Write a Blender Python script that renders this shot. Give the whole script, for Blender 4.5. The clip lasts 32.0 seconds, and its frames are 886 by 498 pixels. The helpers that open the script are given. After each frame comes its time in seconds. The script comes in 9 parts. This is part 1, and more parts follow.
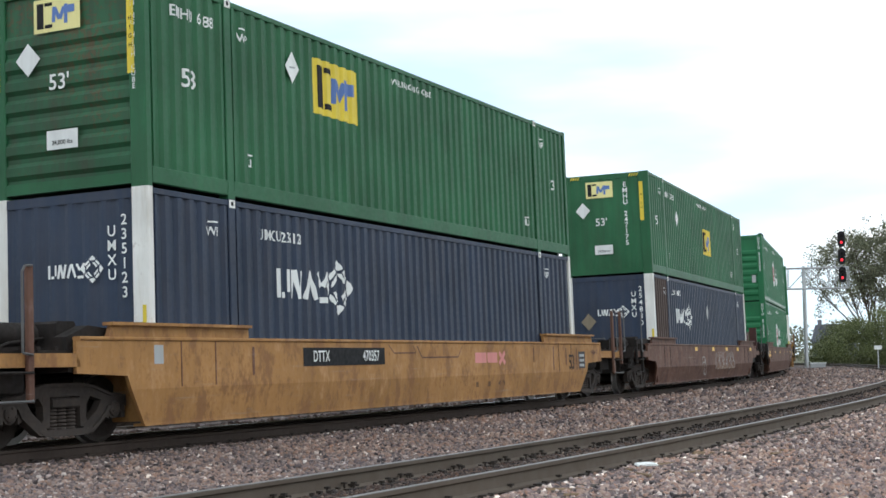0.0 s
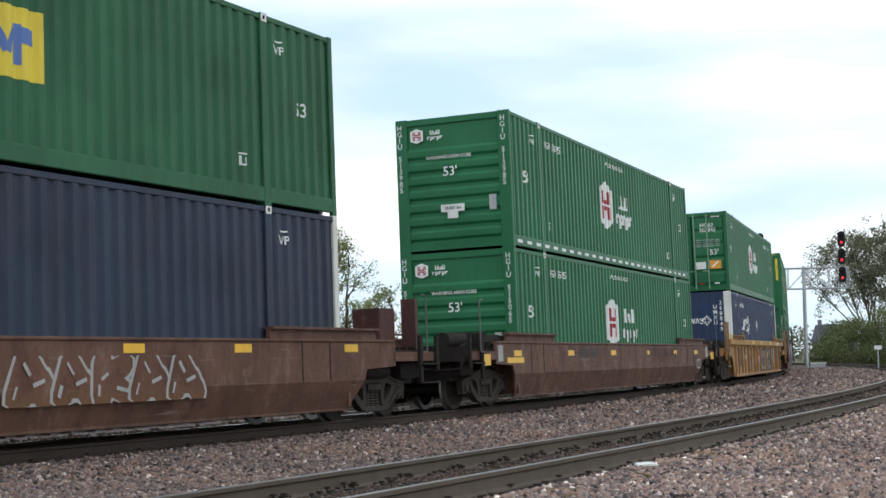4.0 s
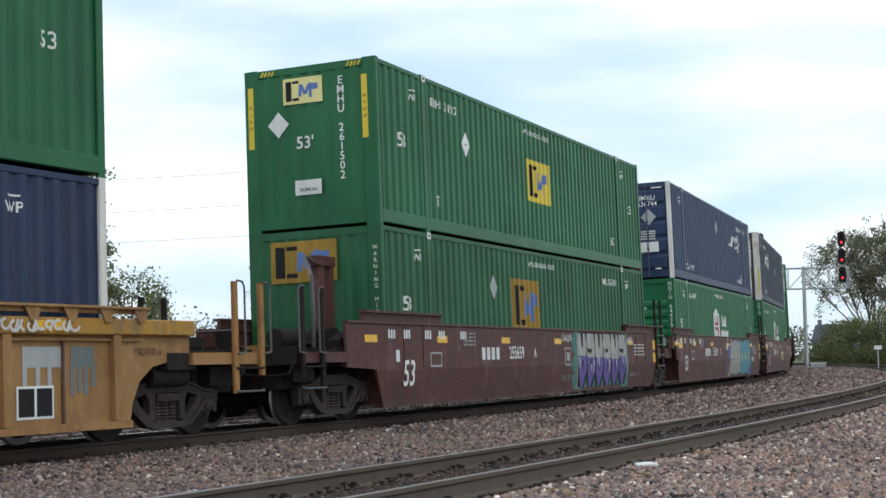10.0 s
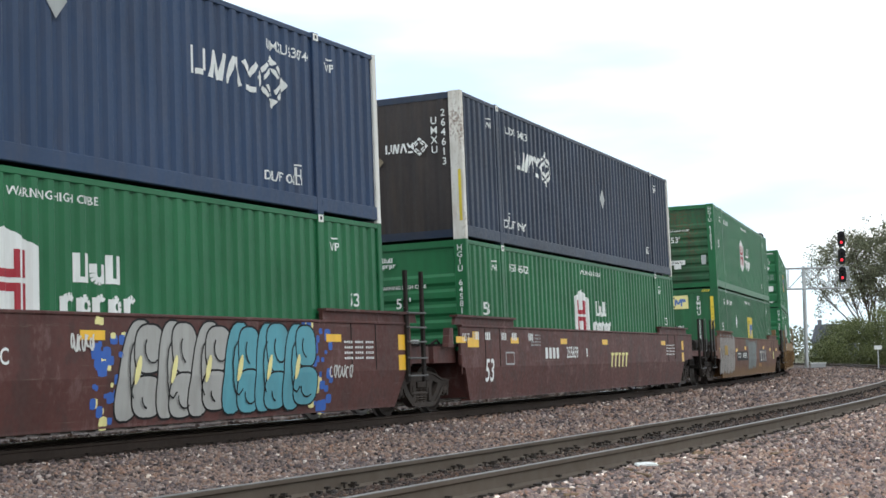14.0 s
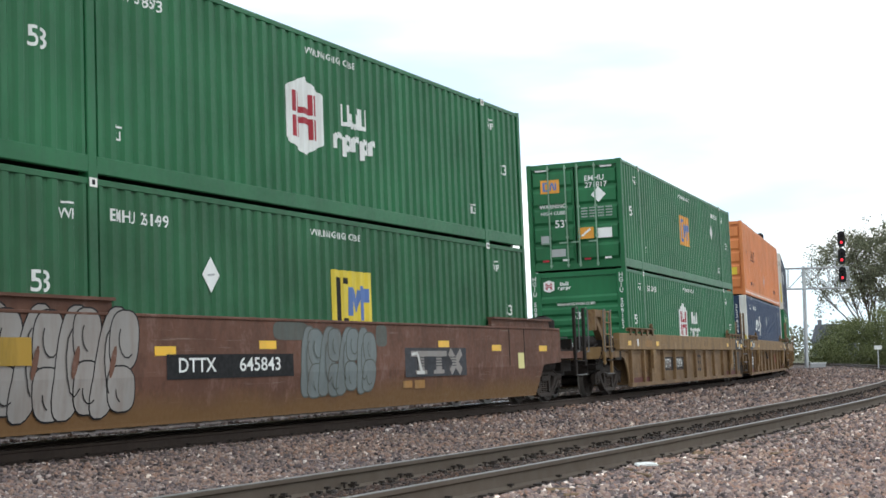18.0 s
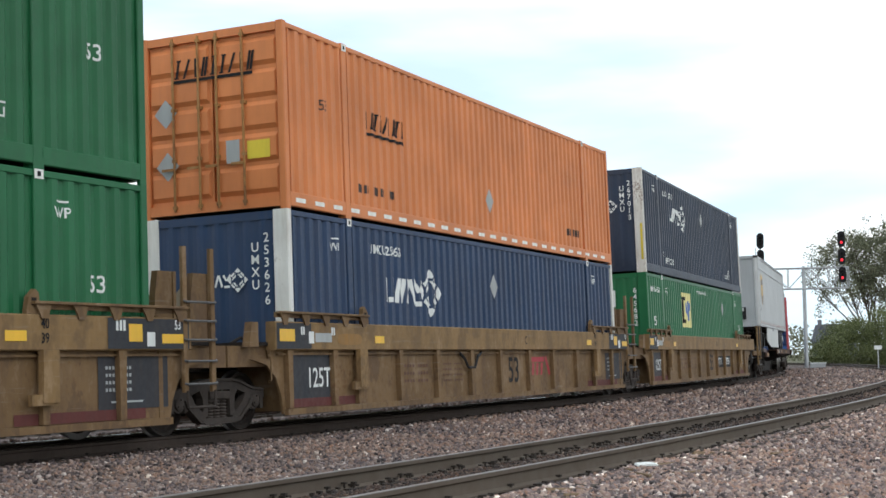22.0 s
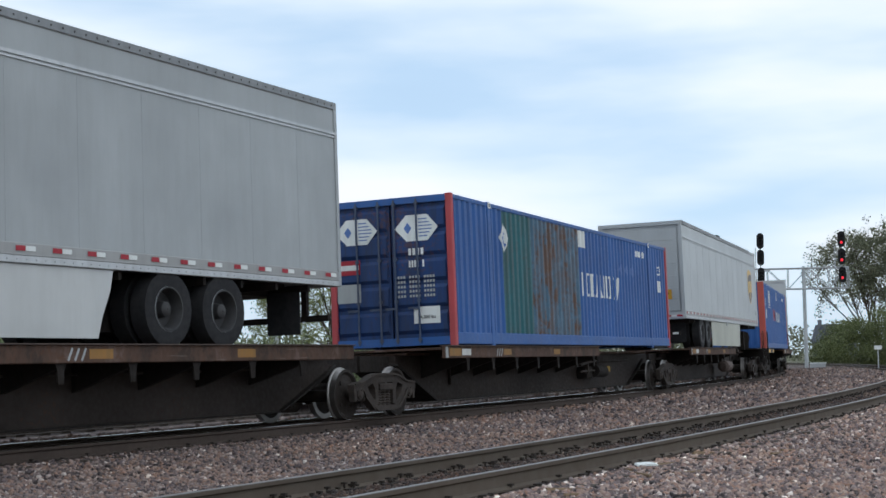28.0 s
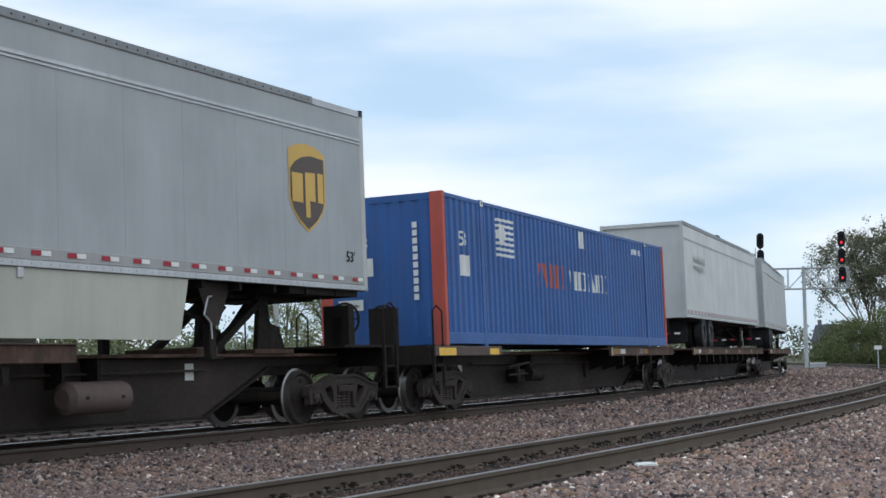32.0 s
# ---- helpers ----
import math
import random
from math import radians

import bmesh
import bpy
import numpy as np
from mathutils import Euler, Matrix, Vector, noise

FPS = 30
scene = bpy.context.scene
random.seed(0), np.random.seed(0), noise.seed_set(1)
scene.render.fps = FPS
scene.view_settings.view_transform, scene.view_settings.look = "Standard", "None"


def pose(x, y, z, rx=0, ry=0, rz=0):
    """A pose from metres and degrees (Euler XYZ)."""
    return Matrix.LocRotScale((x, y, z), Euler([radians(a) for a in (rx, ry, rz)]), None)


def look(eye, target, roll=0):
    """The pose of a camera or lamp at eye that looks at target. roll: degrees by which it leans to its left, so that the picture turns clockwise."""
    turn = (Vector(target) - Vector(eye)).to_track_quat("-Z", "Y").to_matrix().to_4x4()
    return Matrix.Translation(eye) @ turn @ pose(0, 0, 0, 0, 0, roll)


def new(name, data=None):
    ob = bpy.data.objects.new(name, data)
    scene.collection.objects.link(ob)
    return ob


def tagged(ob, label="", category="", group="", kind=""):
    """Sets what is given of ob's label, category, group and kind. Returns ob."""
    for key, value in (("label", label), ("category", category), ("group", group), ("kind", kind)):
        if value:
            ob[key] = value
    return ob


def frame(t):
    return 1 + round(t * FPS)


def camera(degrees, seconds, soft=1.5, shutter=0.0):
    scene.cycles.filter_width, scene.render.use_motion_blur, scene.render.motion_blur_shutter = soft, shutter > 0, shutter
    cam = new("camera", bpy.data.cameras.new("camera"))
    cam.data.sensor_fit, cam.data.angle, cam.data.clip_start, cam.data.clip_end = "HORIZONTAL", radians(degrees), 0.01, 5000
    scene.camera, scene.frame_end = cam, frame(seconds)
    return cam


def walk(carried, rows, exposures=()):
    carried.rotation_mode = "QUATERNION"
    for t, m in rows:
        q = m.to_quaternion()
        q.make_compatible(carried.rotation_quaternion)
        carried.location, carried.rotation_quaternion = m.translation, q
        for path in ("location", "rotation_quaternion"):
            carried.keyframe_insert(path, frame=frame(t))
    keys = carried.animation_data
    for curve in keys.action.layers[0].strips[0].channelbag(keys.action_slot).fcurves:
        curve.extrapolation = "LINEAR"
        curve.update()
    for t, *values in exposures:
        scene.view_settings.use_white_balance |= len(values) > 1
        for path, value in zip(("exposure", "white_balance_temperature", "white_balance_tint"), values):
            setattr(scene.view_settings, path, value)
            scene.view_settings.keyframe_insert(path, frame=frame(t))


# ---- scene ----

# ================= camera =================
cam = camera(34.08, 32.0, soft=1.6)
EYE = (0.0, 0.0, 0.905)
TILT = radians(4.385)
HOLD = look(EYE, (0.0, math.cos(TILT), EYE[2] + math.sin(TILT)), -0.94)
walk(cam, [(0.0, HOLD), (32.0, HOLD)],
     [(0.0, 0.0, 6350, 10), (1.0, 0.0, 6450, 10), (2.0, -0.32, 6200, 10), (3.4, -0.15, 6400, 10), (5.0, -0.34, 6350, 10), (6.0, -0.1, 6450, 10), (7.0, -0.15, 6350, 10), (8.0, -0.15, 6450, 10),
      (9.0, 0.05, 6500, 10), (10.0, -0.28, 6350, 10), (11.0, 0.08, 6450, 10), (12.0, 0.1, 6450, 10), (14.0, 0.05, 6500, 10), (17.0, -0.05, 6500, 10), (18.0, 0.06, 6500, 10), (19.0, -0.03, 6500, 10), (20.0, -0.34, 6350, 10),
      (21.0, -0.08, 6500, 10), (24.0, -0.1, 6450, 10), (27.0, -0.55, 6150, 10), (28.0, -0.5, 6080, 10), (32.0, -0.5, 6080, 10)])

# ================= sky and sun =================
world = bpy.data.worlds.new("overcast_sky")
scene.world = world
world.use_nodes = True
wt = world.node_tree
wt.nodes.clear()


def node(tree, kind, **values):
    n = tree.nodes.new(kind)
    for key, value in values.items():
        if key.startswith("_"):
            n.inputs[int(key[1:])].default_value = value
        elif key == "op":
            n.operation = value
        elif key == "blend":
            n.data_type = "RGBA"
            n.blend_type = value
    return n


def ramp(tree, fac, stops):
    n = tree.nodes.new("ShaderNodeValToRGB")
    while len(n.color_ramp.elements) < len(stops):
        n.color_ramp.elements.new(0.5)
    for el, (at_, col) in zip(n.color_ramp.elements, stops):
        el.position = at_
        el.color = (*col, 1.0) if len(col) == 3 else col
    tree.links.new(fac, n.inputs[0])
    return n.outputs[0]


def make_sky():
    ln = wt.links.new
    sky = wt.nodes.new("ShaderNodeTexSky")
    sky.sky_type = "NISHITA"
    sky.sun_disc = False
    sky.sun_elevation = radians(48)
    sky.sun_rotation = radians(200)
    scaled = node(wt, "ShaderNodeVectorMath", op="SCALE")
    ln(sky.outputs[0], scaled.inputs[0])
    scaled.inputs[3].default_value = 0.11
    co = wt.nodes.new("ShaderNodeTexCoord")
    mp = wt.nodes.new("ShaderNodeMapping")
    mp.inputs["Scale"].default_value = (2.0, 2.0, 9.0)
    mp.inputs["Rotation"].default_value = (0.0, radians(10), 0.0)
    ln(co.outputs["Generated"], mp.inputs[0])
    nz = wt.nodes.new("ShaderNodeTexNoise")
    nz.inputs["Scale"].default_value = 1.5
    nz.inputs["Detail"].default_value = 5.0
    nz.inputs["Roughness"].default_value = 0.45
    ln(mp.outputs[0], nz.inputs["Vector"])
    cloud = ramp(wt, nz.outputs["Fac"], [(0.34, (0.62, 0.79, 0.95)), (0.50, (0.865, 0.945, 0.99)), (0.62, (1.0, 1.0, 1.0))])
    cover = ramp(wt, nz.outputs["Fac"], [(0.30, (0.72,) * 3), (0.55, (0.97,) * 3)])
    mix = node(wt, "ShaderNodeMix", blend="MIX")
    ln(cover, mix.inputs[0])
    ln(scaled.outputs[0], mix.inputs[6])
    ln(cloud, mix.inputs[7])
    bg = wt.nodes.new("ShaderNodeBackground")
    bg.inputs[1].default_value = 1.45
    ln(mix.outputs[2], bg.inputs[0])
    out = wt.nodes.new("ShaderNodeOutputWorld")
    ln(bg.outputs[0], out.inputs[0])


make_sky()
sun_data = bpy.data.lights.new("sun", "SUN")
sun_data.energy = 0.5
sun_data.angle = radians(25)
sun_data.color = (1.0, 0.97, 0.92)
sun = new("sun", sun_data)
sun.matrix_basis = look((40, -60, 90), (0, 0, 0))

# ================= the curve of the line =================
RADIUS, CANT = 328.07, 1.407
NEAR = radians(-61.415)
CLOSE = 13.088
TO_CENTRE = Vector((math.sin(NEAR), math.cos(NEAR), 0))
CENTRE = TO_CENTRE * (CLOSE + RADIUS)
ALONG = Vector((TO_CENTRE.y, -TO_CENTRE.x, 0))
SAG = 19.5 ** 2 / 8 / RADIUS
NEAR_GAP, FAR_GAP = 7.27, -4.3
SPEED, GAIN = -8.655, -0.028


def spot(s, out=0.0, z=0.0):
    """A place on the line: s metres along, out metres towards its outer side."""
    a = s / RADIUS
    er = -TO_CENTRE * math.cos(a) + ALONG * math.sin(a)
    return CENTRE + er * (RADIUS + out) + Vector((0, 0, z))


def track_pose(s, out=0.0, z=0.0, cant=0.0):
    """x runs along the line, y to its inner side."""
    a = s / RADIUS
    er = -TO_CENTRE * math.cos(a) + ALONG * math.sin(a)
    et = TO_CENTRE * math.sin(a) + ALONG * math.cos(a)
    m = Matrix(((et.x, -er.x, 0, 0), (et.y, -er.y, 0, 0), (0, 0, 1, 0), (0, 0, 0, 1)))
    return Matrix.Translation(spot(s, out, z)) @ m @ pose(0, 0, 0, -cant, 0, 0)


# ================= materials =================
def material(name):
    m = bpy.data.materials.new(name)
    m.use_nodes = True
    nt = m.node_tree
    return m, nt, nt.nodes["Principled BSDF"]


def paint(name, colour, rough=0.5, dirt=0.35, dirt_colour=(0.10, 0.075, 0.055), rust=0.0, metal=0.0, bump=0.15, streak=True, fade=0.12, scale=1.0, blotch=None, scrape=0.0, wash=None):
    """Painted steel with fading, streaks of dirt and spots of rust."""
    m, nt, b = material(name)
    ln = nt.links.new
    co = nt.nodes.new("ShaderNodeTexCoord")
    big = nt.nodes.new("ShaderNodeTexNoise")
    big.inputs["Scale"].default_value = 0.7 * scale
    big.inputs["Detail"].default_value = 6
    ln(co.outputs["Object"], big.inputs["Vector"])
    base = ramp(nt, big.outputs["Fac"], [(0.3, tuple(c * (1 - fade) for c in colour)), (0.7, tuple(min(1, c * (1 + fade) + fade * 0.03) for c in colour))])
    mp = nt.nodes.new("ShaderNodeMapping")
    mp.inputs["Scale"].default_value = (6 * scale, 6 * scale, 0.8 * scale) if streak else (4 * scale,) * 3
    ln(co.outputs["Object"], mp.inputs[0])
    st = nt.nodes.new("ShaderNodeTexNoise")
    st.inputs["Scale"].default_value = 1.0
    st.inputs["Detail"].default_value = 5
    st.inputs["Roughness"].default_value = 0.65
    ln(mp.outputs[0], st.inputs["Vector"])
    mask = ramp(nt, st.outputs["Fac"], [(0.42, (0, 0, 0)), (0.74, (dirt,) * 3)])
    mix = node(nt, "ShaderNodeMix", blend="MIX")
    ln(mask, mix.inputs[0])
    ln(base, mix.inputs[6])
    mix.inputs[7].default_value = (*dirt_colour, 1)
    last = mix.outputs[2]
    fine = nt.nodes.new("ShaderNodeTexNoise")
    fine.inputs["Scale"].default_value = 14 * scale
    fine.inputs["Detail"].default_value = 6
    ln(co.outputs["Object"], fine.inputs["Vector"])
    if rust > 0:
        mul = node(nt, "ShaderNodeMath", op="MULTIPLY")
        ln(big.outputs["Fac"], mul.inputs[0])
        ln(fine.outputs["Fac"], mul.inputs[1])
        rm = ramp(nt, mul.outputs[0], [(max(0.0, 0.42 - 0.2 * rust), (0, 0, 0)), (min(1.0, 0.50 - 0.12 * rust), (min(1, rust),) * 3)])
        mx = node(nt, "ShaderNodeMix", blend="MIX")
        ln(rm, mx.inputs[0])
        ln(last, mx.inputs[6])
        mx.inputs[7].default_value = (0.13, 0.055, 0.028, 1)
        last = mx.outputs[2]
    if blotch:
        # worn patches, drawn out downwards
        m2 = nt.nodes.new("ShaderNodeMapping")
        m2.inputs["Scale"].default_value = (1.9, 1.9, 1.1)
        m2.inputs["Location"].default_value = (3.1, 1.7, 0.6)
        ln(co.outputs["Object"], m2.inputs[0])
        pn = nt.nodes.new("ShaderNodeTexNoise")
        pn.inputs["Scale"].default_value = 1.0
        pn.inputs["Detail"].default_value = 9
        pn.inputs["Roughness"].default_value = 0.72
        ln(m2.outputs[0], pn.inputs["Vector"])
        pm = ramp(nt, pn.outputs["Fac"], [(0.36, (0.8,) * 3), (0.45, (0, 0, 0)), (0.50, (0, 0, 0)), (0.57, (0.9,) * 3)])
        chalk = node(nt, "ShaderNodeMix", blend="MIX")
        side = ramp(nt, pn.outputs["Fac"], [(0.48, (0, 0, 0)), (0.52, (1, 1, 1))])
        ln(side, chalk.inputs[0])
        chalk.inputs[6].default_value = (*[min(1, c * 1.15 + 0.05) for c in colour], 1)
        chalk.inputs[7].default_value = (*blotch, 1)
        px = node(nt, "ShaderNodeMix", blend="MIX")
        ln(pm, px.inputs[0])
        ln(last, px.inputs[6])
        ln(chalk.outputs[2], px.inputs[7])
        last = px.outputs[2]
    if scrape > 0:
        # long shallow scrapes that show bare steel
        m3 = nt.nodes.new("ShaderNodeMapping")
        m3.inputs["Scale"].default_value = (0.8, 0.8, 16.0)
        m3.inputs["Rotation"].default_value = (0, radians(6), 0)
        ln(co.outputs["Object"], m3.inputs[0])
        sn = nt.nodes.new("ShaderNodeTexNoise")
        sn.inputs["Scale"].default_value = 1.0
        sn.inputs["Detail"].default_value = 7
        sn.inputs["Roughness"].default_value = 0.7
        ln(m3.outputs[0], sn.inputs["Vector"])
        sm = ramp(nt, sn.outputs["Fac"], [(0.60, (0, 0, 0)), (0.68, (scrape,) * 3)])
        sx = node(nt, "ShaderNodeMix", blend="MIX")
        ln(sm, sx.inputs[0])
        ln(last, sx.inputs[6])
        sx.inputs[7].default_value = (0.30, 0.26, 0.22, 1)
        last = sx.outputs[2]
    if wash:
        # an older coat that shows through low on the plate
        sep = nt.nodes.new("ShaderNodeSeparateXYZ")
        ln(co.outputs["Object"], sep.inputs[0])
        add = node(nt, "ShaderNodeMath", op="MULTIPLY_ADD")
        ln(big.outputs["Fac"], add.inputs[0])
        add.inputs[1].default_value = -0.5
        ln(sep.outputs[2], add.inputs[2])
        wm = ramp(nt, add.outputs[0], [(0.0, (0.85,) * 3), (0.30, (0, 0, 0))])
        wx = node(nt, "ShaderNodeMix", blend="MIX")
        ln(wm, wx.inputs[0])
        ln(last, wx.inputs[6])
        wx.inputs[7].default_value = (*wash, 1)
        last = wx.outputs[2]
    ln(last, b.inputs["Base Color"])
    rr = ramp(nt, fine.outputs["Fac"], [(0.3, (rough * 0.85,) * 3), (0.7, (min(1, rough * 1.2),) * 3)])
    ln(rr, b.inputs["Roughness"])
    b.inputs["Metallic"].default_value = metal
    if not metal and rough > 0.41:
        b.inputs["Specular IOR Level"].default_value = 0.22 if rough > 0.6 or not bump else 0.3
    if bump:
        bp = nt.nodes.new("ShaderNodeBump")
        bp.inputs["Strength"].default_value = bump
        bp.inputs["Distance"].default_value = 0.01
        ln(fine.outputs["Fac"], bp.inputs["Height"])
        ln(bp.outputs[0], b.inputs["Normal"])
    return m


def glow(name, colour, power):
    m, nt, b = material(name)
    b.inputs["Base Color"].default_value = (*[c * 0.5 for c in colour], 1)
    b.inputs["Emission Color"].default_value = (*colour, 1)
    b.inputs["Emission Strength"].default_value = power
    return m


GREEN = paint("green_paint", (0.0135, 0.126, 0.046), 0.45, 0.28, (0.022, 0.060, 0.032), fade=0.18)
GREEN_DARK = paint("dark_green_paint", (0.0165, 0.107, 0.042), 0.5, 0.4, (0.03, 0.058, 0.03), fade=0.22)
GREEN_LIGHT = paint("light_green_paint", (0.0122, 0.129, 0.048), 0.45, 0.22, (0.02, 0.075, 0.035), fade=0.15)
GREEN_STAINED = paint("rust_stained_green_paint", (0.0165, 0.085, 0.036), 0.55, 0.75, (0.045, 0.042, 0.028), rust=0.55, fade=0.25)
NAVY = paint("navy_paint", (0.019, 0.032, 0.060), 0.5, 0.2, fade=0.2)
WALL_SOOT = paint("sooty_brown_black_paint", (0.030, 0.025, 0.025), 0.55, 0.3, fade=0.2)
BLUE = paint("blue_paint", (0.0144, 0.032, 0.084), 0.5, 0.18)
NAVY_MID = paint("slate_blue_paint", (0.021, 0.047, 0.105), 0.5, 0.2)
MAROON = paint("rusted_maroon_paint", (0.048, 0.028, 0.0224), 0.6, 0.3)
ORANGE = paint("orange_paint", (0.63, 0.215, 0.072), 0.5, 0.3, (0.42, 0.14, 0.06), fade=0.15)
SEA_BLUE = paint("sea_blue_paint", (0.034, 0.112, 0.335), 0.5, 0.25)
POST_RED = paint("red_orange_paint", (0.50, 0.10, 0.075), 0.55, 0.3)
WHITE = paint("white_paint", (0.78, 0.78, 0.74), 0.5, 0.3, (0.35, 0.28, 0.18))
POST_WHITE = paint("scuffed_white_post_paint", (0.72, 0.72, 0.68), 0.5, 0.35, (0.33, 0.25, 0.16), rust=0.35, scale=1.5)
POST_RUSTY = paint("rusty_white_post_paint", (0.68, 0.67, 0.62), 0.55, 0.5, (0.30, 0.20, 0.11), rust=0.75, scale=1.4)
MARK_WHITE = paint("white_marking", (0.74, 0.76, 0.74), 0.55, 0.18, bump=0)
MARK_GREY = paint("grey_marking", (0.38, 0.40, 0.40), 0.6, 0.2, bump=0)
PLACARD_TAN = paint("bare_plywood_tan", (0.24, 0.20, 0.14), 0.7, 0.3, bump=0)
MARK_YELLOW = paint("yellow_marking", (0.72, 0.56, 0.06), 0.5, 0.25, bump=0)
PALE_YELLOW = paint("pale_yellow_marking", (0.74, 0.68, 0.30), 0.5, 0.15, bump=0)
MARK_BLACK = paint("black_marking", (0.012, 0.012, 0.013), 0.7, 0.0, bump=0)
MARK_BLUE = paint("blue_marking", (0.10, 0.18, 0.42), 0.5, 0.1, bump=0)
OCHRE = paint("faded_ochre_marking", (0.36, 0.22, 0.035), 0.6, 0.5, (0.05, 0.06, 0.02), bump=0)
MARK_RED = paint("red_marking", (0.36, 0.03, 0.045), 0.5, 0.1, bump=0)
MARK_ORANGE = paint("orange_marking", (0.70, 0.32, 0.05), 0.5, 0.2, bump=0)
REFLECTOR = paint("yellow_reflector", (0.80, 0.46, 0.02), 0.4, 0.15, bump=0)
CAR_ORANGE = paint("car_orange_paint", (0.35, 0.180, 0.060), 0.65, 0.3, (0.13, 0.07, 0.038), rust=0.4, fade=0.2, blotch=(0.23, 0.115, 0.05), scrape=0.35)
CAR_BROWN = paint("car_brown_paint", (0.125, 0.062, 0.042), 0.65, 0.32, (0.06, 0.04, 0.033), rust=0.4, fade=0.2, blotch=(0.088, 0.044, 0.032), scrape=0.45)
CAR_RUST = paint("car_rust_brown_paint", (0.128, 0.058, 0.037), 0.65, 0.28, (0.07, 0.045, 0.035), rust=0.4, fade=0.25, blotch=(0.100, 0.048, 0.032), scrape=0.35, wash=(0.155, 0.085, 0.030))
CAR_MAROON = paint("car_maroon_paint", (0.088, 0.030, 0.025), 0.6, 0.3, (0.05, 0.035, 0.03), fade=0.2, blotch=(0.070, 0.034, 0.030), scrape=0.2)
CAR_TAN = paint("car_tan_paint", (0.232, 0.142, 0.060), 0.65, 0.3, (0.09, 0.055, 0.035), rust=0.4, fade=0.2, blotch=(0.165, 0.104, 0.052), scrape=0.3)
CAR_ORANGE_PLATE = paint("grimy_orange_plate_paint", (0.335, 0.188, 0.072), 0.68, 0.32, (0.15, 0.085, 0.045), rust=0.4, fade=0.2, blotch=(0.255, 0.140, 0.062), scrape=0.3)
CAR_TAN_PLATE = paint("grimy_tan_plate_paint", (0.178, 0.108, 0.050), 0.68, 0.35, (0.075, 0.046, 0.032), rust=0.45, fade=0.22, blotch=(0.125, 0.076, 0.042), scrape=0.3)
CAR_YELLOW = paint("worn_yellow_chord", (0.42, 0.22, 0.032), 0.6, 0.45, (0.20, 0.14, 0.07), rust=0.5, fade=0.2, blotch=(0.21, 0.14, 0.065), scrape=0.45)
CAR_GRIME = paint("grimy_black_steel", (0.0150, 0.0120, 0.0105), 0.8, 0.5, (0.036, 0.026, 0.020), rust=0.15)
TRUCK_STEEL = paint("dusty_cast_steel", (0.038, 0.031, 0.027), 0.85, 0.5, (0.075, 0.055, 0.043), rust=0.2, streak=False, scale=1.6, fade=0.3)
SPRING_STEEL = paint("dusty_spring_steel", (0.060, 0.048, 0.041), 0.8, 0.4, (0.03, 0.024, 0.02), streak=False, scale=2.0)
DECK_RUST = paint("rusty_deck_steel", (0.092, 0.052, 0.036), 0.75, 0.5, (0.03, 0.022, 0.02), rust=0.5, fade=0.25, blotch=(0.055, 0.038, 0.030), scrape=0.4)
WHEEL_STEEL = paint("wheel_steel", (0.024, 0.019, 0.016), 0.75, 0.4, (0.045, 0.033, 0.026), streak=False)
TREAD = paint("worn_bright_steel", (0.30, 0.285, 0.27), 0.42, 0.3, metal=1.0, streak=False)
TRAILER_GREY = paint("trailer_grey_paint", (0.365, 0.384, 0.392), 0.35, 0.30, (0.27, 0.275, 0.27), bump=0.04)
TRAILER_WHITE = paint("trailer_white_paint", (0.51, 0.5185, 0.51), 0.4, 0.15, (0.3, 0.29, 0.27), bump=0.04)
SKIRT = paint("pale_green_skirt", (0.450, 0.452, 0.385), 0.5, 0.2, (0.25, 0.25, 0.2), bump=0.04)
RUBBER = paint("tyre_rubber", (0.022, 0.022, 0.024), 0.8, 0.2, (0.07, 0.065, 0.06), streak=False)
IRON = paint("grab_iron_paint", (0.11, 0.11, 0.11), 0.5, 0.4, (0.05, 0.04, 0.03), bump=0)
RIM_DARK = paint("grimy_rim", (0.035, 0.035, 0.037), 0.5, 0.3, (0.08, 0.07, 0.06), streak=False)
POST_PINK = paint("faded_red_paint", (0.46, 0.075, 0.085), 0.55, 0.3)
ALU = paint("aluminium_rail", (0.50, 0.51, 0.52), 0.4, 0.2, metal=0.6)
RAIL_GREY = paint("weathered_aluminium_rail", (0.36, 0.36, 0.355), 0.5, 0.35, (0.24, 0.235, 0.225), bump=0.04)
GALV_DULL = paint("dull_galvanised_rail", (0.26, 0.27, 0.28), 0.5, 0.4, (0.12, 0.12, 0.12), metal=0.4)
SHIELD_BROWN = paint("shield_brown", (0.055, 0.030, 0.016), 0.4, 0.05, bump=0)
SHIELD_GOLD = paint("shield_gold", (0.62, 0.38, 0.06), 0.4, 0.05, bump=0)
RAIL_RUST = paint("rail_rust", (0.060, 0.045, 0.037), 0.9, 0.4, (0.085, 0.062, 0.050), streak=False)
RAIL_TAN = paint("dusty_tan_rail_rust", (0.112, 0.090, 0.070), 0.9, 0.45, (0.075, 0.055, 0.042), streak=False, scale=0.5)
PLATE_DARK = paint("oily_plate_steel", (0.036, 0.029, 0.024), 0.8, 0.4, (0.05, 0.038, 0.03), streak=False)
RAIL_HEAD = paint("rail_head", (0.20, 0.195, 0.19), 0.42, 0.3, metal=0.6, streak=False)
RUN_HEAD = paint("polished_rail_head", (0.55, 0.55, 0.55), 0.22, 0.05, metal=1.0, streak=False)
BAR_GREEN = paint("pale_green_bar_paint", (0.20, 0.33, 0.24), 0.5, 0.4)
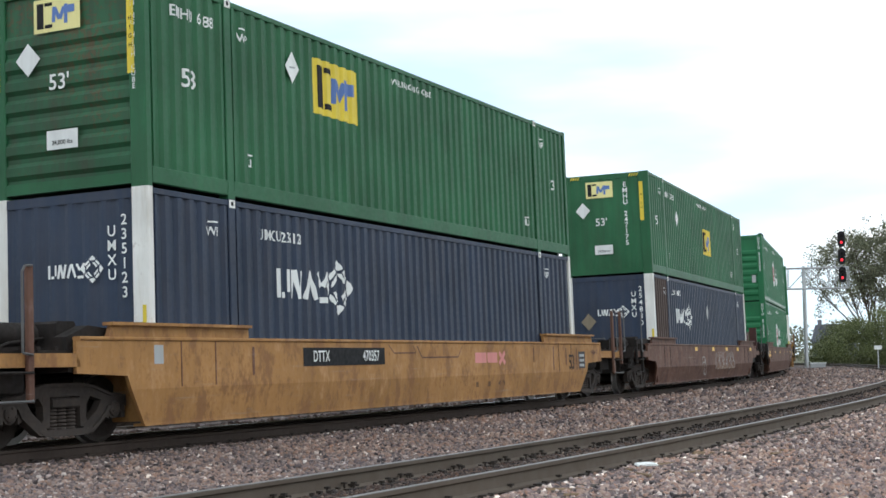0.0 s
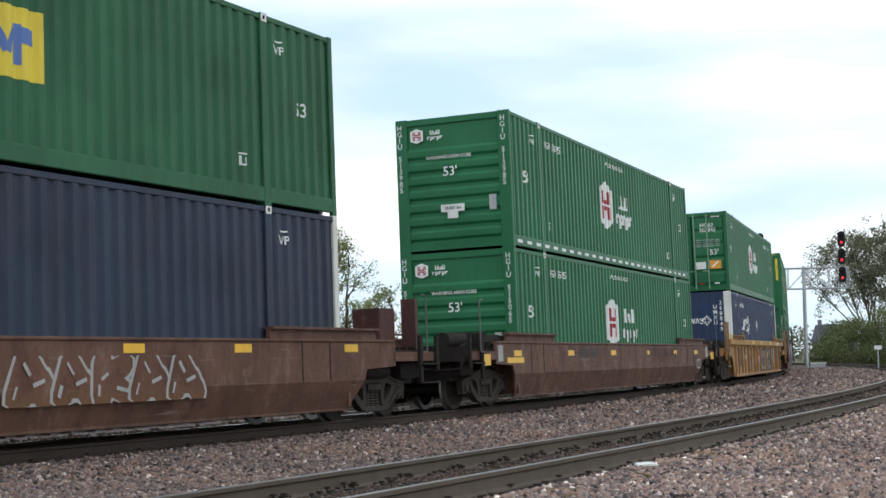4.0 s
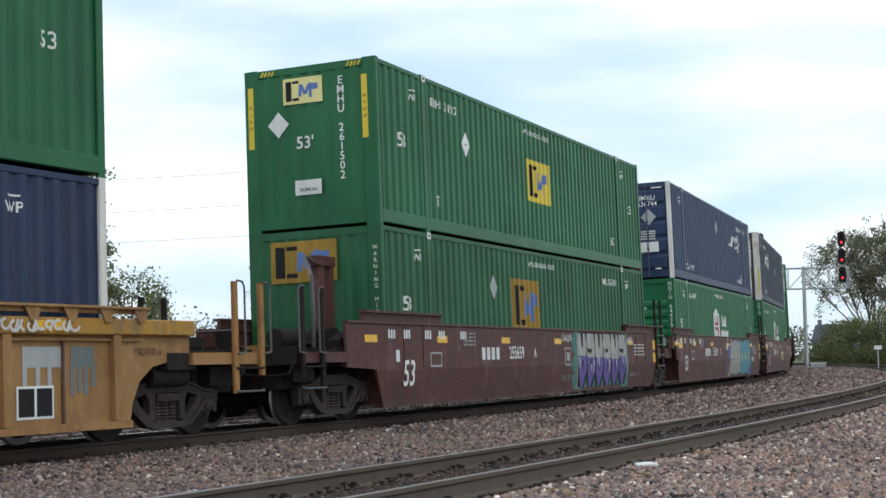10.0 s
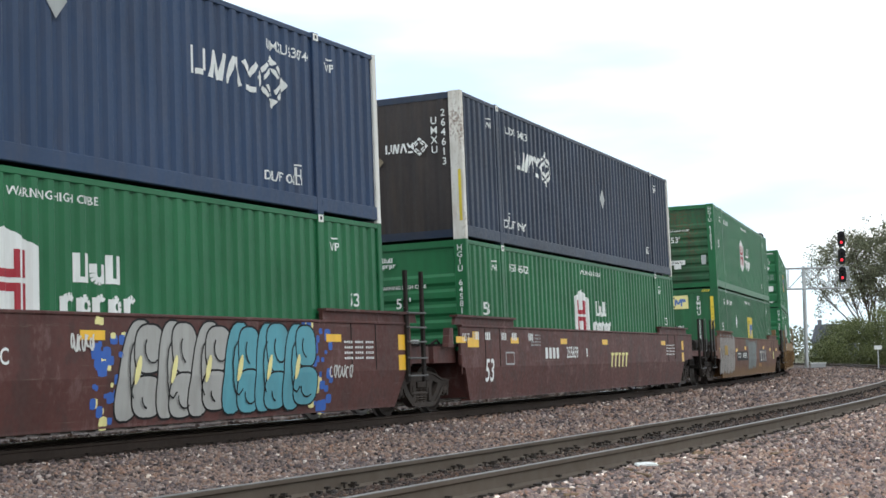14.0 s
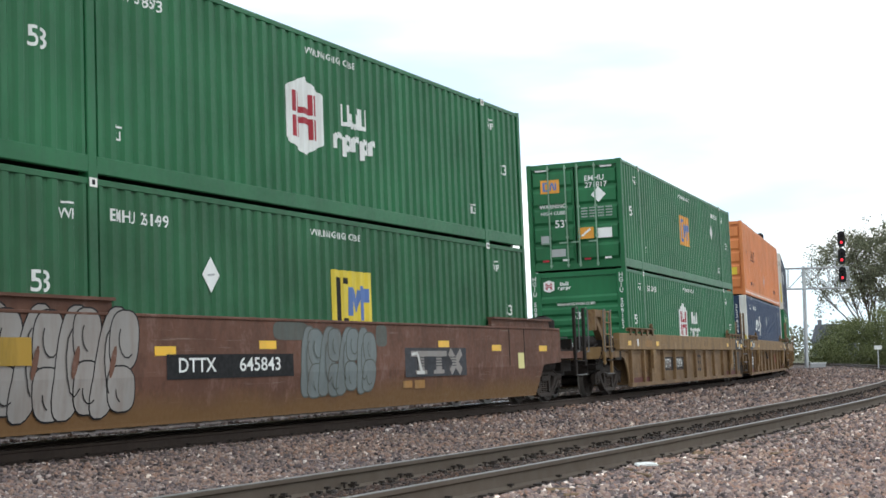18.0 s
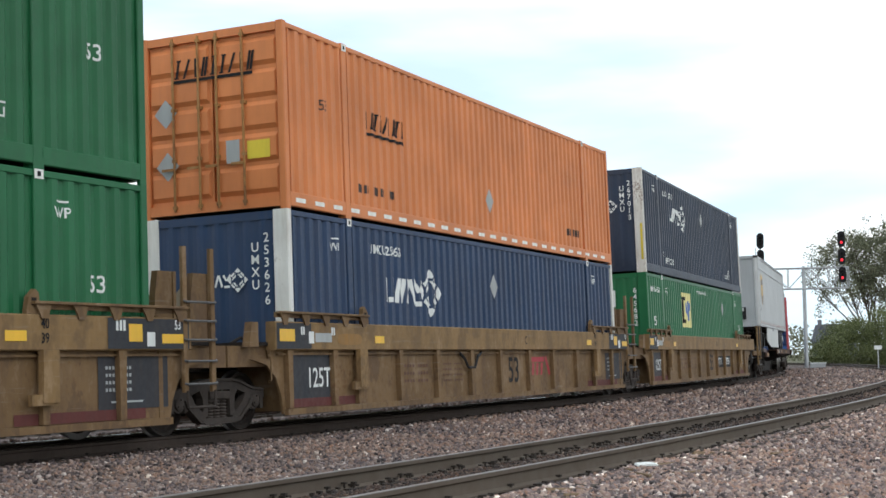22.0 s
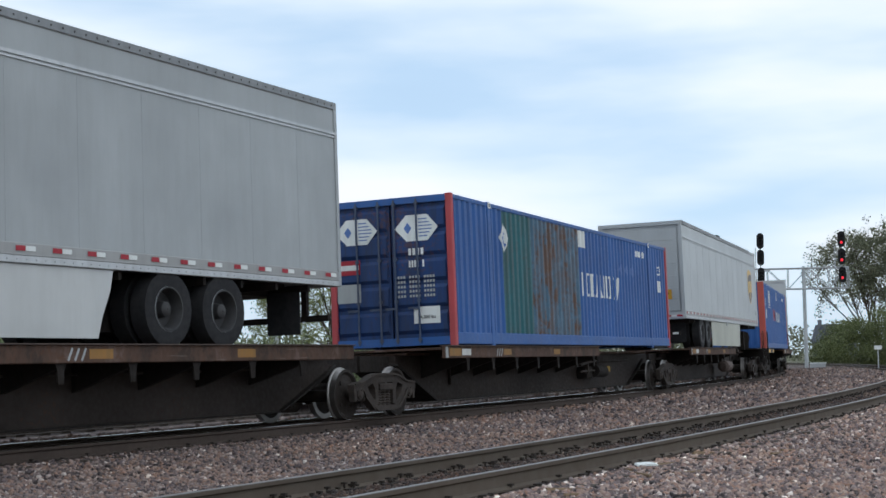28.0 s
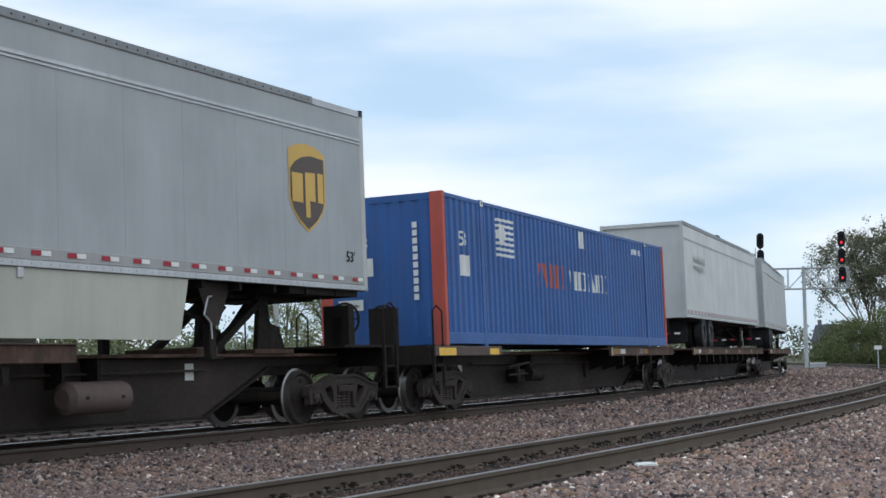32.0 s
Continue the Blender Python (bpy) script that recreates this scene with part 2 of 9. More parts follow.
BAR_BLUE = paint("dull_blue_bar_paint", (0.06, 0.085, 0.14), 0.5, 0.5)
DOOR_BLUE = paint("grimy_blue_door_paint", (0.016, 0.048, 0.155), 0.5, 0.7, (0.03, 0.03, 0.035), rust=0.5)
TIE_WOOD = paint("weathered_tie_wood", (0.055, 0.043, 0.034), 0.85, 0.4, (0.12, 0.10, 0.085), streak=False)
GALV = paint("galvanised_steel", (0.46, 0.48, 0.49), 0.45, 0.2, (0.3, 0.3, 0.3), metal=0.5)
SIGNAL_BLACK = paint("signal_black", (0.012, 0.012, 0.014), 0.5, 0.1, bump=0)
CABINET = paint("cabinet_grey", (0.42, 0.44, 0.45), 0.5, 0.2)
BARK = paint("tree_bark", (0.075, 0.058, 0.045), 0.9, 0.4, (0.03, 0.025, 0.02), bump=0.5, scale=4)
RED_GLOW = glow("red_lamp", (1.0, 0.03, 0.05), 2.2)


def ballast_material(name, joined, tone=1.0, tint=(1.0, 1.0, 1.0)):
    m, nt, b = material(name)
    ln = nt.links.new
    co = nt.nodes.new("ShaderNodeTexCoord")
    stops = [(0.0, (0.030, 0.026, 0.027)), (0.14, (0.095, 0.080, 0.080)), (0.32, (0.165, 0.138, 0.134)), (0.46, (0.235, 0.165, 0.130)), (0.58, (0.130, 0.112, 0.116)),
             (0.72, (0.255, 0.215, 0.190)), (0.84, (0.185, 0.128, 0.100)), (0.95, (0.30, 0.262, 0.24)), (0.985, (0.36, 0.33, 0.305)), (1.0, (0.56, 0.53, 0.49))]
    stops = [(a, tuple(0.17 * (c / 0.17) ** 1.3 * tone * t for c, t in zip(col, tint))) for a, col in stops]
    if joined:
        geo = nt.nodes.new("ShaderNodeNewGeometry")
        fac = geo.outputs["Random Per Island"]
    else:
        vo = nt.nodes.new("ShaderNodeTexVoronoi")
        vo.inputs["Scale"].default_value = 24
        ln(co.outputs["Object"], vo.inputs["Vector"])
        sep = nt.nodes.new("ShaderNodeSeparateColor")
        ln(vo.outputs["Color"], sep.inputs[0])
        fac = sep.outputs[0]
    col = ramp(nt, fac, stops)
    nz = nt.nodes.new("ShaderNodeTexNoise")
    nz.inputs["Scale"].default_value = 0.35
    nz.inputs["Detail"].default_value = 5
    ln(co.outputs["Object"], nz.inputs["Vector"])
    shade = ramp(nt, nz.outputs["Fac"], [(0.32, (0.74, 0.75, 0.79)), (0.5, (0.94, 0.93, 0.93)), (0.68, (1.12, 1.04, 0.96))])
    mix = node(nt, "ShaderNodeMix", blend="MULTIPLY")
    mix.inputs[0].default_value = 1.0
    ln(col, mix.inputs[6])
    ln(shade, mix.inputs[7])
    ln(mix.outputs[2], b.inputs["Base Color"])
    b.inputs["Roughness"].default_value = 0.85
    bp = nt.nodes.new("ShaderNodeBump")
    bp.inputs["Distance"].default_value = 0.03 if not joined else 0.006
    bp.inputs["Strength"].default_value = 1.0 if not joined else 0.5
    if joined:
        fn = nt.nodes.new("ShaderNodeTexNoise")
        fn.inputs["Scale"].default_value = 60
        ln(co.outputs["Object"], fn.inputs["Vector"])
        ln(fn.outputs["Fac"], bp.inputs["Height"])
    else:
        ln(vo.outputs["Distance"], bp.inputs["Height"])
        bp.invert = True
    ln(bp.outputs[0], b.inputs["Normal"])
    return m


def ground_material():
    m, nt, b = material("weedy_ground")
    ln = nt.links.new
    co = nt.nodes.new("ShaderNodeTexCoord")
    a = nt.nodes.new("ShaderNodeTexNoise")
    a.inputs["Scale"].default_value = 0.08
    a.inputs["Detail"].default_value = 8
    ln(co.outputs["Object"], a.inputs["Vector"])
    c = nt.nodes.new("ShaderNodeTexNoise")
    c.inputs["Scale"].default_value = 3
    c.inputs["Detail"].default_value = 6
    ln(co.outputs["Object"], c.inputs["Vector"])
    mul = node(nt, "ShaderNodeMath", op="MULTIPLY")
    ln(a.outputs["Fac"], mul.inputs[0])
    ln(c.outputs["Fac"], mul.inputs[1])
    col = ramp(nt, mul.outputs[0], [(0.12, (0.05, 0.065, 0.025)), (0.22, (0.10, 0.11, 0.045)), (0.30, (0.19, 0.165, 0.12)), (0.45, (0.24, 0.21, 0.17))])
    ln(col, b.inputs["Base Color"])
    b.inputs["Roughness"].default_value = 0.95
    bp = nt.nodes.new("ShaderNodeBump")
    bp.inputs["Distance"].default_value = 0.08
    ln(c.outputs["Fac"], bp.inputs["Height"])
    ln(bp.outputs[0], b.inputs["Normal"])
    return m


def leaf_material(name, dark, light):
    m, nt, b = material(name)
    ln = nt.links.new
    geo = nt.nodes.new("ShaderNodeNewGeometry")
    col = ramp(nt, geo.outputs["Random Per Island"], [(0.0, dark), (1.0, light)])
    ln(col, b.inputs["Base Color"])
    b.inputs["Roughness"].default_value = 0.6
    b.inputs["Subsurface Weight"].default_value = 0.0
    tr = nt.nodes.new("ShaderNodeBsdfTranslucent")
    ln(col, tr.inputs[0])
    mx = nt.nodes.new("ShaderNodeMixShader")
    mx.inputs[0].default_value = 0.3
    ln(b.outputs[0], mx.inputs[1])
    ln(tr.outputs[0], mx.inputs[2])
    ln(mx.outputs[0], nt.nodes["Material Output"].inputs[0])
    return m


BALLAST = ballast_material("ballast_bed", False, 0.84, (1.03, 0.985, 0.97))
BALLAST_DUSTY = ballast_material("dusty_ballast_bed", False, 0.56, (1.03, 0.985, 0.97))
STONE = ballast_material("ballast_stone", True, 1.58, (1.025, 0.985, 0.96))
STONE_DUSTY = ballast_material("dusty_ballast_stone", True, 1.16, (1.025, 0.985, 0.965))
# rusty brown, with the deep shade under the train put into the tone
BALLAST_STAIN_SHADE = ballast_material("stain_shade_ballast", False, 0.26, (1.1, 0.95, 0.85))
STONE_STAIN_SHADE = ballast_material("stain_shade_stone", True, 0.36, (1.1, 0.95, 0.85))
GROUND = ground_material()
LEAF = leaf_material("leaves", (0.078, 0.102, 0.048), (0.22, 0.255, 0.13))
LEAF_OLIVE = leaf_material("olive_leaves", (0.100, 0.108, 0.066), (0.235, 0.245, 0.155))
LEAF_MOUND = leaf_material("bright_bush_leaves", (0.080, 0.098, 0.036), (0.190, 0.220, 0.082))
LEAF_BUD = leaf_material("budding_leaves", (0.14, 0.17, 0.055), (0.30, 0.34, 0.13))
LEAF_YOUNG = leaf_material("young_leaves", (0.085, 0.105, 0.035), (0.21, 0.24, 0.085))
LEAF_FRESH = leaf_material("fresh_leaves", (0.058, 0.072, 0.027), (0.15, 0.172, 0.062))
LEAF_DRY = leaf_material("dry_twigs", (0.13, 0.12, 0.10), (0.24, 0.22, 0.19))


# ================= mesh helpers =================
class Build:
    """Collects simple solids into one mesh."""

    def __init__(self):
        self.v, self.f = [], []

    def add(self, verts, faces):
        n = len(self.v)
        self.v += [tuple(p) for p in verts]
        self.f += [tuple(i + n for i in f) for f in faces]
        return self

    def box(self, x0, x1, y0, y1, z0, z1, c=0.0):
        """A box; c chamfers its four long edges along the longest axis."""
        if c <= 0:
            return self.add([(x, y, z) for x in (x0, x1) for y in (y0, y1) for z in (z0, z1)],
                            [(0, 1, 3, 2), (4, 6, 7, 5), (0, 4, 5, 1), (2, 3, 7, 6), (0, 2, 6, 4), (1, 5, 7, 3)])
        d = (x1 - x0, y1 - y0, z1 - z0)
        k = d.index(max(d))
        lo, hi = (x0, y0, z0), (x1, y1, z1)
        i, j = [(1, 2), (2, 0), (0, 1)][k]
        ring = [(lo[i] + c, lo[j]), (hi[i] - c, lo[j]), (hi[i], lo[j] + c), (hi[i], hi[j] - c), (hi[i] - c, hi[j]), (lo[i] + c, hi[j]), (lo[i], hi[j] - c), (lo[i], lo[j] + c)]
        vs = []
        for e in (lo[k], hi[k]):
            for a, b in ring:
                p = [0, 0, 0]
                p[k], p[i], p[j] = e, a, b
                vs.append(p)
        fs = [tuple(range(7, -1, -1)), tuple(range(8, 16))] + [(q, (q + 1) % 8, 8 + (q + 1) % 8, 8 + q) for q in range(8)]
        return self.add(vs, fs)

    def prism(self, outline, y0, y1):
        """An outline in x and z, pushed along y."""
        n = len(outline)
        area = sum(outline[i][0] * outline[(i + 1) % n][1] - outline[(i + 1) % n][0] * outline[i][1] for i in range(n))
        if area < 0:
            outline = outline[::-1]
        vs = [(x, y0, z) for x, z in outline] + [(x, y1, z) for x, z in outline]
        fs = [tuple(range(n)), tuple(range(2 * n - 1, n - 1, -1))] + [((i + 1) % n, i, n + i, n + (i + 1) % n) for i in range(n)]
        return self.add(vs, fs)

    def tube(self, a, b, r, sides=8, r2=None):
        a, b = Vector(a), Vector(b)
        r2 = r if r2 is None else r2
        q = (b - a).to_track_quat("Z", "Y")
        ring = [q @ Vector((math.cos(2 * math.pi * i / sides), math.sin(2 * math.pi * i / sides), 0)) for i in range(sides)]
        vs = [a + p * r for p in ring] + [b + p * r2 for p in ring]
        fs = [tuple(range(sides - 1, -1, -1)), tuple(range(sides, 2 * sides))] + [(i, (i + 1) % sides, sides + (i + 1) % sides, sides + i) for i in range(sides)]
        return self.add(vs, fs)

    def pipe(self, pts, r, sides=6):
        for a, b in zip(pts, pts[1:]):
            self.tube(a, b, r, sides)
        return self

    def lathe(self, profile, centre, axis="y", sides=24, caps=True):
        """profile: (distance along the axis, radius)."""
        vs = []
        for d, r in profile:
            for i in range(sides):
                a = 2 * math.pi * i / sides
                u, w = r * math.cos(a), r * math.sin(a)
                p = (u, d, w) if axis == "y" else ((d, u, w) if axis == "x" else (u, w, d))
                vs.append((p[0] + centre[0], p[1] + centre[1], p[2] + centre[2]))
        n = len(profile)
        fs = []
        for k in range(n - 1):
            for i in range(sides):
                j = (i + 1) % sides
                fs.append((k * sides + i, (k + 1) * sides + i, (k + 1) * sides + j, k * sides + j))
        if caps:
            fs.append(tuple(range(sides)))
            fs.append(tuple(range(n * sides - 1, (n - 1) * sides - 1, -1)))
        return self.add(vs, fs)

    def mesh(self, name, mat, smooth=False):
        me = bpy.data.meshes.new(name)
        me.from_pydata(self.v, [], self.f)
        me.materials.append(mat)
        if smooth:
            me.polygons.foreach_set("use_smooth", [True] * len(me.polygons))
            me.set_sharp_from_angle(angle=radians(35))
        me.update()
        return me


def part(name, made, mat, parent, label="", smooth=False, m=None):
    """Links one mesh as a part under its thing or part."""
    me = made.mesh(name, mat, smooth) if isinstance(made, Build) else made
    ob = new(name, me)
    ob.parent = parent
    if m is not None:
        ob.matrix_basis = m
    if label:
        tagged(ob, label)
    return ob


def thing(name, label, category, group="", kind="", m=None):
    e = new(name)
    e.empty_display_size = 0.2
    if m is not None:
        e.matrix_basis = m
    return tagged(e, label, category, group, kind)


# ================= ground, ballast and tracks =================
def make_ground():
    b = Build()
    rings = [0.0, 60.0, 150.0, 400.0, 1200.0, 3500.0]
    n = 48
    for r in rings[1:]:
        for i in range(n):
            a = 2 * math.pi * i / n
            b.v.append((r * math.cos(a), r * math.sin(a), -0.75))
    b.v.append((0, 0, -0.75))
    for k in range(len(rings) - 2):
        for i in range(n):
            j = (i + 1) % n
            b.f.append((k * n + i, (k + 1) * n + i, (k + 1) * n + j, k * n + j))
    c = len(b.v) - 1
    for i in range(n):
        b.f.append((i, (i + 1) % n, c))
    tagged(new("ground", b.mesh("ground", GROUND)), "weedy brown and green earth beside the railway", "ground", kind="structure")


def sweep(profile, s0, s1, step, out=0.0, tilt=0.0, closed=True):
    """Sweeps a profile of (out, z) along the line."""
    b = Build()
    n = len(profile)
    count = int((s1 - s0) / step) + 1
    for k in range(count):
        m = track_pose(s0 + k * step, out, 0.0, tilt)
        for o, z in profile:
            b.v.append(tuple(m @ Vector((0, -o, z))))
    for k in range(count - 1):
        for i in range(n if closed else n - 1):
            j = (i + 1) % n
            b.f.append((k * n + i, k * n + j, (k + 1) * n + j, (k + 1) * n + i))
    return b


BED_OUT = [-11.5, -8.6, -7.0, -5.3, -5.15, -3.45, -3.3, -0.98, -0.86, 0.86, 0.92, 1.45, 2.4, 3.6, 5.0, 6.1, 6.29, 6.41, 8.13, 8.25, 9.0, 9.8, 11.5, 12.6, 14.5, 17.5]
BED_Z = [-0.76, -0.34, -0.2, -0.165, -0.2, -0.2, -0.175, -0.22, -0.265, -0.245, -0.232, -0.240, -0.262, -0.278, -0.24, -0.175, -0.155, -0.188, -0.185, -0.160, -0.172, -0.21, -0.26, -0.3, -0.45, -0.76]
RAIL_DROP = 0.076     # the main rails lie this far below the cars' datum


def make_ballast():
    prof = list(zip(BED_OUT, BED_Z))
    b = sweep(prof, -60, 300, 2.0, closed=False)
    b.f = [f[::-1] for f in b.f]
    outs = [0.95] + [o for o in BED_OUT if 0.95 < o < 6.44] + [6.44]
    strip = sweep([(o, float(np.interp(o, BED_OUT, BED_Z)) + 0.005) for o in outs], -60, 240, 2.0, closed=False)
    strip.f = [f[::-1] for f in strip.f]
    tagged(new("dusty_ballast_main", strip.mesh("dusty_ballast", BALLAST_DUSTY)), "dusty grey-brown ballast between the two tracks", "ballast", kind="structure")
    # dark strips: rusty ballast, and the cars' shade painted into its colour
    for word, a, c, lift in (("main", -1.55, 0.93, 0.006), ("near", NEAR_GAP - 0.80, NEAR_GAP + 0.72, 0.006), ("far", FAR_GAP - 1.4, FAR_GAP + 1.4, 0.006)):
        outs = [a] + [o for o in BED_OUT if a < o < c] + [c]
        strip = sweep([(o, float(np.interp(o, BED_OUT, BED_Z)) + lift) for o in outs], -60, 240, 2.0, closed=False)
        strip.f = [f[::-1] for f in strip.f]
        tagged(new("stained_ballast_" + word, strip.mesh("stain_shade_strip", BALLAST_STAIN_SHADE)), "dark rusty ballast between the rails, with the shade under the train in its colour", "ballast", kind="structure")
    tagged(new("ballast_bed", b.mesh("ballast_bed", BALLAST)), "bed of crushed pinkish grey ballast stone under the tracks", "ballast", kind="structure")


RAIL_FOOT = [(-0.07, -0.17), (0.07, -0.17), (0.07, -0.155), (0.014, -0.135), (0.011, -0.05), (0.034, -0.036), (0.036, -0.005), (-0.036, -0.005), (-0.034, -0.036), (-0.011, -0.05), (-0.014, -0.135), (-0.07, -0.155)]
RAIL_TOP = [(-0.035, -0.005), (0.035, -0.005), (0.032, -0.0015), (0.024, 0.0), (-0.024, 0.0), (-0.032, -0.0015)]


def make_track(word, out, tilt, s0, s1, ties, drop=0.0):
    root = thing("track_" + word, "railway track with rusty brown rails on wooden ties", "track", kind="structure")
    for side in (-0.7535, 0.7535):
        prof = [(o + side, z - drop) for o, z in RAIL_FOOT]
        lean = 0.025 if side > 0 else -0.025      # heads lean towards the track's middle
        r = part("rail", sweep(prof, s0, s1, 1.0, out, tilt), RAIL_TAN if word == "near" else RAIL_RUST, root, "rust brown steel rail", smooth=True)
        part("rail_head", sweep([(o + side, z - drop + o * lean) for o, z in RAIL_TOP], s0, s1, 1.0, out, tilt), RUN_HEAD if word != "near" else RAIL_HEAD, r, "worn shiny running surface")
    tie = Build().box(-0.115, 0.115, -1.30, 1.30, -0.34, -0.172, 0.012).mesh("tie", TIE_WOOD)
    fast = Build()
    for k in range(ties):
        s = s0 + 30 + 0.52 * k + 0.03 * math.sin(k * 7.3)
        m = track_pose(s, out, 0, tilt) @ pose(0, 0.04 * math.sin(k * 3.1), -drop, 0, 0, 1.2 * math.sin(k * 5.7))
        part("tie", tie, TIE_WOOD, root, m=m)
        for side in (-0.7535, 0.7535):
            q = Build().box(-0.10, 0.10, *sorted((side - (0.10 if side < 0 else -0.10), side + (0.18 if side < 0 else -0.18))), -0.172, -0.153)
            inner = 1 if side < 0 else -1
            for dx, dy in ((-0.06, 0.09), (0.06, 0.092), (0.0, 0.15), (0.01, -0.09)):
                # spikes stand at uneven heights, one of them on the outer side
                up = 0.014 * math.sin(k * 9.1 + dx * 70 + dy * 31) - (0.018 if dy < 0 else 0.0)
                yy = side + inner * dy
                q.tube((dx, yy, -0.158), (dx, yy, -0.122 + up), 0.011, 5)
                q.box(dx - 0.018, dx + 0.018, yy - 0.022, yy + 0.022, -0.130 + up, -0.112 + up)
            for dx in (-0.16, 0.16):
                # anchors clip under the foot
                q.box(dx - 0.016, dx + 0.016, *sorted((side - inner * 0.07, side + inner * 0.10)), -0.187, -0.164)
                q.box(dx - 0.018, dx + 0.018, *sorted((side + inner * 0.066, side + inner * 0.10)), -0.175, -0.132)
            fast.add([m @ Vector(v) for v in q.v], q.f)
    tagged(part("tie_plates", fast, PLATE_DARK, root, "dark tie plates, spikes and rail anchors"), kind="stuff")


def make_stones():
    """Loose ballast stones lying on the bed before the camera."""
    rng = np.random.default_rng(4)
    cube = np.array([(x, y, z) for x in (-1, 1) for y in (-1, 1) for z in (-1, 1)], float) * 0.62
    tri = np.array([(0, 1, 3), (0, 3, 2), (4, 6, 7), (4, 7, 5), (0, 4, 5), (0, 5, 1), (2, 3, 7), (2, 7, 6), (0, 2, 6), (0, 6, 4), (1, 5, 7), (1, 7, 3)])
    near = 8.6
    far = 120.0
    want = 190000
    # even density out to 15 m, thinning beyond
    d = np.where(rng.random(want) < 0.30, np.sqrt(near ** 2 + rng.random(want) * (15.0 ** 2 - near ** 2)), 15.0 * (far / 15.0) ** rng.random(want))
    a = (rng.random(want) - 0.5) * radians(37)
    x, y = d * np.sin(a), d * np.cos(a)
    r = np.hypot(x - CENTRE.x, y - CENTRE.y)
    out = r - RADIUS
    keep = (out > -2.4) & (out < 13.2)
    for c in (0.7535, -0.7535, NEAR_GAP - 0.7535, NEAR_GAP + 0.7535):
        keep &= np.abs(out - c) > 0.12
    x, y, d, out = x[keep], y[keep], d[keep], out[keep]
    n = len(x)
    z = np.interp(out, BED_OUT, BED_Z)
    size = (0.0130 + 0.0190 * rng.random(n) ** 2.0) * np.clip(d / 20, 1.0, 2.4)
    size *= np.where((np.abs(out - NEAR_GAP) < 0.7), 0.8, 1.0)
    stretch = 0.5 + 0.9 * rng.random((n, 1, 3))
    shape = (cube[None] + 0.62 * (rng.random((n, 8, 3)) - 0.5)) * stretch * size[:, None, None]
    q = rng.normal(size=(n, 4))
    q /= np.linalg.norm(q, axis=1)[:, None]
    w, i, j, k = q.T
    rot = np.stack([1 - 2 * (j * j + k * k), 2 * (i * j - k * w), 2 * (i * k + j * w), 2 * (i * j + k * w), 1 - 2 * (i * i + k * k), 2 * (j * k - i * w), 2 * (i * k - j * w), 2 * (j * k + i * w), 1 - 2 * (i * i + j * j)], 1).reshape(n, 3, 3)
    v = np.einsum("nij,nkj->nki", rot, shape)
    v += np.stack([x, y, z + size * (0.0 + 0.55 * rng.random(n))], 1)[:, None, :]
    # stones between the rails get the dark tone too, train shade included
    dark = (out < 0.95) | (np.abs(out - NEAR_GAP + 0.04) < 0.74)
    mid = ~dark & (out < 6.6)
    for word, pick, mat in (("clean", ~dark & ~mid, STONE), ("dusty", mid, STONE_DUSTY), ("stain_shade", dark, STONE_STAIN_SHADE)):
        w = v[pick]
        n = len(w)
        f = (tri[None] + 8 * np.arange(n)[:, None, None]).reshape(-1)
        me = bpy.data.meshes.new("ballast_stones")
        me.vertices.add(8 * n)
        me.vertices.foreach_set("co", w.reshape(-1))
        me.loops.add(len(f))
        me.loops.foreach_set("vertex_index", f.astype(np.int32))
        me.polygons.add(len(f) // 3)
        me.polygons.foreach_set("loop_start", np.arange(0, len(f), 3, dtype=np.int32))
        me.materials.append(mat)
        me.update(calc_edges=True)
        tagged(new("ballast_stones", me), {"clean": "loose crushed stones of pink, grey and white ballast", "dusty": "dusty crushed stones between the two tracks", "stain_shade": "rusty crushed stones between the rails, with the shade under the train in their colour"}[word], "ballast", kind="stuff")


make_ground()
make_ballast()
make_track("near", NEAR_GAP, 1.376, -40.0, 260.0, 290)
make_track("main", 0.0, CANT, -60.0, 260.0, 290, RAIL_DROP)
make_track("far", FAR_GAP, CANT, -60.0, 260.0, 290)
make_stones()


# ================= markings =================
HALF_L, HALF_W, TALL = 8.077, 1.2955, 2.896
PITCH, DEEP = 0.28, 0.040
POST_X = 6.095


def inset(x):
    """How far the corrugated side lies behind its outer face at x."""
    if abs(abs(x) - POST_X) < 0.085 or abs(x) > HALF_L - 0.13:
        return 0.0
    if abs(abs(x) - POST_X) < 0.125 or abs(x) > HALF_L - 0.165:
        return 0.045
    p = ((x + 20.0) % PITCH) / PITCH
    if p < 0.36:
        return 0.006
    if p < 0.54:
        return 0.006 + DEEP * (p - 0.36) / 0.18
    if p < 0.82:
        return 0.006 + DEEP
    return 0.006 + DEEP * (1.0 - p) / 0.18


def breaks(x0, x1):
    xs = []
    k = math.floor((x0 + 20.0) / PITCH) - 1
    while k * PITCH - 20.0 < x1:
        xs += [k * PITCH - 20.0 + PITCH * q for q in (0.0, 0.36, 0.54, 0.82)]
        k += 1
    return [x for x in xs if x0 + 0.002 < x < x1 - 0.002]


def quad(x0, x1, z0, z1):
    return [(x0, z0), (x1, z0), (x1, z1), (x0, z1)]


def stroke(a, b, w):
    """A flat bar from a to b."""
    d = Vector((b[0] - a[0], b[1] - a[1]))
    n = Vector((-d.y, d.x)).normalized() * (w / 2)
    return [(a[0] - n.x, a[1] - n.y), (b[0] - n.x, b[1] - n.y), (b[0] + n.x, b[1] + n.y), (a[0] + n.x, a[1] + n.y)]


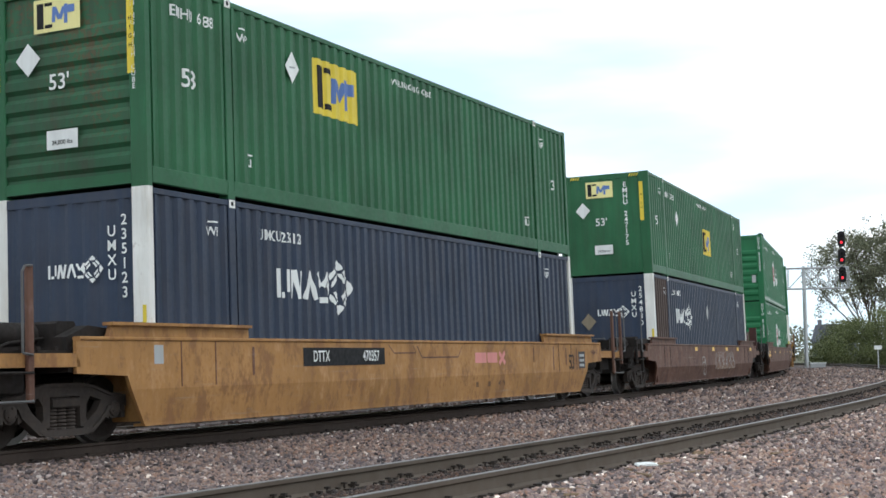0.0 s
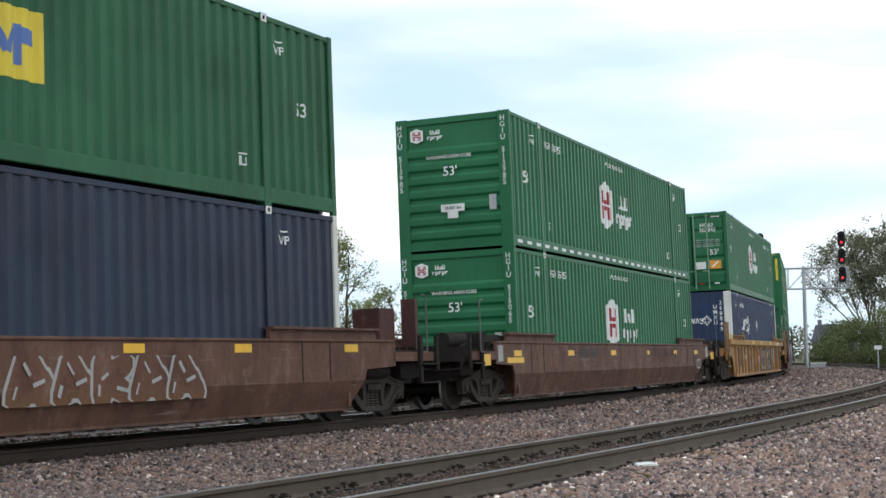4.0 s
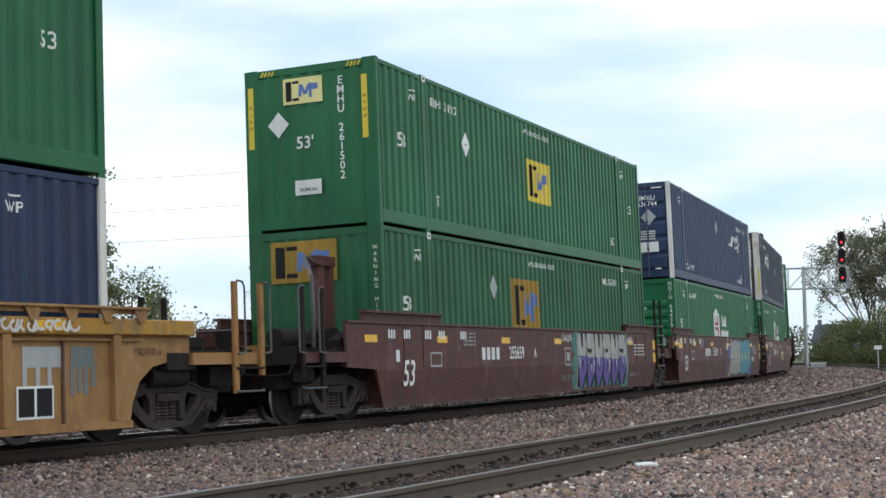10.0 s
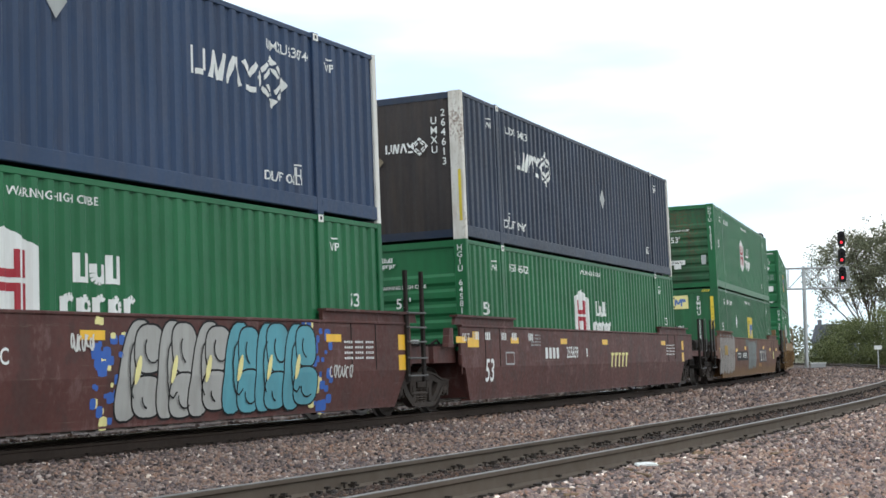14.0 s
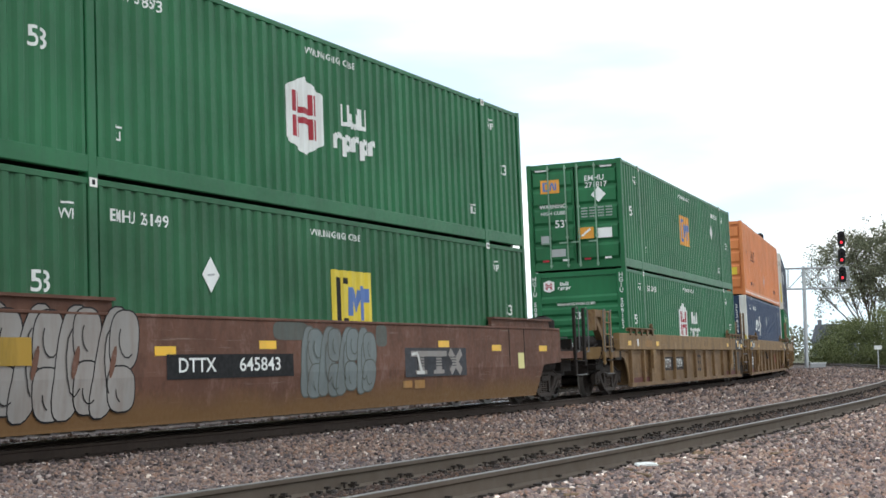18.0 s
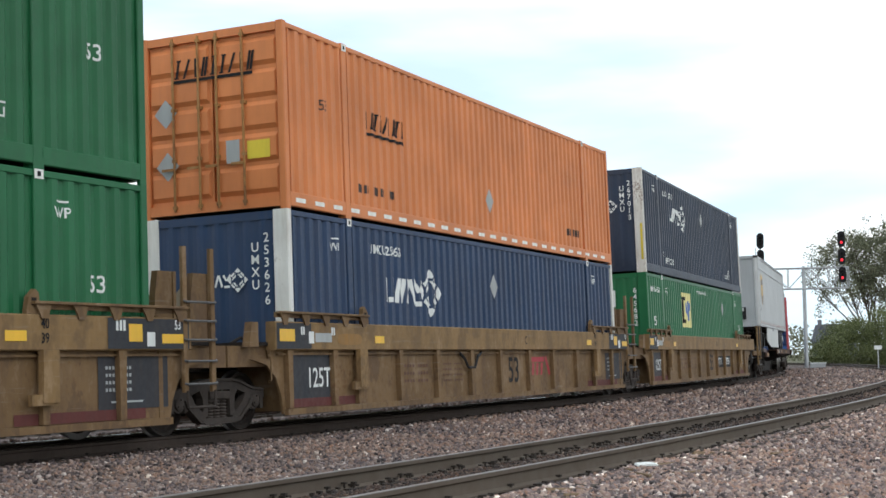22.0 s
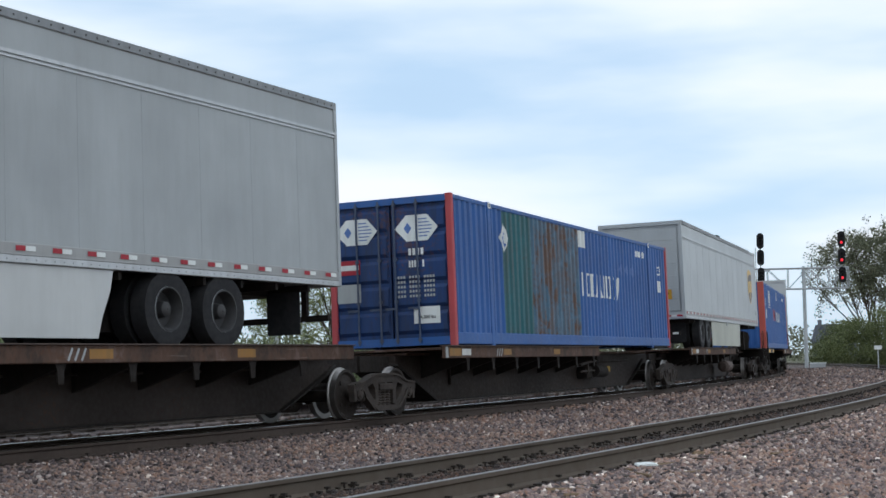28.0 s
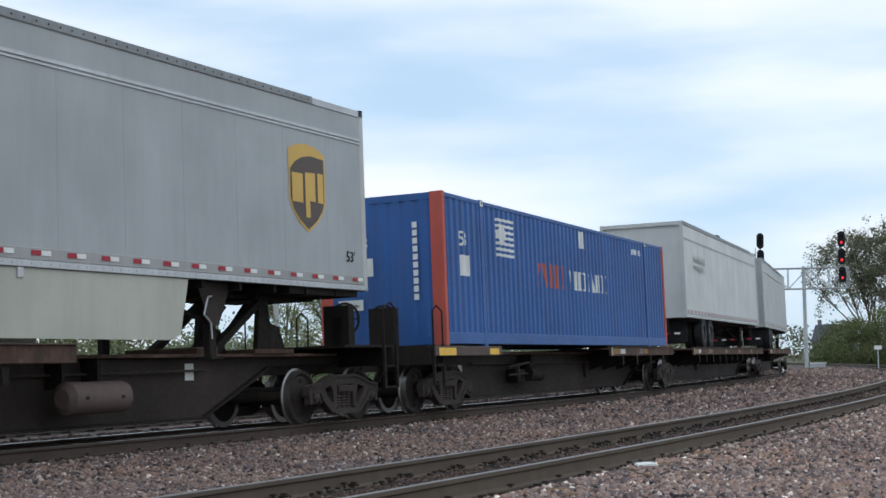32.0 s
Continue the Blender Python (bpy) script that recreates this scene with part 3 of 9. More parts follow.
def diamond(x, z, w, h):
    return [(x - w / 2, z), (x, z - h / 2), (x + w / 2, z), (x, z + h / 2)]


def flat_mesh(polys, step=0.0004, base=0.0):
    """Flat shapes, each a hair above the one before."""
    bm = bmesh.new()
    for n, p in enumerate(polys):
        area = sum(p[i][0] * p[(i + 1) % len(p)][1] - p[(i + 1) % len(p)][0] * p[i][1] for i in range(len(p)))
        bm.faces.new([bm.verts.new((u, w, base + n * step)) for u, w in (p if area > 0 else p[::-1])])
    return bm


LETTERS = {}
SMALL_PRINT = ("stencil_line", "stencil_marks", "fleet_number", "fleet_letters", "warning_lettering", "strip_lettering", "data_lettering", "weight_lettering", "placard_lettering", "loading_lettering", "faded_lettering", "reporting_mark", "number_ghost", "hazard_bars")


def text_mesh(text, size, condense=1.0):
    key = (text, size, condense)
    if key not in LETTERS:
        cu = bpy.data.curves.new("lettering", "FONT")
        cu.body, cu.size, cu.align_x, cu.align_y = text, size, "CENTER", "CENTER"
        cu.resolution_u = 3
        cu.offset = size * 0.012
        ob = bpy.data.objects.new("lettering", cu)
        scene.collection.objects.link(ob)
        dg = bpy.context.evaluated_depsgraph_get()
        me = bpy.data.meshes.new_from_object(ob.evaluated_get(dg))
        bpy.data.objects.remove(ob)
        me.transform(Matrix.Diagonal((condense, 1, 1, 1)))
        LETTERS[key] = me
    bm = bmesh.new()
    bm.from_mesh(LETTERS[key])
    return bm


def text_down(text, size, step):
    """Letters one below the other."""
    bm = bmesh.new()
    for i, ch in enumerate(text):
        if ch != " ":
            one = text_mesh(ch, size)
            one.transform(Matrix.Translation((0, -step * (i - (len(text) - 1) / 2), 0)))
            me = bpy.data.meshes.new("letter")
            one.to_mesh(me)
            one.free()
            bm.from_mesh(me)
            bpy.data.meshes.remove(me)
    return bm


def on_side(bm, name, mat, parent, x=0.0, z=0.0, label="", plane=None, lift=0.004):
    """Lays flat artwork on the outer side; it follows the corrugations, or lies on a plane of its own."""
    bm.transform(Matrix(((1, 0, 0, x), (0, 0, -1, 0), (0, 1, 0, z), (0, 0, 0, 1))))
    if plane is None and bm.verts:
        xs = [v.co.x for v in bm.verts]
        for c in breaks(min(xs), max(xs)):
            bmesh.ops.bisect_plane(bm, geom=bm.verts[:] + bm.edges[:] + bm.faces[:], plane_co=(c, 0, 0), plane_no=(1, 0, 0))
    for v in bm.verts:
        v.co.y += (-HALF_W + inset(v.co.x) if plane is None else plane) - lift
    me = bpy.data.meshes.new(name)
    bm.to_mesh(me)
    bm.free()
    me.materials.append(mat)
    ob = part(name, me, mat, parent, label)
    return tagged(ob, kind="stuff") if name in SMALL_PRINT else ob


def on_end(bm, name, mat, parent, u=0.0, z=0.0, label="", plane=-HALF_L - 0.006):
    """Lays flat artwork on the leading end; u runs from the inner to the outer edge."""
    bm.transform(Matrix(((0, 0, -1, plane), (-1, 0, 0, -u), (0, 1, 0, z), (0, 0, 0, 1))))
    me = bpy.data.meshes.new(name)
    bm.to_mesh(me)
    bm.free()
    me.materials.append(mat)
    ob = part(name, me, mat, parent, label)
    return tagged(ob, kind="stuff") if name in SMALL_PRINT else ob


def logo_yellow(place, parent, x, z, w, h, plate=None, ink=None):
    """A yellow plate with a dark comb, a blue zigzag and a blue block."""
    plate, ink = plate or PALE_YELLOW, ink or MARK_BLACK
    def put(polys, mat, label, lift):
        if place is on_side:
            on_side(flat_mesh(polys), "logo_plate" if lift < 0.005 else "logo_shape", mat, parent, x, z, label, lift=lift)
        else:
            on_end(flat_mesh(polys), "logo_plate" if lift < 0.005 else "logo_shape", mat, parent, x, z, label, plane=-HALF_L - lift - 0.002)
    put([quad(-w / 2, w / 2, -h / 2, h / 2)], plate, "yellow sign plate", 0.004)
    a = w / 2 * 0.86
    q = h * 0.38
    put([quad(-a, -a * 0.66, -q, q), quad(-a * 0.60, -a * 0.22, q * 0.74, q), quad(-a * 0.60, -a * 0.22, -q, -q * 0.72)], ink, "dark bar shapes", 0.007)
    t = w * 0.075
    put([stroke((-a * 0.16, -q * 0.6), (-a * 0.12, q * 0.62), t), stroke((-a * 0.08, q * 0.5), (a * 0.14, -q * 0.4), t), stroke((a * 0.16, -q * 0.4), (a * 0.38, q * 0.5), t),
         stroke((a * 0.46, q * 0.7), (a * 0.46, -q * 0.8), t), quad(a * 0.54, a * 0.9, q * 0.0, q * 0.6)], MARK_BLUE, "blue zigzag shape", 0.007)


def ring(x, z, r, w):
    """Four rhombs and chevrons that make a diamond with an open middle."""
    out = []
    for i in range(4):
        a = radians(90 * i)
        ca, sa = math.cos(a), math.sin(a)
        for poly in ([(0, r), (0.30 * r, 0.70 * r), (0.30 * r - w, 0.62 * r), (0, r - w * 1.7)],
                     [(0, r), (-0.30 * r, 0.70 * r), (-0.30 * r + w, 0.62 * r), (0, r - w * 1.7)],
                     [(0.38 * r, 0.66 * r), (0.66 * r, 0.38 * r), (0.56 * r, 0.24 * r), (0.24 * r, 0.56 * r)],
                     [(-0.02 * r, 0.52 * r), (0.18 * r, 0.50 * r), (0.48 * r, 0.20 * r), (0.30 * r, 0.14 * r)]):
            out.append([(x + ca * u - sa * v, z + sa * u + ca * v) for u, v in poly])
    return out


def logo_diamond(place, parent, x, z, w, h):
    """White bars and slanted strokes that end in a diamond of chevrons."""
    t = h * 0.125
    n = w * 0.155
    a, b = -h * 0.30, h * 0.30
    x0 = -w / 2
    polys = [stroke((x0 + t / 2, b), (x0 + t / 2, a), t), quad(x0 + t * 1.4, x0 + n * 0.75, a, a + t), stroke((x0 + n * 0.95, b), (x0 + n * 0.95, a + t), t * 0.8)]
    x1 = x0 + n * 1.25
    polys += [stroke((x1, a), (x1 + n * 0.25, b), t), stroke((x1 + n * 0.3, b), (x1 + n * 0.62, a), t), stroke((x1 + n * 0.66, a), (x1 + n * 0.95, b), t)]
    x2 = x1 + n * 1.2
    polys += [stroke((x2, a), (x2 + n * 0.45, b), t), stroke((x2 + n * 0.5, b), (x2 + n * 0.95, a), t)]
    x3 = x2 + n * 1.12
    polys += [stroke((x3, b), (x3 + n * 0.42, 0.0), t), stroke((x3 + n * 0.5, 0.0), (x3 + n * 0.95, b), t), stroke((x3 + n * 0.1, a), (x3 + n * 0.85, a), t)]
    polys += ring(w / 2 - h * 0.42, 0, h * 0.62, h * 0.13)
    place(flat_mesh(polys), "logo_shape", MARK_WHITE, parent, x, z, "white wordmark shapes ending in a diamond of chevrons")


def hexagon(w, h, tip=0.22):
    return [(-w / 2, h / 2 - h * tip * 0.8), (0, h / 2), (w / 2, h / 2 - h * tip * 0.8), (w / 2, -h / 2 + h * tip * 0.8), (0, -h / 2), (-w / 2, -h / 2 + h * tip * 0.8)]


def arc(cx, cz, rx, rz, a0, a1, w, n=7):
    """Short bars along an arc, angles in degrees."""
    pts = [(cx + rx * math.cos(radians(a0 + (a1 - a0) * k / n)), cz + rz * math.sin(radians(a0 + (a1 - a0) * k / n))) for k in range(n + 1)]
    return [stroke(p, q, w) for p, q in zip(pts, pts[1:])]


def word_blobs(x, z, w, h, rows):
    """Rows of rounded marks of uneven height, like a wordmark seen from afar."""
    polys = []
    for r, (n, inner) in enumerate(rows):
        zz = z + (h * (0.25 if r == 0 else -0.25) if len(rows) > 1 else 0.0)
        step = w * inner / n
        x0 = x - w / 2 + (w * (1 - inner) * 0.45 if r == 0 else 0.0)
        hh = h * 0.20 if len(rows) > 1 else h * 0.42
        t = min(step * 0.33, hh * 0.62)
        for i in range(n):
            u = x0 + step * (i + 0.5)
            rx, rz = step * 0.30, hh * 0.62
            kind = (i * 2 + r * 3) % 4
            if kind == 0:
                polys += [stroke((u - rx, zz - hh), (u - rx, zz + hh * 1.25), t), stroke((u + rx, zz - hh), (u + rx, zz + hh * 1.25), t), quad(u - rx, u + rx, zz - hh, zz - hh + t * 0.7)] if r == 0 else arc(u, zz, rx, rz * 1.3, 30, 320, t)
            elif kind == 1:
                polys += arc(u, zz - hh * 0.3, rx, rz, 0, 360, t, 9) + ([stroke((u - rx, zz - hh * 1.7), (u - rx, zz + hh * 0.3), t)] if r else [stroke((u - rx, zz - hh * 0.3), (u - rx, zz + hh * 1.25), t)])
            elif kind == 2:
                polys += [stroke((u - rx, zz - hh * 0.2), (u - rx, zz + hh * 0.5), t), stroke((u + rx, zz - hh), (u + rx, zz + hh * 0.5), t)] + arc(u, zz - hh * 0.25, rx, rz, 180, 360, t)
            else:
                polys += [stroke((u - rx, zz - hh), (u - rx, zz + hh * 0.4), t)] + arc(u, zz - hh * 0.05, rx, rz * 0.7, 20, 170, t, 5)
    return polys


def logo_hexagon(place, parent, x, z, s=1.0, red=None):
    """A white hexagon with red bars, and white marks beside it."""
    def put(polys, name, mat, label, lift):
        if place is on_side:
            on_side(flat_mesh(polys), name, mat, parent, x, z, label, lift=lift)
        else:
            on_end(flat_mesh(polys), name, mat, parent, x, z, label, plane=-HALF_L - lift - 0.002)
    put([[(u * s, v * s) for u, v in hexagon(1.14, 1.24)]], "logo_plate", MARK_WHITE, "white hexagon", 0.004)
    bars = [quad(-0.36, -0.15, 0.03, 0.36), quad(0.15, 0.36, 0.03, 0.36), quad(-0.15, 0.15, 0.03, 0.13), quad(-0.36, -0.15, -0.36, -0.03), quad(0.15, 0.36, -0.36, -0.03), quad(-0.15, 0.15, -0.13, -0.03)]
    put([[(u * s, v * s) for u, v in p] for p in bars], "logo_shape", red or MARK_RED, "dark red bars", 0.007)
    put([[(u * s, v * s) for u, v in p] for p in (quad(-0.27, -0.24, 0.03, 0.36), quad(0.24, 0.27, 0.03, 0.36), quad(-0.27, -0.24, -0.36, -0.03), quad(0.24, 0.27, -0.36, -0.03))], "logo_lines", MARK_WHITE, "thin white lines", 0.0085)
    put([[(u * s, v * s) for u, v in p] for p in word_blobs(1.65, -0.02, 1.45, 0.80, [(3, 0.62), (5, 1.0)])], "wordmark", MARK_WHITE, "white wordmark shapes", 0.004)


def word_blocks(n, w, h, seed):
    """Heavy upright marks with feet and caps, each of another build."""
    out = []
    step = w / n
    t, f = step * 0.26, h * 0.10
    for i in range(n):
        u, q, b, c = step * (i + 0.5), step * 0.30, -h / 2, h / 2
        kind = (i * 3 + seed) % 5
        if kind in (0, 3):
            out += [quad(u - t / 2, u + t / 2, b, c), quad(u - q * 0.8, u + q * 0.8, c - f, c), quad(u - q * 0.8, u + q * 0.8, b, b + f)]
        elif kind == 1:
            out += [stroke((u - q * 0.5, b), (u + q * 0.5, c), t), quad(u - q * 1.0, u - q * 0.1, b, b + f)]
        elif kind == 2:
            out += [quad(u - q, u - q + t, b, c), quad(u + q - t, u + q, b, c)]
        else:
            out += [stroke((u + q * 0.5, b), (u - q * 0.5, c), t), quad(u + q * 0.1, u + q * 1.0, b, b + f)]
    return out


def bars_text(n, w, h):
    """Unreadable lettering: small bars."""
    step = w / n
    return [quad(-w / 2 + i * step, -w / 2 + i * step + step * 0.66, -h / 2, h / 2) for i in range(n) if i % 5 != 4]


# ================= containers =================
SIDES = {}


def side_mesh(mat):
    """One corrugated side wall between the rails."""
    if mat.name not in SIDES:
        xs = [-HALF_L + 0.13]
        for a, b in ((-HALF_L + 0.13, -POST_X - 0.085), (-POST_X + 0.085, POST_X - 0.085), (POST_X + 0.085, HALF_L - 0.13)):
            xs += [a, a + 0.001, a + 0.034, a + 0.041] + [x for x in breaks(a + 0.05, b - 0.05)] + [b - 0.041, b - 0.034, b - 0.001, b]
        b = Build()
        z0, z1 = 0.27, TALL - 0.10
        for x in xs:
            d = inset(x) if abs(abs(x) - POST_X) > 0.0851 else 0.03
            b.v += [(x, -HALF_W + d, z0 - 0.03), (x, -HALF_W + d, z0), (x, -HALF_W + d, z1)]
        for i in range(len(xs) - 1):
            for k in range(2):
                b.f.append((3 * i + k, 3 * i + 3 + k, 3 * i + 4 + k, 3 * i + 1 + k))
        SIDES[mat.name] = b.mesh("side_panel", mat)
    return SIDES[mat.name]


TURN = pose(0, 0, 0, 0, 0, 180)


def door_end(root, mat, x, sign, bars):
    """Two doors with pressed ribs and locking bars."""
    for k in (-1, 1):
        y0, y1 = (0.02, HALF_W - 0.10) if k > 0 else (-HALF_W + 0.10, -0.02)
        b = Build().box(min(x, x + sign * 0.06), max(x, x + sign * 0.06), y0, y1, 0.20, TALL - 0.14)
        zs = np.linspace(0.24, TALL - 0.18, 6)
        d = part("door", b, mat, root)
        o = x - sign * 0.044
        for za, zb in zip(zs, zs[1:]):
            rb = Build().add([(x, y0 + 0.04, za + 0.03), (x, y1 - 0.04, za + 0.03), (o, y1 - 0.07, za + 0.10), (o, y0 + 0.07, za + 0.10), (o, y1 - 0.07, zb - 0.10), (o, y0 + 0.07, zb - 0.10), (x, y0 + 0.04, zb - 0.03), (x, y1 - 0.04, zb - 0.03)],
                             [(0, 3, 2, 1), (3, 5, 4, 2), (5, 6, 7, 4), (0, 6, 5, 3), (1, 2, 4, 7)])
            part("door_panel", rb, mat, d)
        for f in ((0.18, 0.58) if k > 0 else (0.53, 0.93)):
            yy = y0 + (y1 - y0) * f
            rod = Build().tube((x - sign * 0.075, yy, 0.10), (x - sign * 0.075, yy, TALL - 0.06), 0.020)
            for zz in (0.16, 0.9, 1.7, TALL - 0.14):
                rod.box(min(x, x - sign * 0.09), max(x, x - sign * 0.09), yy - 0.035, yy + 0.035, zz - 0.025, zz + 0.025)
            rod.box(x - sign * 0.09 - 0.012, x - sign * 0.09 + 0.012, yy - 0.02, yy + 0.22, 0.74, 0.78)
            part("locking_bar", rod, bars, d)
        hin = Build()
        ye = y1 if k > 0 else y0
        for zz in (0.4, 1.0, 1.7, 2.4):
            hin.box(x - 0.03, x + 0.03, ye - 0.03, ye + 0.03, zz - 0.07, zz + 0.07)
        part("hinges", hin, mat, d)


def front_end(root, mat, x, kind):
    b = Build()
    y = HALF_W - 0.11
    if kind == "ribs":
        b.box(x + 0.05, x + 0.09, -y, y, 0.12, TALL - 0.10)
        zs = np.linspace(0.22, TALL - 0.62, 8)
        for za, zb in zip(zs, zs[1:]):
            m = (za + zb) / 2
            rb = Build().add([(x + 0.05, -y + 0.06, za + 0.03), (x + 0.05, y - 0.06, za + 0.03), (x + 0.012, y - 0.09, za + 0.09), (x + 0.012, -y + 0.09, za + 0.09), (x + 0.012, y - 0.09, zb - 0.09), (x + 0.012, -y + 0.09, zb - 0.09), (x + 0.05, -y + 0.06, zb - 0.03), (x + 0.05, y - 0.06, zb - 0.03)],
                  [(0, 3, 2, 1), (3, 5, 4, 2), (5, 6, 7, 4), (0, 6, 5, 3), (1, 2, 4, 7)])
            part("pressed_rib", rb, mat, root)
    else:
        xs = np.arange(-y, y + 0.001, 0.07)
        for i, yy in enumerate(xs):
            d = 0.012 if (i // 2) % 2 == 0 else 0.035
            b.v += [(x + d, yy, 0.14), (x + d, yy, TALL - 0.10)]
        for i in range(len(xs) - 1):
            b.f.append((2 * i, 2 * i + 1, 2 * i + 3, 2 * i + 2))
    part("front_wall", b, mat, root)


def container(label, mat, post_mat=None, end="plain", group="double-stacked containers", first=None, rail_mat=None, bar_mat=None, post_w=0.26, end_mat=None):
    """A 53 foot container; its leading end is a front wall or doors."""
    root = thing("shipping_container", label, "container", group)
    if end == "doors":
        post_w = 0.12
    post_mat = post_mat or mat
    rail_mat = rail_mat or mat
    near = part("side_panel", side_mesh(mat), mat, root)
    part("side_panel", side_mesh(mat), mat, root, m=TURN)
    roof = Build().box(-HALF_L + 0.02, HALF_L - 0.02, -HALF_W + 0.04, HALF_W - 0.04, TALL - 0.05, TALL - 0.02)
    for k in range(40):
        xx = -HALF_L + 0.3 + k * 0.4
        roof.box(xx, xx + 0.2, -HALF_W + 0.15, HALF_W - 0.15, TALL - 0.021, TALL - 0.006)
    part("roof", roof, mat, root)
    part("underframe", Build().box(-HALF_L + 0.05, HALF_L - 0.05, -HALF_W + 0.09, HALF_W - 0.09, 0.10, 0.16), CAR_GRIME, root)
    for k in (-1, 1):
        y0, y1 = (-HALF_W, -HALF_W + 0.07) if k < 0 else (HALF_W - 0.07, HALF_W)
        lo = Build()
        for a, b in ((-HALF_L + 0.13, -POST_X - 0.085), (-POST_X + 0.085, POST_X - 0.085), (POST_X + 0.085, HALF_L - 0.13)):
            lo.box(a, b, y0, y1, 0.045, 0.27, 0.012)
        part("bottom_rail", lo, rail_mat, root)
        part("top_rail", Build().box(-HALF_L + 0.13, HALF_L - 0.13, y0 + (0.004 if k < 0 else 0), y1 - (0.004 if k > 0 else 0), TALL - 0.10, TALL - 0.015, 0.01), mat, root)
        for x in (-POST_X, POST_X):
            part("lift_post", Build().box(x - 0.085, x + 0.085, y0 - (0.004 if k < 0 else 0), y1 + (0.004 if k > 0 else 0), 0.0, TALL, 0.012), mat, root)
        for x in (-HALF_L, HALF_L):
            x0, x1 = (x, x + 0.13) if x < 0 else (x - 0.13, x)
            part("corner_post", Build().box(x0, x1, y0 - 0.002 if k < 0 else y1 - post_w, y0 + post_w if k < 0 else y1 + 0.002, 0.0, TALL, 0.015) if x < 0 else Build().box(x0, x1, y0, y1, 0.0, TALL, 0.012), post_mat, root)
    for x in (-POST_X, POST_X):
        for y in (-HALF_W - 0.006, HALF_W - 0.15):
            for z in (0.0, TALL - 0.13):
                part("corner_casting", Build().box(x - 0.088, x + 0.088, y, y + 0.156, z, z + 0.13), rail_mat, root)
    for s in (-1, 1):
        x0, x1 = (-HALF_L + 0.01, -HALF_L + 0.12) if s < 0 else (HALF_L - 0.12, HALF_L - 0.01)
        part("end_rail", Build().box(x0, x1, -HALF_W + post_w, HALF_W - post_w, 0.05, 0.20), mat, root)
        part("end_header", Build().box(x0, x1, -HALF_W + post_w, HALF_W - post_w, TALL - 0.14, TALL - 0.012), mat, root)
    for x in (-POST_X, POST_X):
        on_side(flat_mesh([quad(x - 0.075, x + 0.075, TALL - 0.125, TALL - 0.01)]), "casting_label", WHITE, root, plane=-HALF_W - 0.006, lift=0.003, label="white corner casting face")
        on_side(flat_mesh([quad(x - 0.03, x + 0.03, TALL - 0.095, TALL - 0.035)]), "casting_hole", MARK_BLACK, root, plane=-HALF_W - 0.006, lift=0.006)
    if end == "doors":
        door_end(root, DOOR_BLUE if mat is SEA_BLUE else mat, -HALF_L + 0.07, 1, bar_mat or (BAR_GREEN if mat in (GREEN, GREEN_DARK, GREEN_LIGHT) else BAR_BLUE))
    else:
        front_end(root, end_mat or mat, -HALF_L, end)
    part("back_wall", Build().box(HALF_L - 0.09, HALF_L - 0.04, -HALF_W + 0.07, HALF_W - 0.07, 0.2, TALL - 0.14), mat, root)
    if first:
        # a repainted first bay
        on_side(flat_mesh([quad(-HALF_L + 0.14, -POST_X - 0.09, 0.28, TALL - 0.11)]), "repainted_panel", first, root, label="rust brown repainted bay")
    return root


def side_marks(root, size="53", ident=None, ident_x=-5.15, low=False, wp_x=-6.55, warn_x=0.0, warn=True, wp=True):
    if size:
        on_side(text_mesh(size, 0.36), "size_number", MARK_WHITE, root, -7.03, 1.56)
        on_side(text_mesh(size, 0.30), "size_number", MARK_WHITE, root, 7.1, 1.56 if not low else 0.9)
    if ident:
        on_side(text_mesh(ident, 0.22, 0.92 if len(ident) > 8 else 1.0), "fleet_number", MARK_WHITE, root, ident_x, 2.45)
    if warn:
        on_side(text_mesh("WARNING HIGH CUBE", 0.15), "warning_lettering", MARK_WHITE, root, warn_x, 2.60)
    if wp:
        for x in (wp_x, 6.5):
            on_side(text_mesh("WP", 0.18), "lift_mark", MARK_WHITE, root, x, 2.40)
            on_side(flat_mesh([quad(-0.10, 0.10, -0.012, 0.012)]), "lift_bar", MARK_WHITE, root, x, 2.54)
    for x in (-5.55, 5.5):
        on_side(flat_mesh([quad(-0.07, -0.035, -0.09, 0.05), quad(-0.035, 0.05, -0.09, -0.065), quad(0.04, 0.065, -0.09, 0.03), quad(-0.08, 0.08, 0.07, 0.095)]), "lift_symbol", MARK_WHITE, root, x, 0.62)


def side_diamond(root, x, z, mat=None, w=0.42, h=0.50):
    on_side(flat_mesh([diamond(0, 0, w, h)]), "placard_holder", mat or MARK_WHITE, root, x, z, "white diamond placard holder", plane=-HALF_W)
    on_side(flat_mesh([stroke((-w * 0.2, -h * 0.02), (w * 0.2, h * 0.02), 0.03)]), "placard_bar", MARK_GREY, root, x, z, plane=-HALF_W, lift=0.007)


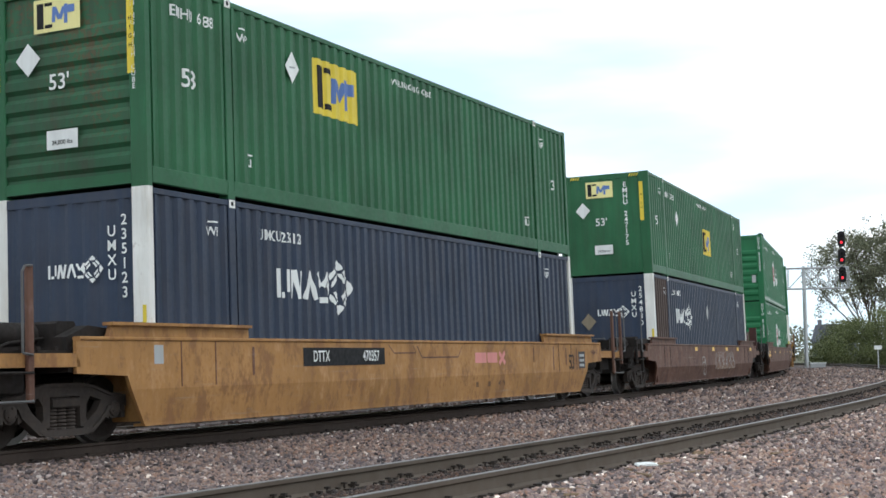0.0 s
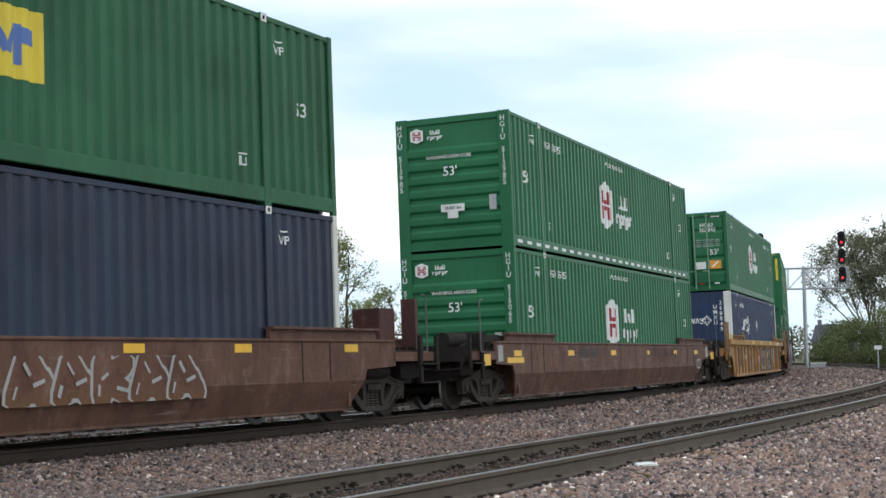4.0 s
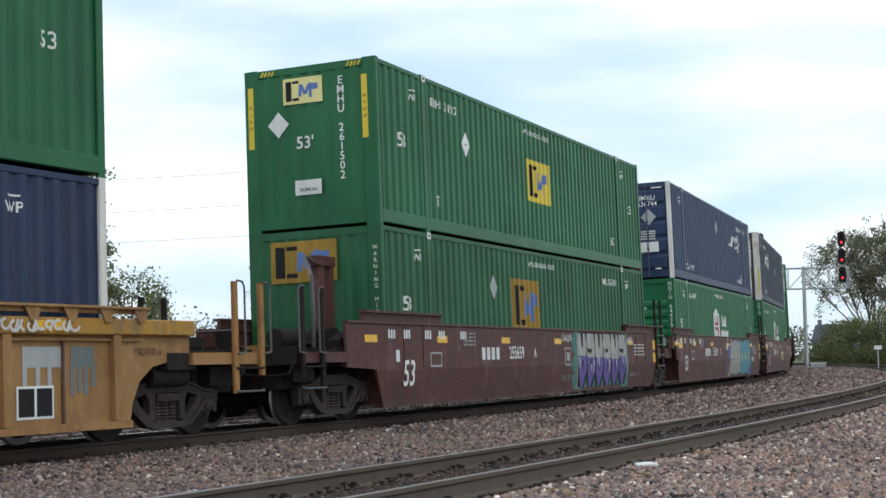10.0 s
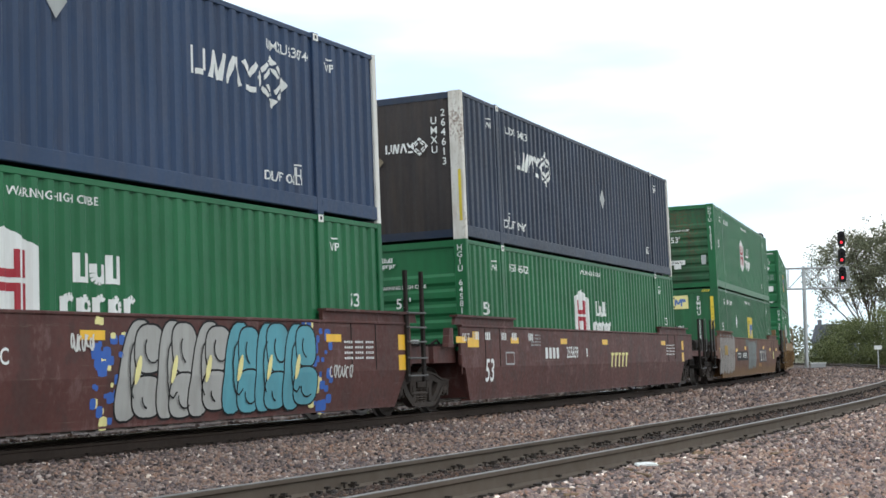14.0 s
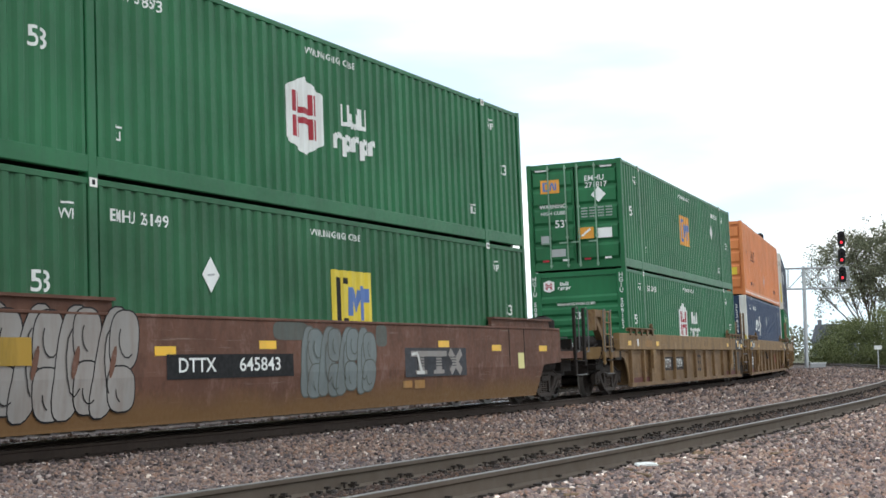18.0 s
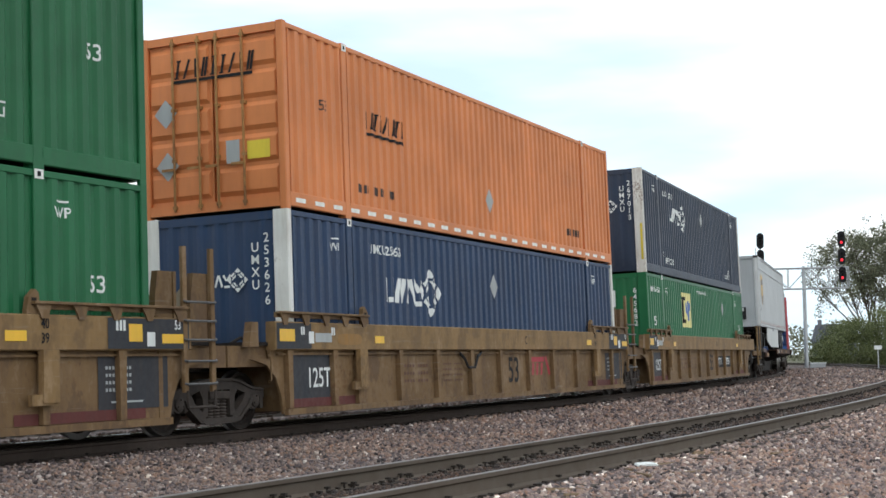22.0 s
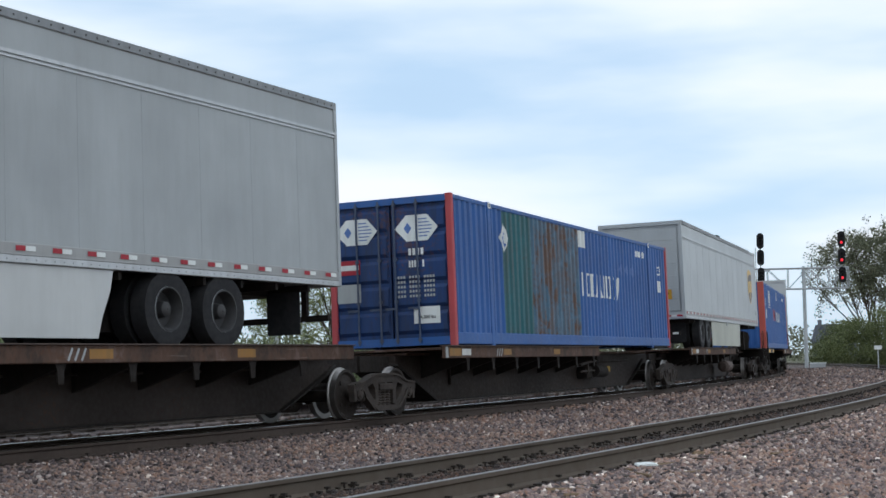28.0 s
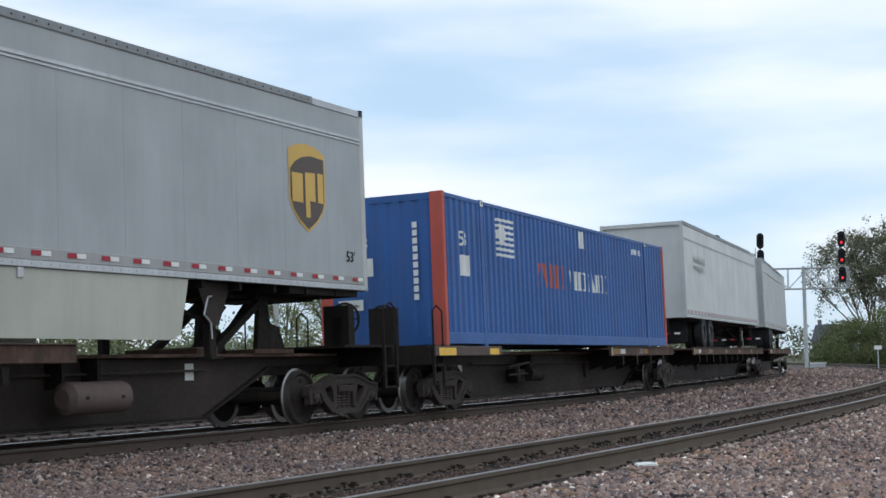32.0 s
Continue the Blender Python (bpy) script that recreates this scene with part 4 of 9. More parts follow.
def leasing_end(root, number, size=True):
    """Front wall of the green leasing boxes: plate, diamond, size and weight."""
    logo_yellow(on_end, root, -0.12, 2.45, 0.78, 0.46)
    on_end(flat_mesh([diamond(0, 0, 0.42, 0.46)]), "placard_holder", MARK_WHITE, root, -0.62, 1.88)
    if size:
        on_end(text_mesh("53'", 0.30), "size_number", MARK_WHITE, root, -0.10, 1.52)
    on_end(flat_mesh([quad(-0.26, 0.26, -0.13, 0.13)]), "weight_plate", MARK_WHITE, root, -0.06, 0.74, "white weight plate")
    on_end(text_mesh("24,000 lbs", 0.085), "weight_lettering", MARK_BLACK, root, -0.06, 0.70, plane=-HALF_L - 0.010)
    if number:
        on_end(text_down(number, 0.20, 0.165), "fleet_number", MARK_WHITE, root, 0.62, 1.72)
    for u in (-1.17, 1.08):
        on_end(flat_mesh([quad(-0.055, 0.055, -0.55, 0.55)]), "warning_strip", MARK_YELLOW, root, u, 2.05)
        on_end(text_down("HIGH", 0.08, 0.12), "strip_lettering", MARK_BLACK, root, u, 2.05, plane=-HALF_L - 0.010)
    for u in (-0.95, 0.75):
        on_end(flat_mesh([stroke((k * 0.07, -0.03), (k * 0.07 + 0.05, 0.05), 0.03) for k in range(4)]), "hazard_bars", MARK_YELLOW, root, u, 2.80, plane=-HALF_L - 0.004)


def hexagon_end(root, number):
    logo_hexagon(on_end, root, -0.80, 2.52, 0.26)
    on_end(text_mesh("WARNING HIGH CUBE", 0.10), "warning_lettering", MARK_WHITE, root, -0.08, 2.02)
    on_end(text_mesh("53'", 0.28), "size_number", MARK_WHITE, root, -0.06, 1.70)
    on_end(flat_mesh([quad(-0.27, 0.27, -0.02, 0.14), quad(-0.12, 0.12, -0.16, -0.02)]), "weight_plate", MARK_WHITE, root, -0.03, 0.86)
    on_end(text_mesh("24,000 lbs", 0.09), "weight_lettering", MARK_BLACK, root, -0.03, 0.92, plane=-HALF_L - 0.010)
    on_end(flat_mesh([quad(-0.08, 0.08, -0.16, 0.16)]), "document_box", MARK_GREY, root, 0.88, 0.98)
    if number:
        on_end(text_down(number, 0.16, 0.135), "fleet_number", MARK_WHITE, root, 1.16, 2.05)
        on_end(text_down(number, 0.16, 0.135), "fleet_number", MARK_WHITE, root, -1.20, 2.05)


def diamond_end(root, number, dia=True):
    logo_diamond(on_end, root, 0.10, 1.86, 0.86, 0.30)
    if number:
        on_end(text_down(number[:4], 0.20, 0.19), "fleet_letters", MARK_WHITE, root, 0.72, 2.05)
        on_end(text_down(number[4:], 0.20, 0.19), "fleet_number", MARK_WHITE, root, 0.92, 2.0)
    if dia:
        on_end(flat_mesh([diamond(0, 0, 0.44, 0.48)]), "placard_holder", MARK_WHITE if number.endswith("49") else PLACARD_TAN, root, -0.60, 1.62)
    on_end(flat_mesh([quad(-0.03, 0.03, -0.5, 0.5)]), "warning_strip", MARK_YELLOW, root, 1.22, 0.85)


def door_marks(root, number, logo):
    p = -HALF_L + 0.018
    if logo == "hexagon":
        on_end(flat_mesh([[(0.26 * u, 0.26 * v) for u, v in hexagon(1.1, 1.2)]]), "logo_plate", MARK_WHITE, root, -0.72, 2.22, plane=p)
        on_end(flat_mesh(word_blobs(-0.36, 2.24, 0.36, 0.2, [(3, 0.8), (5, 1.0)])), "wordmark", MARK_WHITE, root, plane=p)
    if logo == "plate":
        on_end(flat_mesh([quad(-0.26, 0.26, -0.18, 0.18)]), "logo_plate", MARK_ORANGE, root, -0.66, 2.28, plane=p)
        on_end(flat_mesh([quad(-0.2, -0.14, -0.12, 0.12), quad(-0.14, -0.03, 0.08, 0.12), quad(-0.14, -0.03, -0.12, -0.08), stroke((0.0, -0.1), (0.05, 0.1), 0.04), stroke((0.07, 0.1), (0.12, -0.1), 0.04), stroke((0.16, 0.1), (0.16, -0.1), 0.04)]), "logo_shape", MARK_BLUE, root, -0.66, 2.28, plane=p - 0.003)
    if number:
        on_end(text_mesh(number[:4], 0.20), "fleet_letters", MARK_WHITE, root, 0.56, 2.42, plane=p)
        on_end(text_mesh(number[4:], 0.20), "fleet_number", MARK_WHITE, root, 0.60, 2.24, plane=p)
    if logo in ("hexagon", "plate"):
        on_end(text_mesh("WARNING", 0.15), "warning_lettering", MARK_WHITE, root, -0.60, 1.74, plane=p)
        on_end(text_mesh("HIGH CUBE", 0.13), "warning_lettering", MARK_WHITE, root, -0.60, 1.56, plane=p)
        on_end(text_mesh("53'", 0.28), "size_number", MARK_WHITE, root, -0.40 if logo == "plate" else 0.80, 1.26 if logo == "plate" else 1.42, plane=p)
        for r in range(4):
            on_end(flat_mesh(bars_text(19, 0.85, 0.036)), "data_lettering", MARK_GREY, root, 0.60, (1.64 if logo == "plate" else 1.88) - r * 0.075, plane=p)
        on_end(flat_mesh([quad(-0.21, 0.21, -0.15, 0.15)]), "warning_placard", MARK_ORANGE, root, 0.82 if logo == "hexagon" else 0.28, 0.98, plane=p)
        on_end(flat_mesh([stroke((-0.12, -0.08), (0.02, 0.03), 0.05), stroke((0.0, 0.02), (0.12, 0.1), 0.05)]), "placard_symbol", MARK_WHITE, root, 0.82 if logo == "hexagon" else 0.28, 0.98, plane=p - 0.003)
        on_end(flat_mesh([quad(-0.2, 0.2, -0.13, 0.13)]), "weight_plate", MARK_WHITE, root, 0.28 if logo == "hexagon" else 0.78, 0.96, plane=p)
        on_end(flat_mesh([quad(-0.11, 0.11, -0.11, 0.11)]), "white_plate", MARK_WHITE if logo == "hexagon" else MARK_GREY, root, -0.38 if logo == "hexagon" else -0.85, 0.86, plane=p)
        on_end(flat_mesh([quad(-0.2, 0.2, -0.1, 0.1)]), "faded_plate", MARK_GREY, root, -0.76 if logo == "hexagon" else -0.5, 1.24 if logo == "hexagon" else 0.5, plane=p)
    for u in (-0.85, -0.3, 0.3, 0.85):
        on_end(flat_mesh([quad(-0.09, 0.09, -0.025, 0.025)]), "reflector", MARK_RED if u in (-0.85, 0.3) else MARK_WHITE, root, u, 0.30, plane=p)
        on_end(flat_mesh([quad(-0.16, 0.16, -0.02, 0.02)]), "top_strip", MARK_WHITE, root, u * 1.05, 2.72, plane=p) if abs(u) > 0.5 else None


def dashes(root, z=0.17, mat=None):
    """A broken reflective strip along the bottom rail."""
    first = None
    for x in np.arange(-7.8, 7.6, 0.60):
        if first is None:
            first = on_side(flat_mesh([quad(0, 0.30, -0.035, 0.035)]), "reflective_strip", mat or MARK_WHITE, root, 0, 0, "white reflective strip", plane=-HALF_W)
            first.matrix_basis = pose(x, 0, z)
        else:
            part("reflective_strip", first.data, mat or MARK_WHITE, root, m=pose(x, 0, z))


STACKS = []          # (thing, s of the centre, height of its floor above the rail)
LOW, HIGH = 0.296, 3.192


def ride(root, front, z):
    STACKS.append((root, front + HALF_L, z))
    return root


def make_containers():
    # green box over navy box, on the orange car
    c = ride(container("dark green corrugated container with yellow plate, ribbed front wall", GREEN_DARK, end="ribs", end_mat=GREEN_STAINED), 14.41, HIGH)
    side_marks(c, ident="EMHU 6188", ident_x=-6.95, wp_x=-5.65)
    logo_yellow(on_side, c, -2.86, 2.07, 1.48, 0.90, MARK_YELLOW)
    side_diamond(c, -4.30, 2.22, MARK_WHITE)
    leasing_end(c, None)
    on_end(text_down("WARNING HIGH CUBE", 0.10, 0.085), "warning_lettering", MARK_WHITE, c, 1.12, 2.0)
    c = ride(container("navy corrugated container with white corner posts", NAVY, POST_WHITE), 14.41, LOW)
    side_marks(c, None, "UMXU 235123", -4.72, warn=False)
    logo_diamond(on_side, c, -3.80, 1.76, 2.2, 0.72)
    diamond_end(c, "UMXU235123", False)
    # second stack
    c = ride(container("dark green corrugated container with yellow plate on its side", GREEN_DARK), 38.06, HIGH)
    side_marks(c, ident="EMHU 247175", warn_x=0.0)
    logo_yellow(on_side, c, 0.66, 1.46, 1.40, 0.86, MARK_YELLOW)
    side_diamond(c, -4.29, 1.85)
    leasing_end(c, "EMHU 247175")
    c = ride(container("navy container with rust brown first bay and white posts", NAVY, POST_WHITE, first=MAROON), 38.06, LOW)
    side_marks(c, None, "UMXU 254830", -4.9, warn=False)
    logo_diamond(on_side, c, -3.86, 1.78, 2.2, 0.70)
    side_diamond(c, 0.05, 2.0, MARK_GREY)
    diamond_end(c, "UMXU254830")
    # two green boxes with hexagon marks
    c = ride(container("bright green container with white hexagon and reflective strip", GREEN_LIGHT, end="ribs"), 61.72, HIGH)
    side_marks(c, ident="HGIU 513985", low=False)
    logo_hexagon(on_side, c, -0.9, 1.53)
    hexagon_end(c, "HGIU 513985")
    dashes(c, 0.15)
    c = ride(container("bright green container with white hexagon on its side", GREEN_LIGHT, end="ribs"), 61.72, LOW)
    side_marks(c, ident="HGIU 515065", low=False)
    logo_hexagon(on_side, c, -0.8, 1.45)
    hexagon_end(c, "HGIU 515065")
    # doors first, over a blue box
    c = ride(container("green container with closed doors and white hexagon", GREEN, end="doors"), 85.45, HIGH)
    side_marks(c, ident="HGIU 503843", ident_x=5.12)
    logo_hexagon(on_side, c, -0.85, 1.56)
    door_marks(c, "HGIU503843", "hexagon")
    c = ride(container("deep blue container with white corner posts", BLUE, POST_WHITE), 85.45, LOW)
    side_marks(c, None, "UMXU 268849", -4.9, warn=False)
    logo_diamond(on_side, c, -3.90, 1.74, 2.3, 0.70)
    side_diamond(c, 0.0, 1.77)
    diamond_end(c, "UMXU268849")
    # maroon articulated car, first unit
    c = ride(container("green container with yellow plate and vertical fleet number", GREEN), 108.75, HIGH)
    side_marks(c, ident="EMHU 261502")
    logo_yellow(on_side, c, 0.04, 1.56, 1.47, 0.92, MARK_YELLOW)
    side_diamond(c, -4.16, 1.86)
    leasing_end(c, "EMHU 261502")
    c = ride(container("faded green container with a large orange yellow plate", GREEN_DARK), 108.75, LOW)
    side_marks(c, "53", "EMHU 252916", 5.0, low=True)
    logo_yellow(on_side, c, -1.06, 1.70, 1.66, 1.10, OCHRE)
    side_diamond(c, -2.99, 2.02, MARK_GREY)
    logo_yellow(on_end, c, -0.2, 2.35, 1.3, 0.72, OCHRE)
    on_end(text_down("WARNING HIGH", 0.10, 0.11), "warning_lettering", MARK_WHITE, c, 1.18, 1.9)
    # second unit
    c = ride(container("slate blue container with closed doors and white posts", NAVY_MID, POST_WHITE, end="doors"), 128.65, HIGH)
    side_marks(c, None, "UMXU 636744", 5.3, warn=False)
    logo_diamond(on_side, c, 3.95, 1.90, 2.3, 0.66)
    side_diamond(c, 0.05, 2.13, MARK_GREY)
    on_side(text_mesh("DPL/FT ONLY", 0.24, 0.85), "loading_lettering", MARK_WHITE, c, -5.2, 0.46)
    on_side(text_mesh("DPL/FT ONLY", 0.20, 0.85), "loading_lettering", MARK_WHITE, c, 5.1, 0.46)
    door_marks(c, "UMXU636744", "diamond")
    on_end(flat_mesh([diamond(0, 0, 0.46, 0.5)]), "placard_holder", MARK_GREY, c, 0.62, 1.85, plane=-HALF_L + 0.018)
    on_end(flat_mesh([quad(-0.27, 0.27, -0.15, 0.15)]), "weight_plate", WHITE, c, 0.62, 0.95, plane=-HALF_L + 0.018)
    on_end(text_mesh("24,000 lbs", 0.09), "weight_lettering", MARK_BLACK, c, 0.62, 0.92, plane=-HALF_L + 0.031)
    for r in range(4):
        on_end(flat_mesh(bars_text(10, 0.5, 0.045)), "data_lettering", MARK_WHITE, c, 0.62, 1.42 - r * 0.075, plane=-HALF_L + 0.018)
    c = ride(container("green container with a white house-shaped mark, behind the sill", GREEN_LIGHT, end="ribs"), 128.65, LOW)
    side_marks(c, ident="HGIU 644567")
    logo_hexagon(on_side, c, -0.85, 1.57)
    hexagon_end(c, "HGIU 644567")
    # third unit
    c = ride(container("black-blue container with scraped white corner post", NAVY, POST_RUSTY, end_mat=WALL_SOOT), 148.28, HIGH)
    side_marks(c, None, "UMXU 264613", -4.9, warn=False)
    logo_diamond(on_side, c, -3.93, 1.90, 2.2, 0.66)
    side_diamond(c, 1.23, 1.65, MARK_GREY)
    on_side(text_mesh("DPL/FT ONLY", 0.24, 0.85), "loading_lettering", MARK_WHITE, c, -5.2, 0.46)
    diamond_end(c, "UMXU264613")
    c = ride(container("green container with a white hexagon mark", GREEN, end="ribs"), 148.28, LOW)
    side_marks(c, ident="HGIU 645812")
    logo_hexagon(on_side, c, -0.87, 1.57)
    hexagon_end(c, "HGIU 645812")
    # rust brown car
    c = ride(container("green container with ribbed front wall and white hexagon", GREEN, end="ribs", end_mat=GREEN_STAINED), 171.75, HIGH)
    side_marks(c, ident="HGIU 518573")
    logo_hexagon(on_side, c, -0.9, 1.53)
    hexagon_end(c, "HGIU 518573")
    c = ride(container("green container with yellow plate and yellow warning strips", GREEN_DARK), 171.75, LOW)
    side_marks(c, ident="EMHU 261499")
    logo_yellow(on_side, c, 0.5, 1.55, 1.35, 1.0, MARK_YELLOW)
    side_diamond(c, -3.6, 1.80)
    leasing_end(c, "EMHU 261499")
    # tan articulated car, first unit
    c = ride(container("green container with closed doors and orange plate", GREEN, end="doors"), 195.50, HIGH)
    side_marks(c, ident="EMHU 271817", ident_x=5.1)
    logo_yellow(on_side, c, -0.07, 1.57, 1.42, 0.92, MARK_ORANGE, MARK_BLUE)
    side_diamond(c, 4.34, 1.86)
    door_marks(c, "EMHU271817", "plate")
    on_end(flat_mesh([diamond(0, 0, 0.4, 0.42)]), "placard_holder", MARK_WHITE, c, 0.66, 1.98, plane=-HALF_L + 0.014)
    c = ride(container("bright green container with a white hexagon and number", GREEN_LIGHT, end="ribs"), 195.50, LOW)
    side_marks(c, ident="HGIU 509153")
    logo_hexagon(on_side, c, -0.98, 1.57)
    hexagon_end(c, "HGIU 509153")
    # second unit: orange over blue
    c = ride(container("faded orange container with closed doors and reflective strip", ORANGE, end="doors", bar_mat=CAR_ORANGE), 214.98, HIGH)
    dashes(c, 0.15, WHITE)
    side_diamond(c, 0.04, 0.87, MARK_GREY)
    on_side(flat_mesh([[(u - 0.75 + v * 0.18, v) for u, v in p] for p in word_blocks(9, 1.5, 0.30, 4)] + [quad(-0.7, 0.75, -0.26, -0.21)]), "wordmark", MARK_BLACK, c, -4.6, 1.75, "dark wordmark bar")
    on_side(text_mesh("53", 0.24), "size_number", MAROON, c, -6.8, 1.75)
    on_side(flat_mesh(bars_text(12, 1.4, 0.14)), "faded_lettering", MAROON, c, -5.0, 0.55)
    on_side(flat_mesh(bars_text(8, 0.9, 0.16)), "faded_lettering", MAROON, c, 5.3, 0.6)
    on_end(flat_mesh([[(u - 0.75 + v * 0.18, v + 0.1) for u, v in p] for p in word_blocks(9, 1.5, 0.30, 3)] + [quad(-0.75, 0.7, -0.12, -0.07)]), "wordmark", MARK_BLACK, c, 0.05, 2.24, "dark wordmark bar", plane=-HALF_L + 0.018)
    for u, z in ((-0.86, 1.66), (-0.84, 0.82)):
        on_end(flat_mesh([diamond(0, 0, 0.42, 0.46)]), "placard_holder", MARK_GREY, c, u, z, plane=-HALF_L + 0.018)
    on_end(flat_mesh([quad(-0.12, 0.12, -0.18, 0.18)]), "grey_plate", MARK_GREY, c, 0.36, 0.95, plane=-HALF_L + 0.018)
    on_end(flat_mesh([quad(-0.2, 0.2, -0.14, 0.14)]), "warning_placard", MARK_YELLOW, c, 0.82, 0.95, plane=-HALF_L + 0.018)
    c = ride(container("blue corrugated container with white corner posts", NAVY_MID, POST_WHITE), 214.98, LOW)
    side_marks(c, None, "UMXU 253626", -4.72, warn=False)
    logo_diamond(on_side, c, -3.72, 1.79, 2.1, 0.70)
    side_diamond(c, 0.08, 2.03, MARK_GREY)
    diamond_end(c, "UMXU253626")
    # third unit: dark blue over green
    c = ride(container("slate navy container with rusty white corner post", NAVY, POST_RUSTY), 234.5, HIGH)
    side_marks(c, None, "UMXU 267013", -4.6, warn=False)
    logo_diamond(on_side, c, -3.40, 1.92, 2.2, 0.70)
    side_diamond(c, 0.49, 2.13, MARK_GREY)
    on_side(text_mesh("DPL/FT ONLY", 0.24, 0.85), "loading_lettering", MARK_WHITE, c, -4.75, 0.46)
    on_side(text_mesh("DPL/FT ONLY", 0.18, 0.85), "loading_lettering", MARK_WHITE, c, 5.1, 0.46)
    diamond_end(c, "UMXU267013")
    c = ride(container("bright green container with a pale yellow plate", GREEN_LIGHT), 234.5, LOW)
    side_marks(c, ident="EMHU 645682", ident_x=-6.95, wp_x=-5.5)
    logo_yellow(on_side, c, -2.66, 1.98, 1.48, 1.06)
    side_diamond(c, 3.69, 2.19, MARK_GREY)
    logo_yellow(on_end, c, 0.05, 2.2, 0.70, 0.46, MARK_WHITE)
    on_end(flat_mesh([diamond(0, 0, 0.4, 0.44)]), "placard_holder", MARK_GREY, c, -0.65, 1.9)
    on_end(text_down("645682", 0.2, 0.18), "fleet_number", MARK_WHITE, c, 0.95, 1.95)


make_containers()


# ================= trucks and wheels =================
WHEEL_R = 0.42
WHEELS = []          # (wheelset, s of the car's centre)


def wheelset_mesh():
    b = Build()
    n0 = []
    for k in (-1, 1):
        prof = [(0.815, 0.10), (0.80, 0.18), (0.775, 0.22), (0.765, 0.33), (0.80, 0.37), (0.80, WHEEL_R - 0.006), (0.70, WHEEL_R), (0.685, WHEEL_R + 0.028), (0.668, WHEEL_R + 0.026), (0.668, 0.36), (0.70, 0.32), (0.70, 0.16), (0.66, 0.10)]
        b.lathe([(k * d, r) for d, r in (prof if k > 0 else prof)], (0, 0, 0), "y", 28)
        for h in range(4):
            a = radians(45 + 90 * h)
            b.tube((0.25 * math.cos(a), k * 0.786, 0.25 * math.sin(a)), (0.25 * math.cos(a), k * 0.80, 0.25 * math.sin(a)), 0.035, 8)
    b.tube((0, -1.05, 0), (0, 1.05, 0), 0.085, 12)
    me = b.mesh("wheelset", WHEEL_STEEL, True)
    me.materials.append(TREAD)
    for p in me.polygons:
        r = math.hypot(p.center.x, p.center.z)
        if r > WHEEL_R - 0.03 and 0.66 < abs(p.center.y) < 0.79:
            p.material_index = 1
    return me


def side_frame_mesh():
    """One cast side frame with its two windows and pedestal jaws, about the truck's middle at axle height."""
    b = Build()
    y, y1 = -0.06, 0.06
    top = [(-1.14, 0.02), (-1.13, 0.15), (-1.02, 0.19), (-0.80, 0.20), (-0.50, 0.30), (-0.30, 0.33), (0.30, 0.33), (0.50, 0.30), (0.80, 0.20), (1.02, 0.19), (1.13, 0.15), (1.14, 0.02),
           (1.02, 0.09), (0.80, 0.07), (0.62, 0.12), (0.44, 0.17), (-0.44, 0.17), (-0.62, 0.12), (-0.80, 0.07), (-1.02, 0.09)]
    b.prism(top, y, y1)
    for k in (-1, 1):
        # diagonal, column, jaw and the knees that round the window
        b.prism([(k * 0.66, 0.12), (k * 0.82, 0.10), (k * 0.74, -0.08), (k * 0.46, -0.34), (k * 0.28, -0.36), (k * 0.34, -0.22), (k * 0.58, 0.0)], y + 0.002, y1 - 0.002)
        b.prism([(k * 0.26, 0.18), (k * 0.39, 0.18), (k * 0.37, -0.24), (k * 0.27, -0.24)], y + 0.004, y1 - 0.004)
        b.prism([(k * 0.36, 0.18), (k * 0.47, 0.18), (k * 0.38, 0.06)], y + 0.006, y1 - 0.006)
        b.prism([(k * 0.36, -0.10), (k * 0.36, -0.24), (k * 0.46, -0.24)], y + 0.006, y1 - 0.006)
        b.prism([(k * 0.74, 0.10), (k * 0.80, 0.09), (k * 0.80, -0.16), (k * 0.72, -0.11)], y + 0.006, y1 - 0.006)
        b.prism([(k * 1.03, 0.10), (k * 1.12, 0.08), (k * 1.11, -0.15), (k * 1.04, -0.15)], y + 0.006, y1 - 0.006)
        # proud flanges along the casting's edges
        b.prism([(k * 0.76, 0.04), (k * 0.82, 0.04), (k * 0.76, -0.08), (k * 0.47, -0.345), (k * 0.40, -0.345), (k * 0.70, -0.06)], y - 0.025, y + 0.004)
        b.prism([(k * 0.30, 0.325), (k * 0.50, 0.295), (k * 0.80, 0.198), (k * 1.10, 0.17), (k * 1.10, 0.14), (k * 0.80, 0.165), (k * 0.50, 0.26), (k * 0.30, 0.29)], y - 0.025, y + 0.004)
    b.prism([(-0.30, 0.33), (0.30, 0.33), (0.30, 0.29), (-0.30, 0.29)], y - 0.025, y + 0.004)
    b.prism([(-0.50, -0.27), (0.50, -0.27), (0.36, -0.37), (-0.36, -0.37)], y - 0.03, y1 + 0.01)
    b.v = [(x, q, z * 0.80 if z < 0 else z) for x, q, z in b.v]
    return b.mesh("side_frame", TRUCK_STEEL, True)


def spring_mesh():
    b = Build()
    for t in range(6):
        z0 = -0.225 + t * 0.044
        b.lathe([(z0, 0.052), (z0 + 0.008, 0.074), (z0 + 0.022, 0.078), (z0 + 0.034, 0.070), (z0 + 0.040, 0.052)], (0, 0, 0), "z", 12)
    return b.mesh("spring", SPRING_STEEL, True)


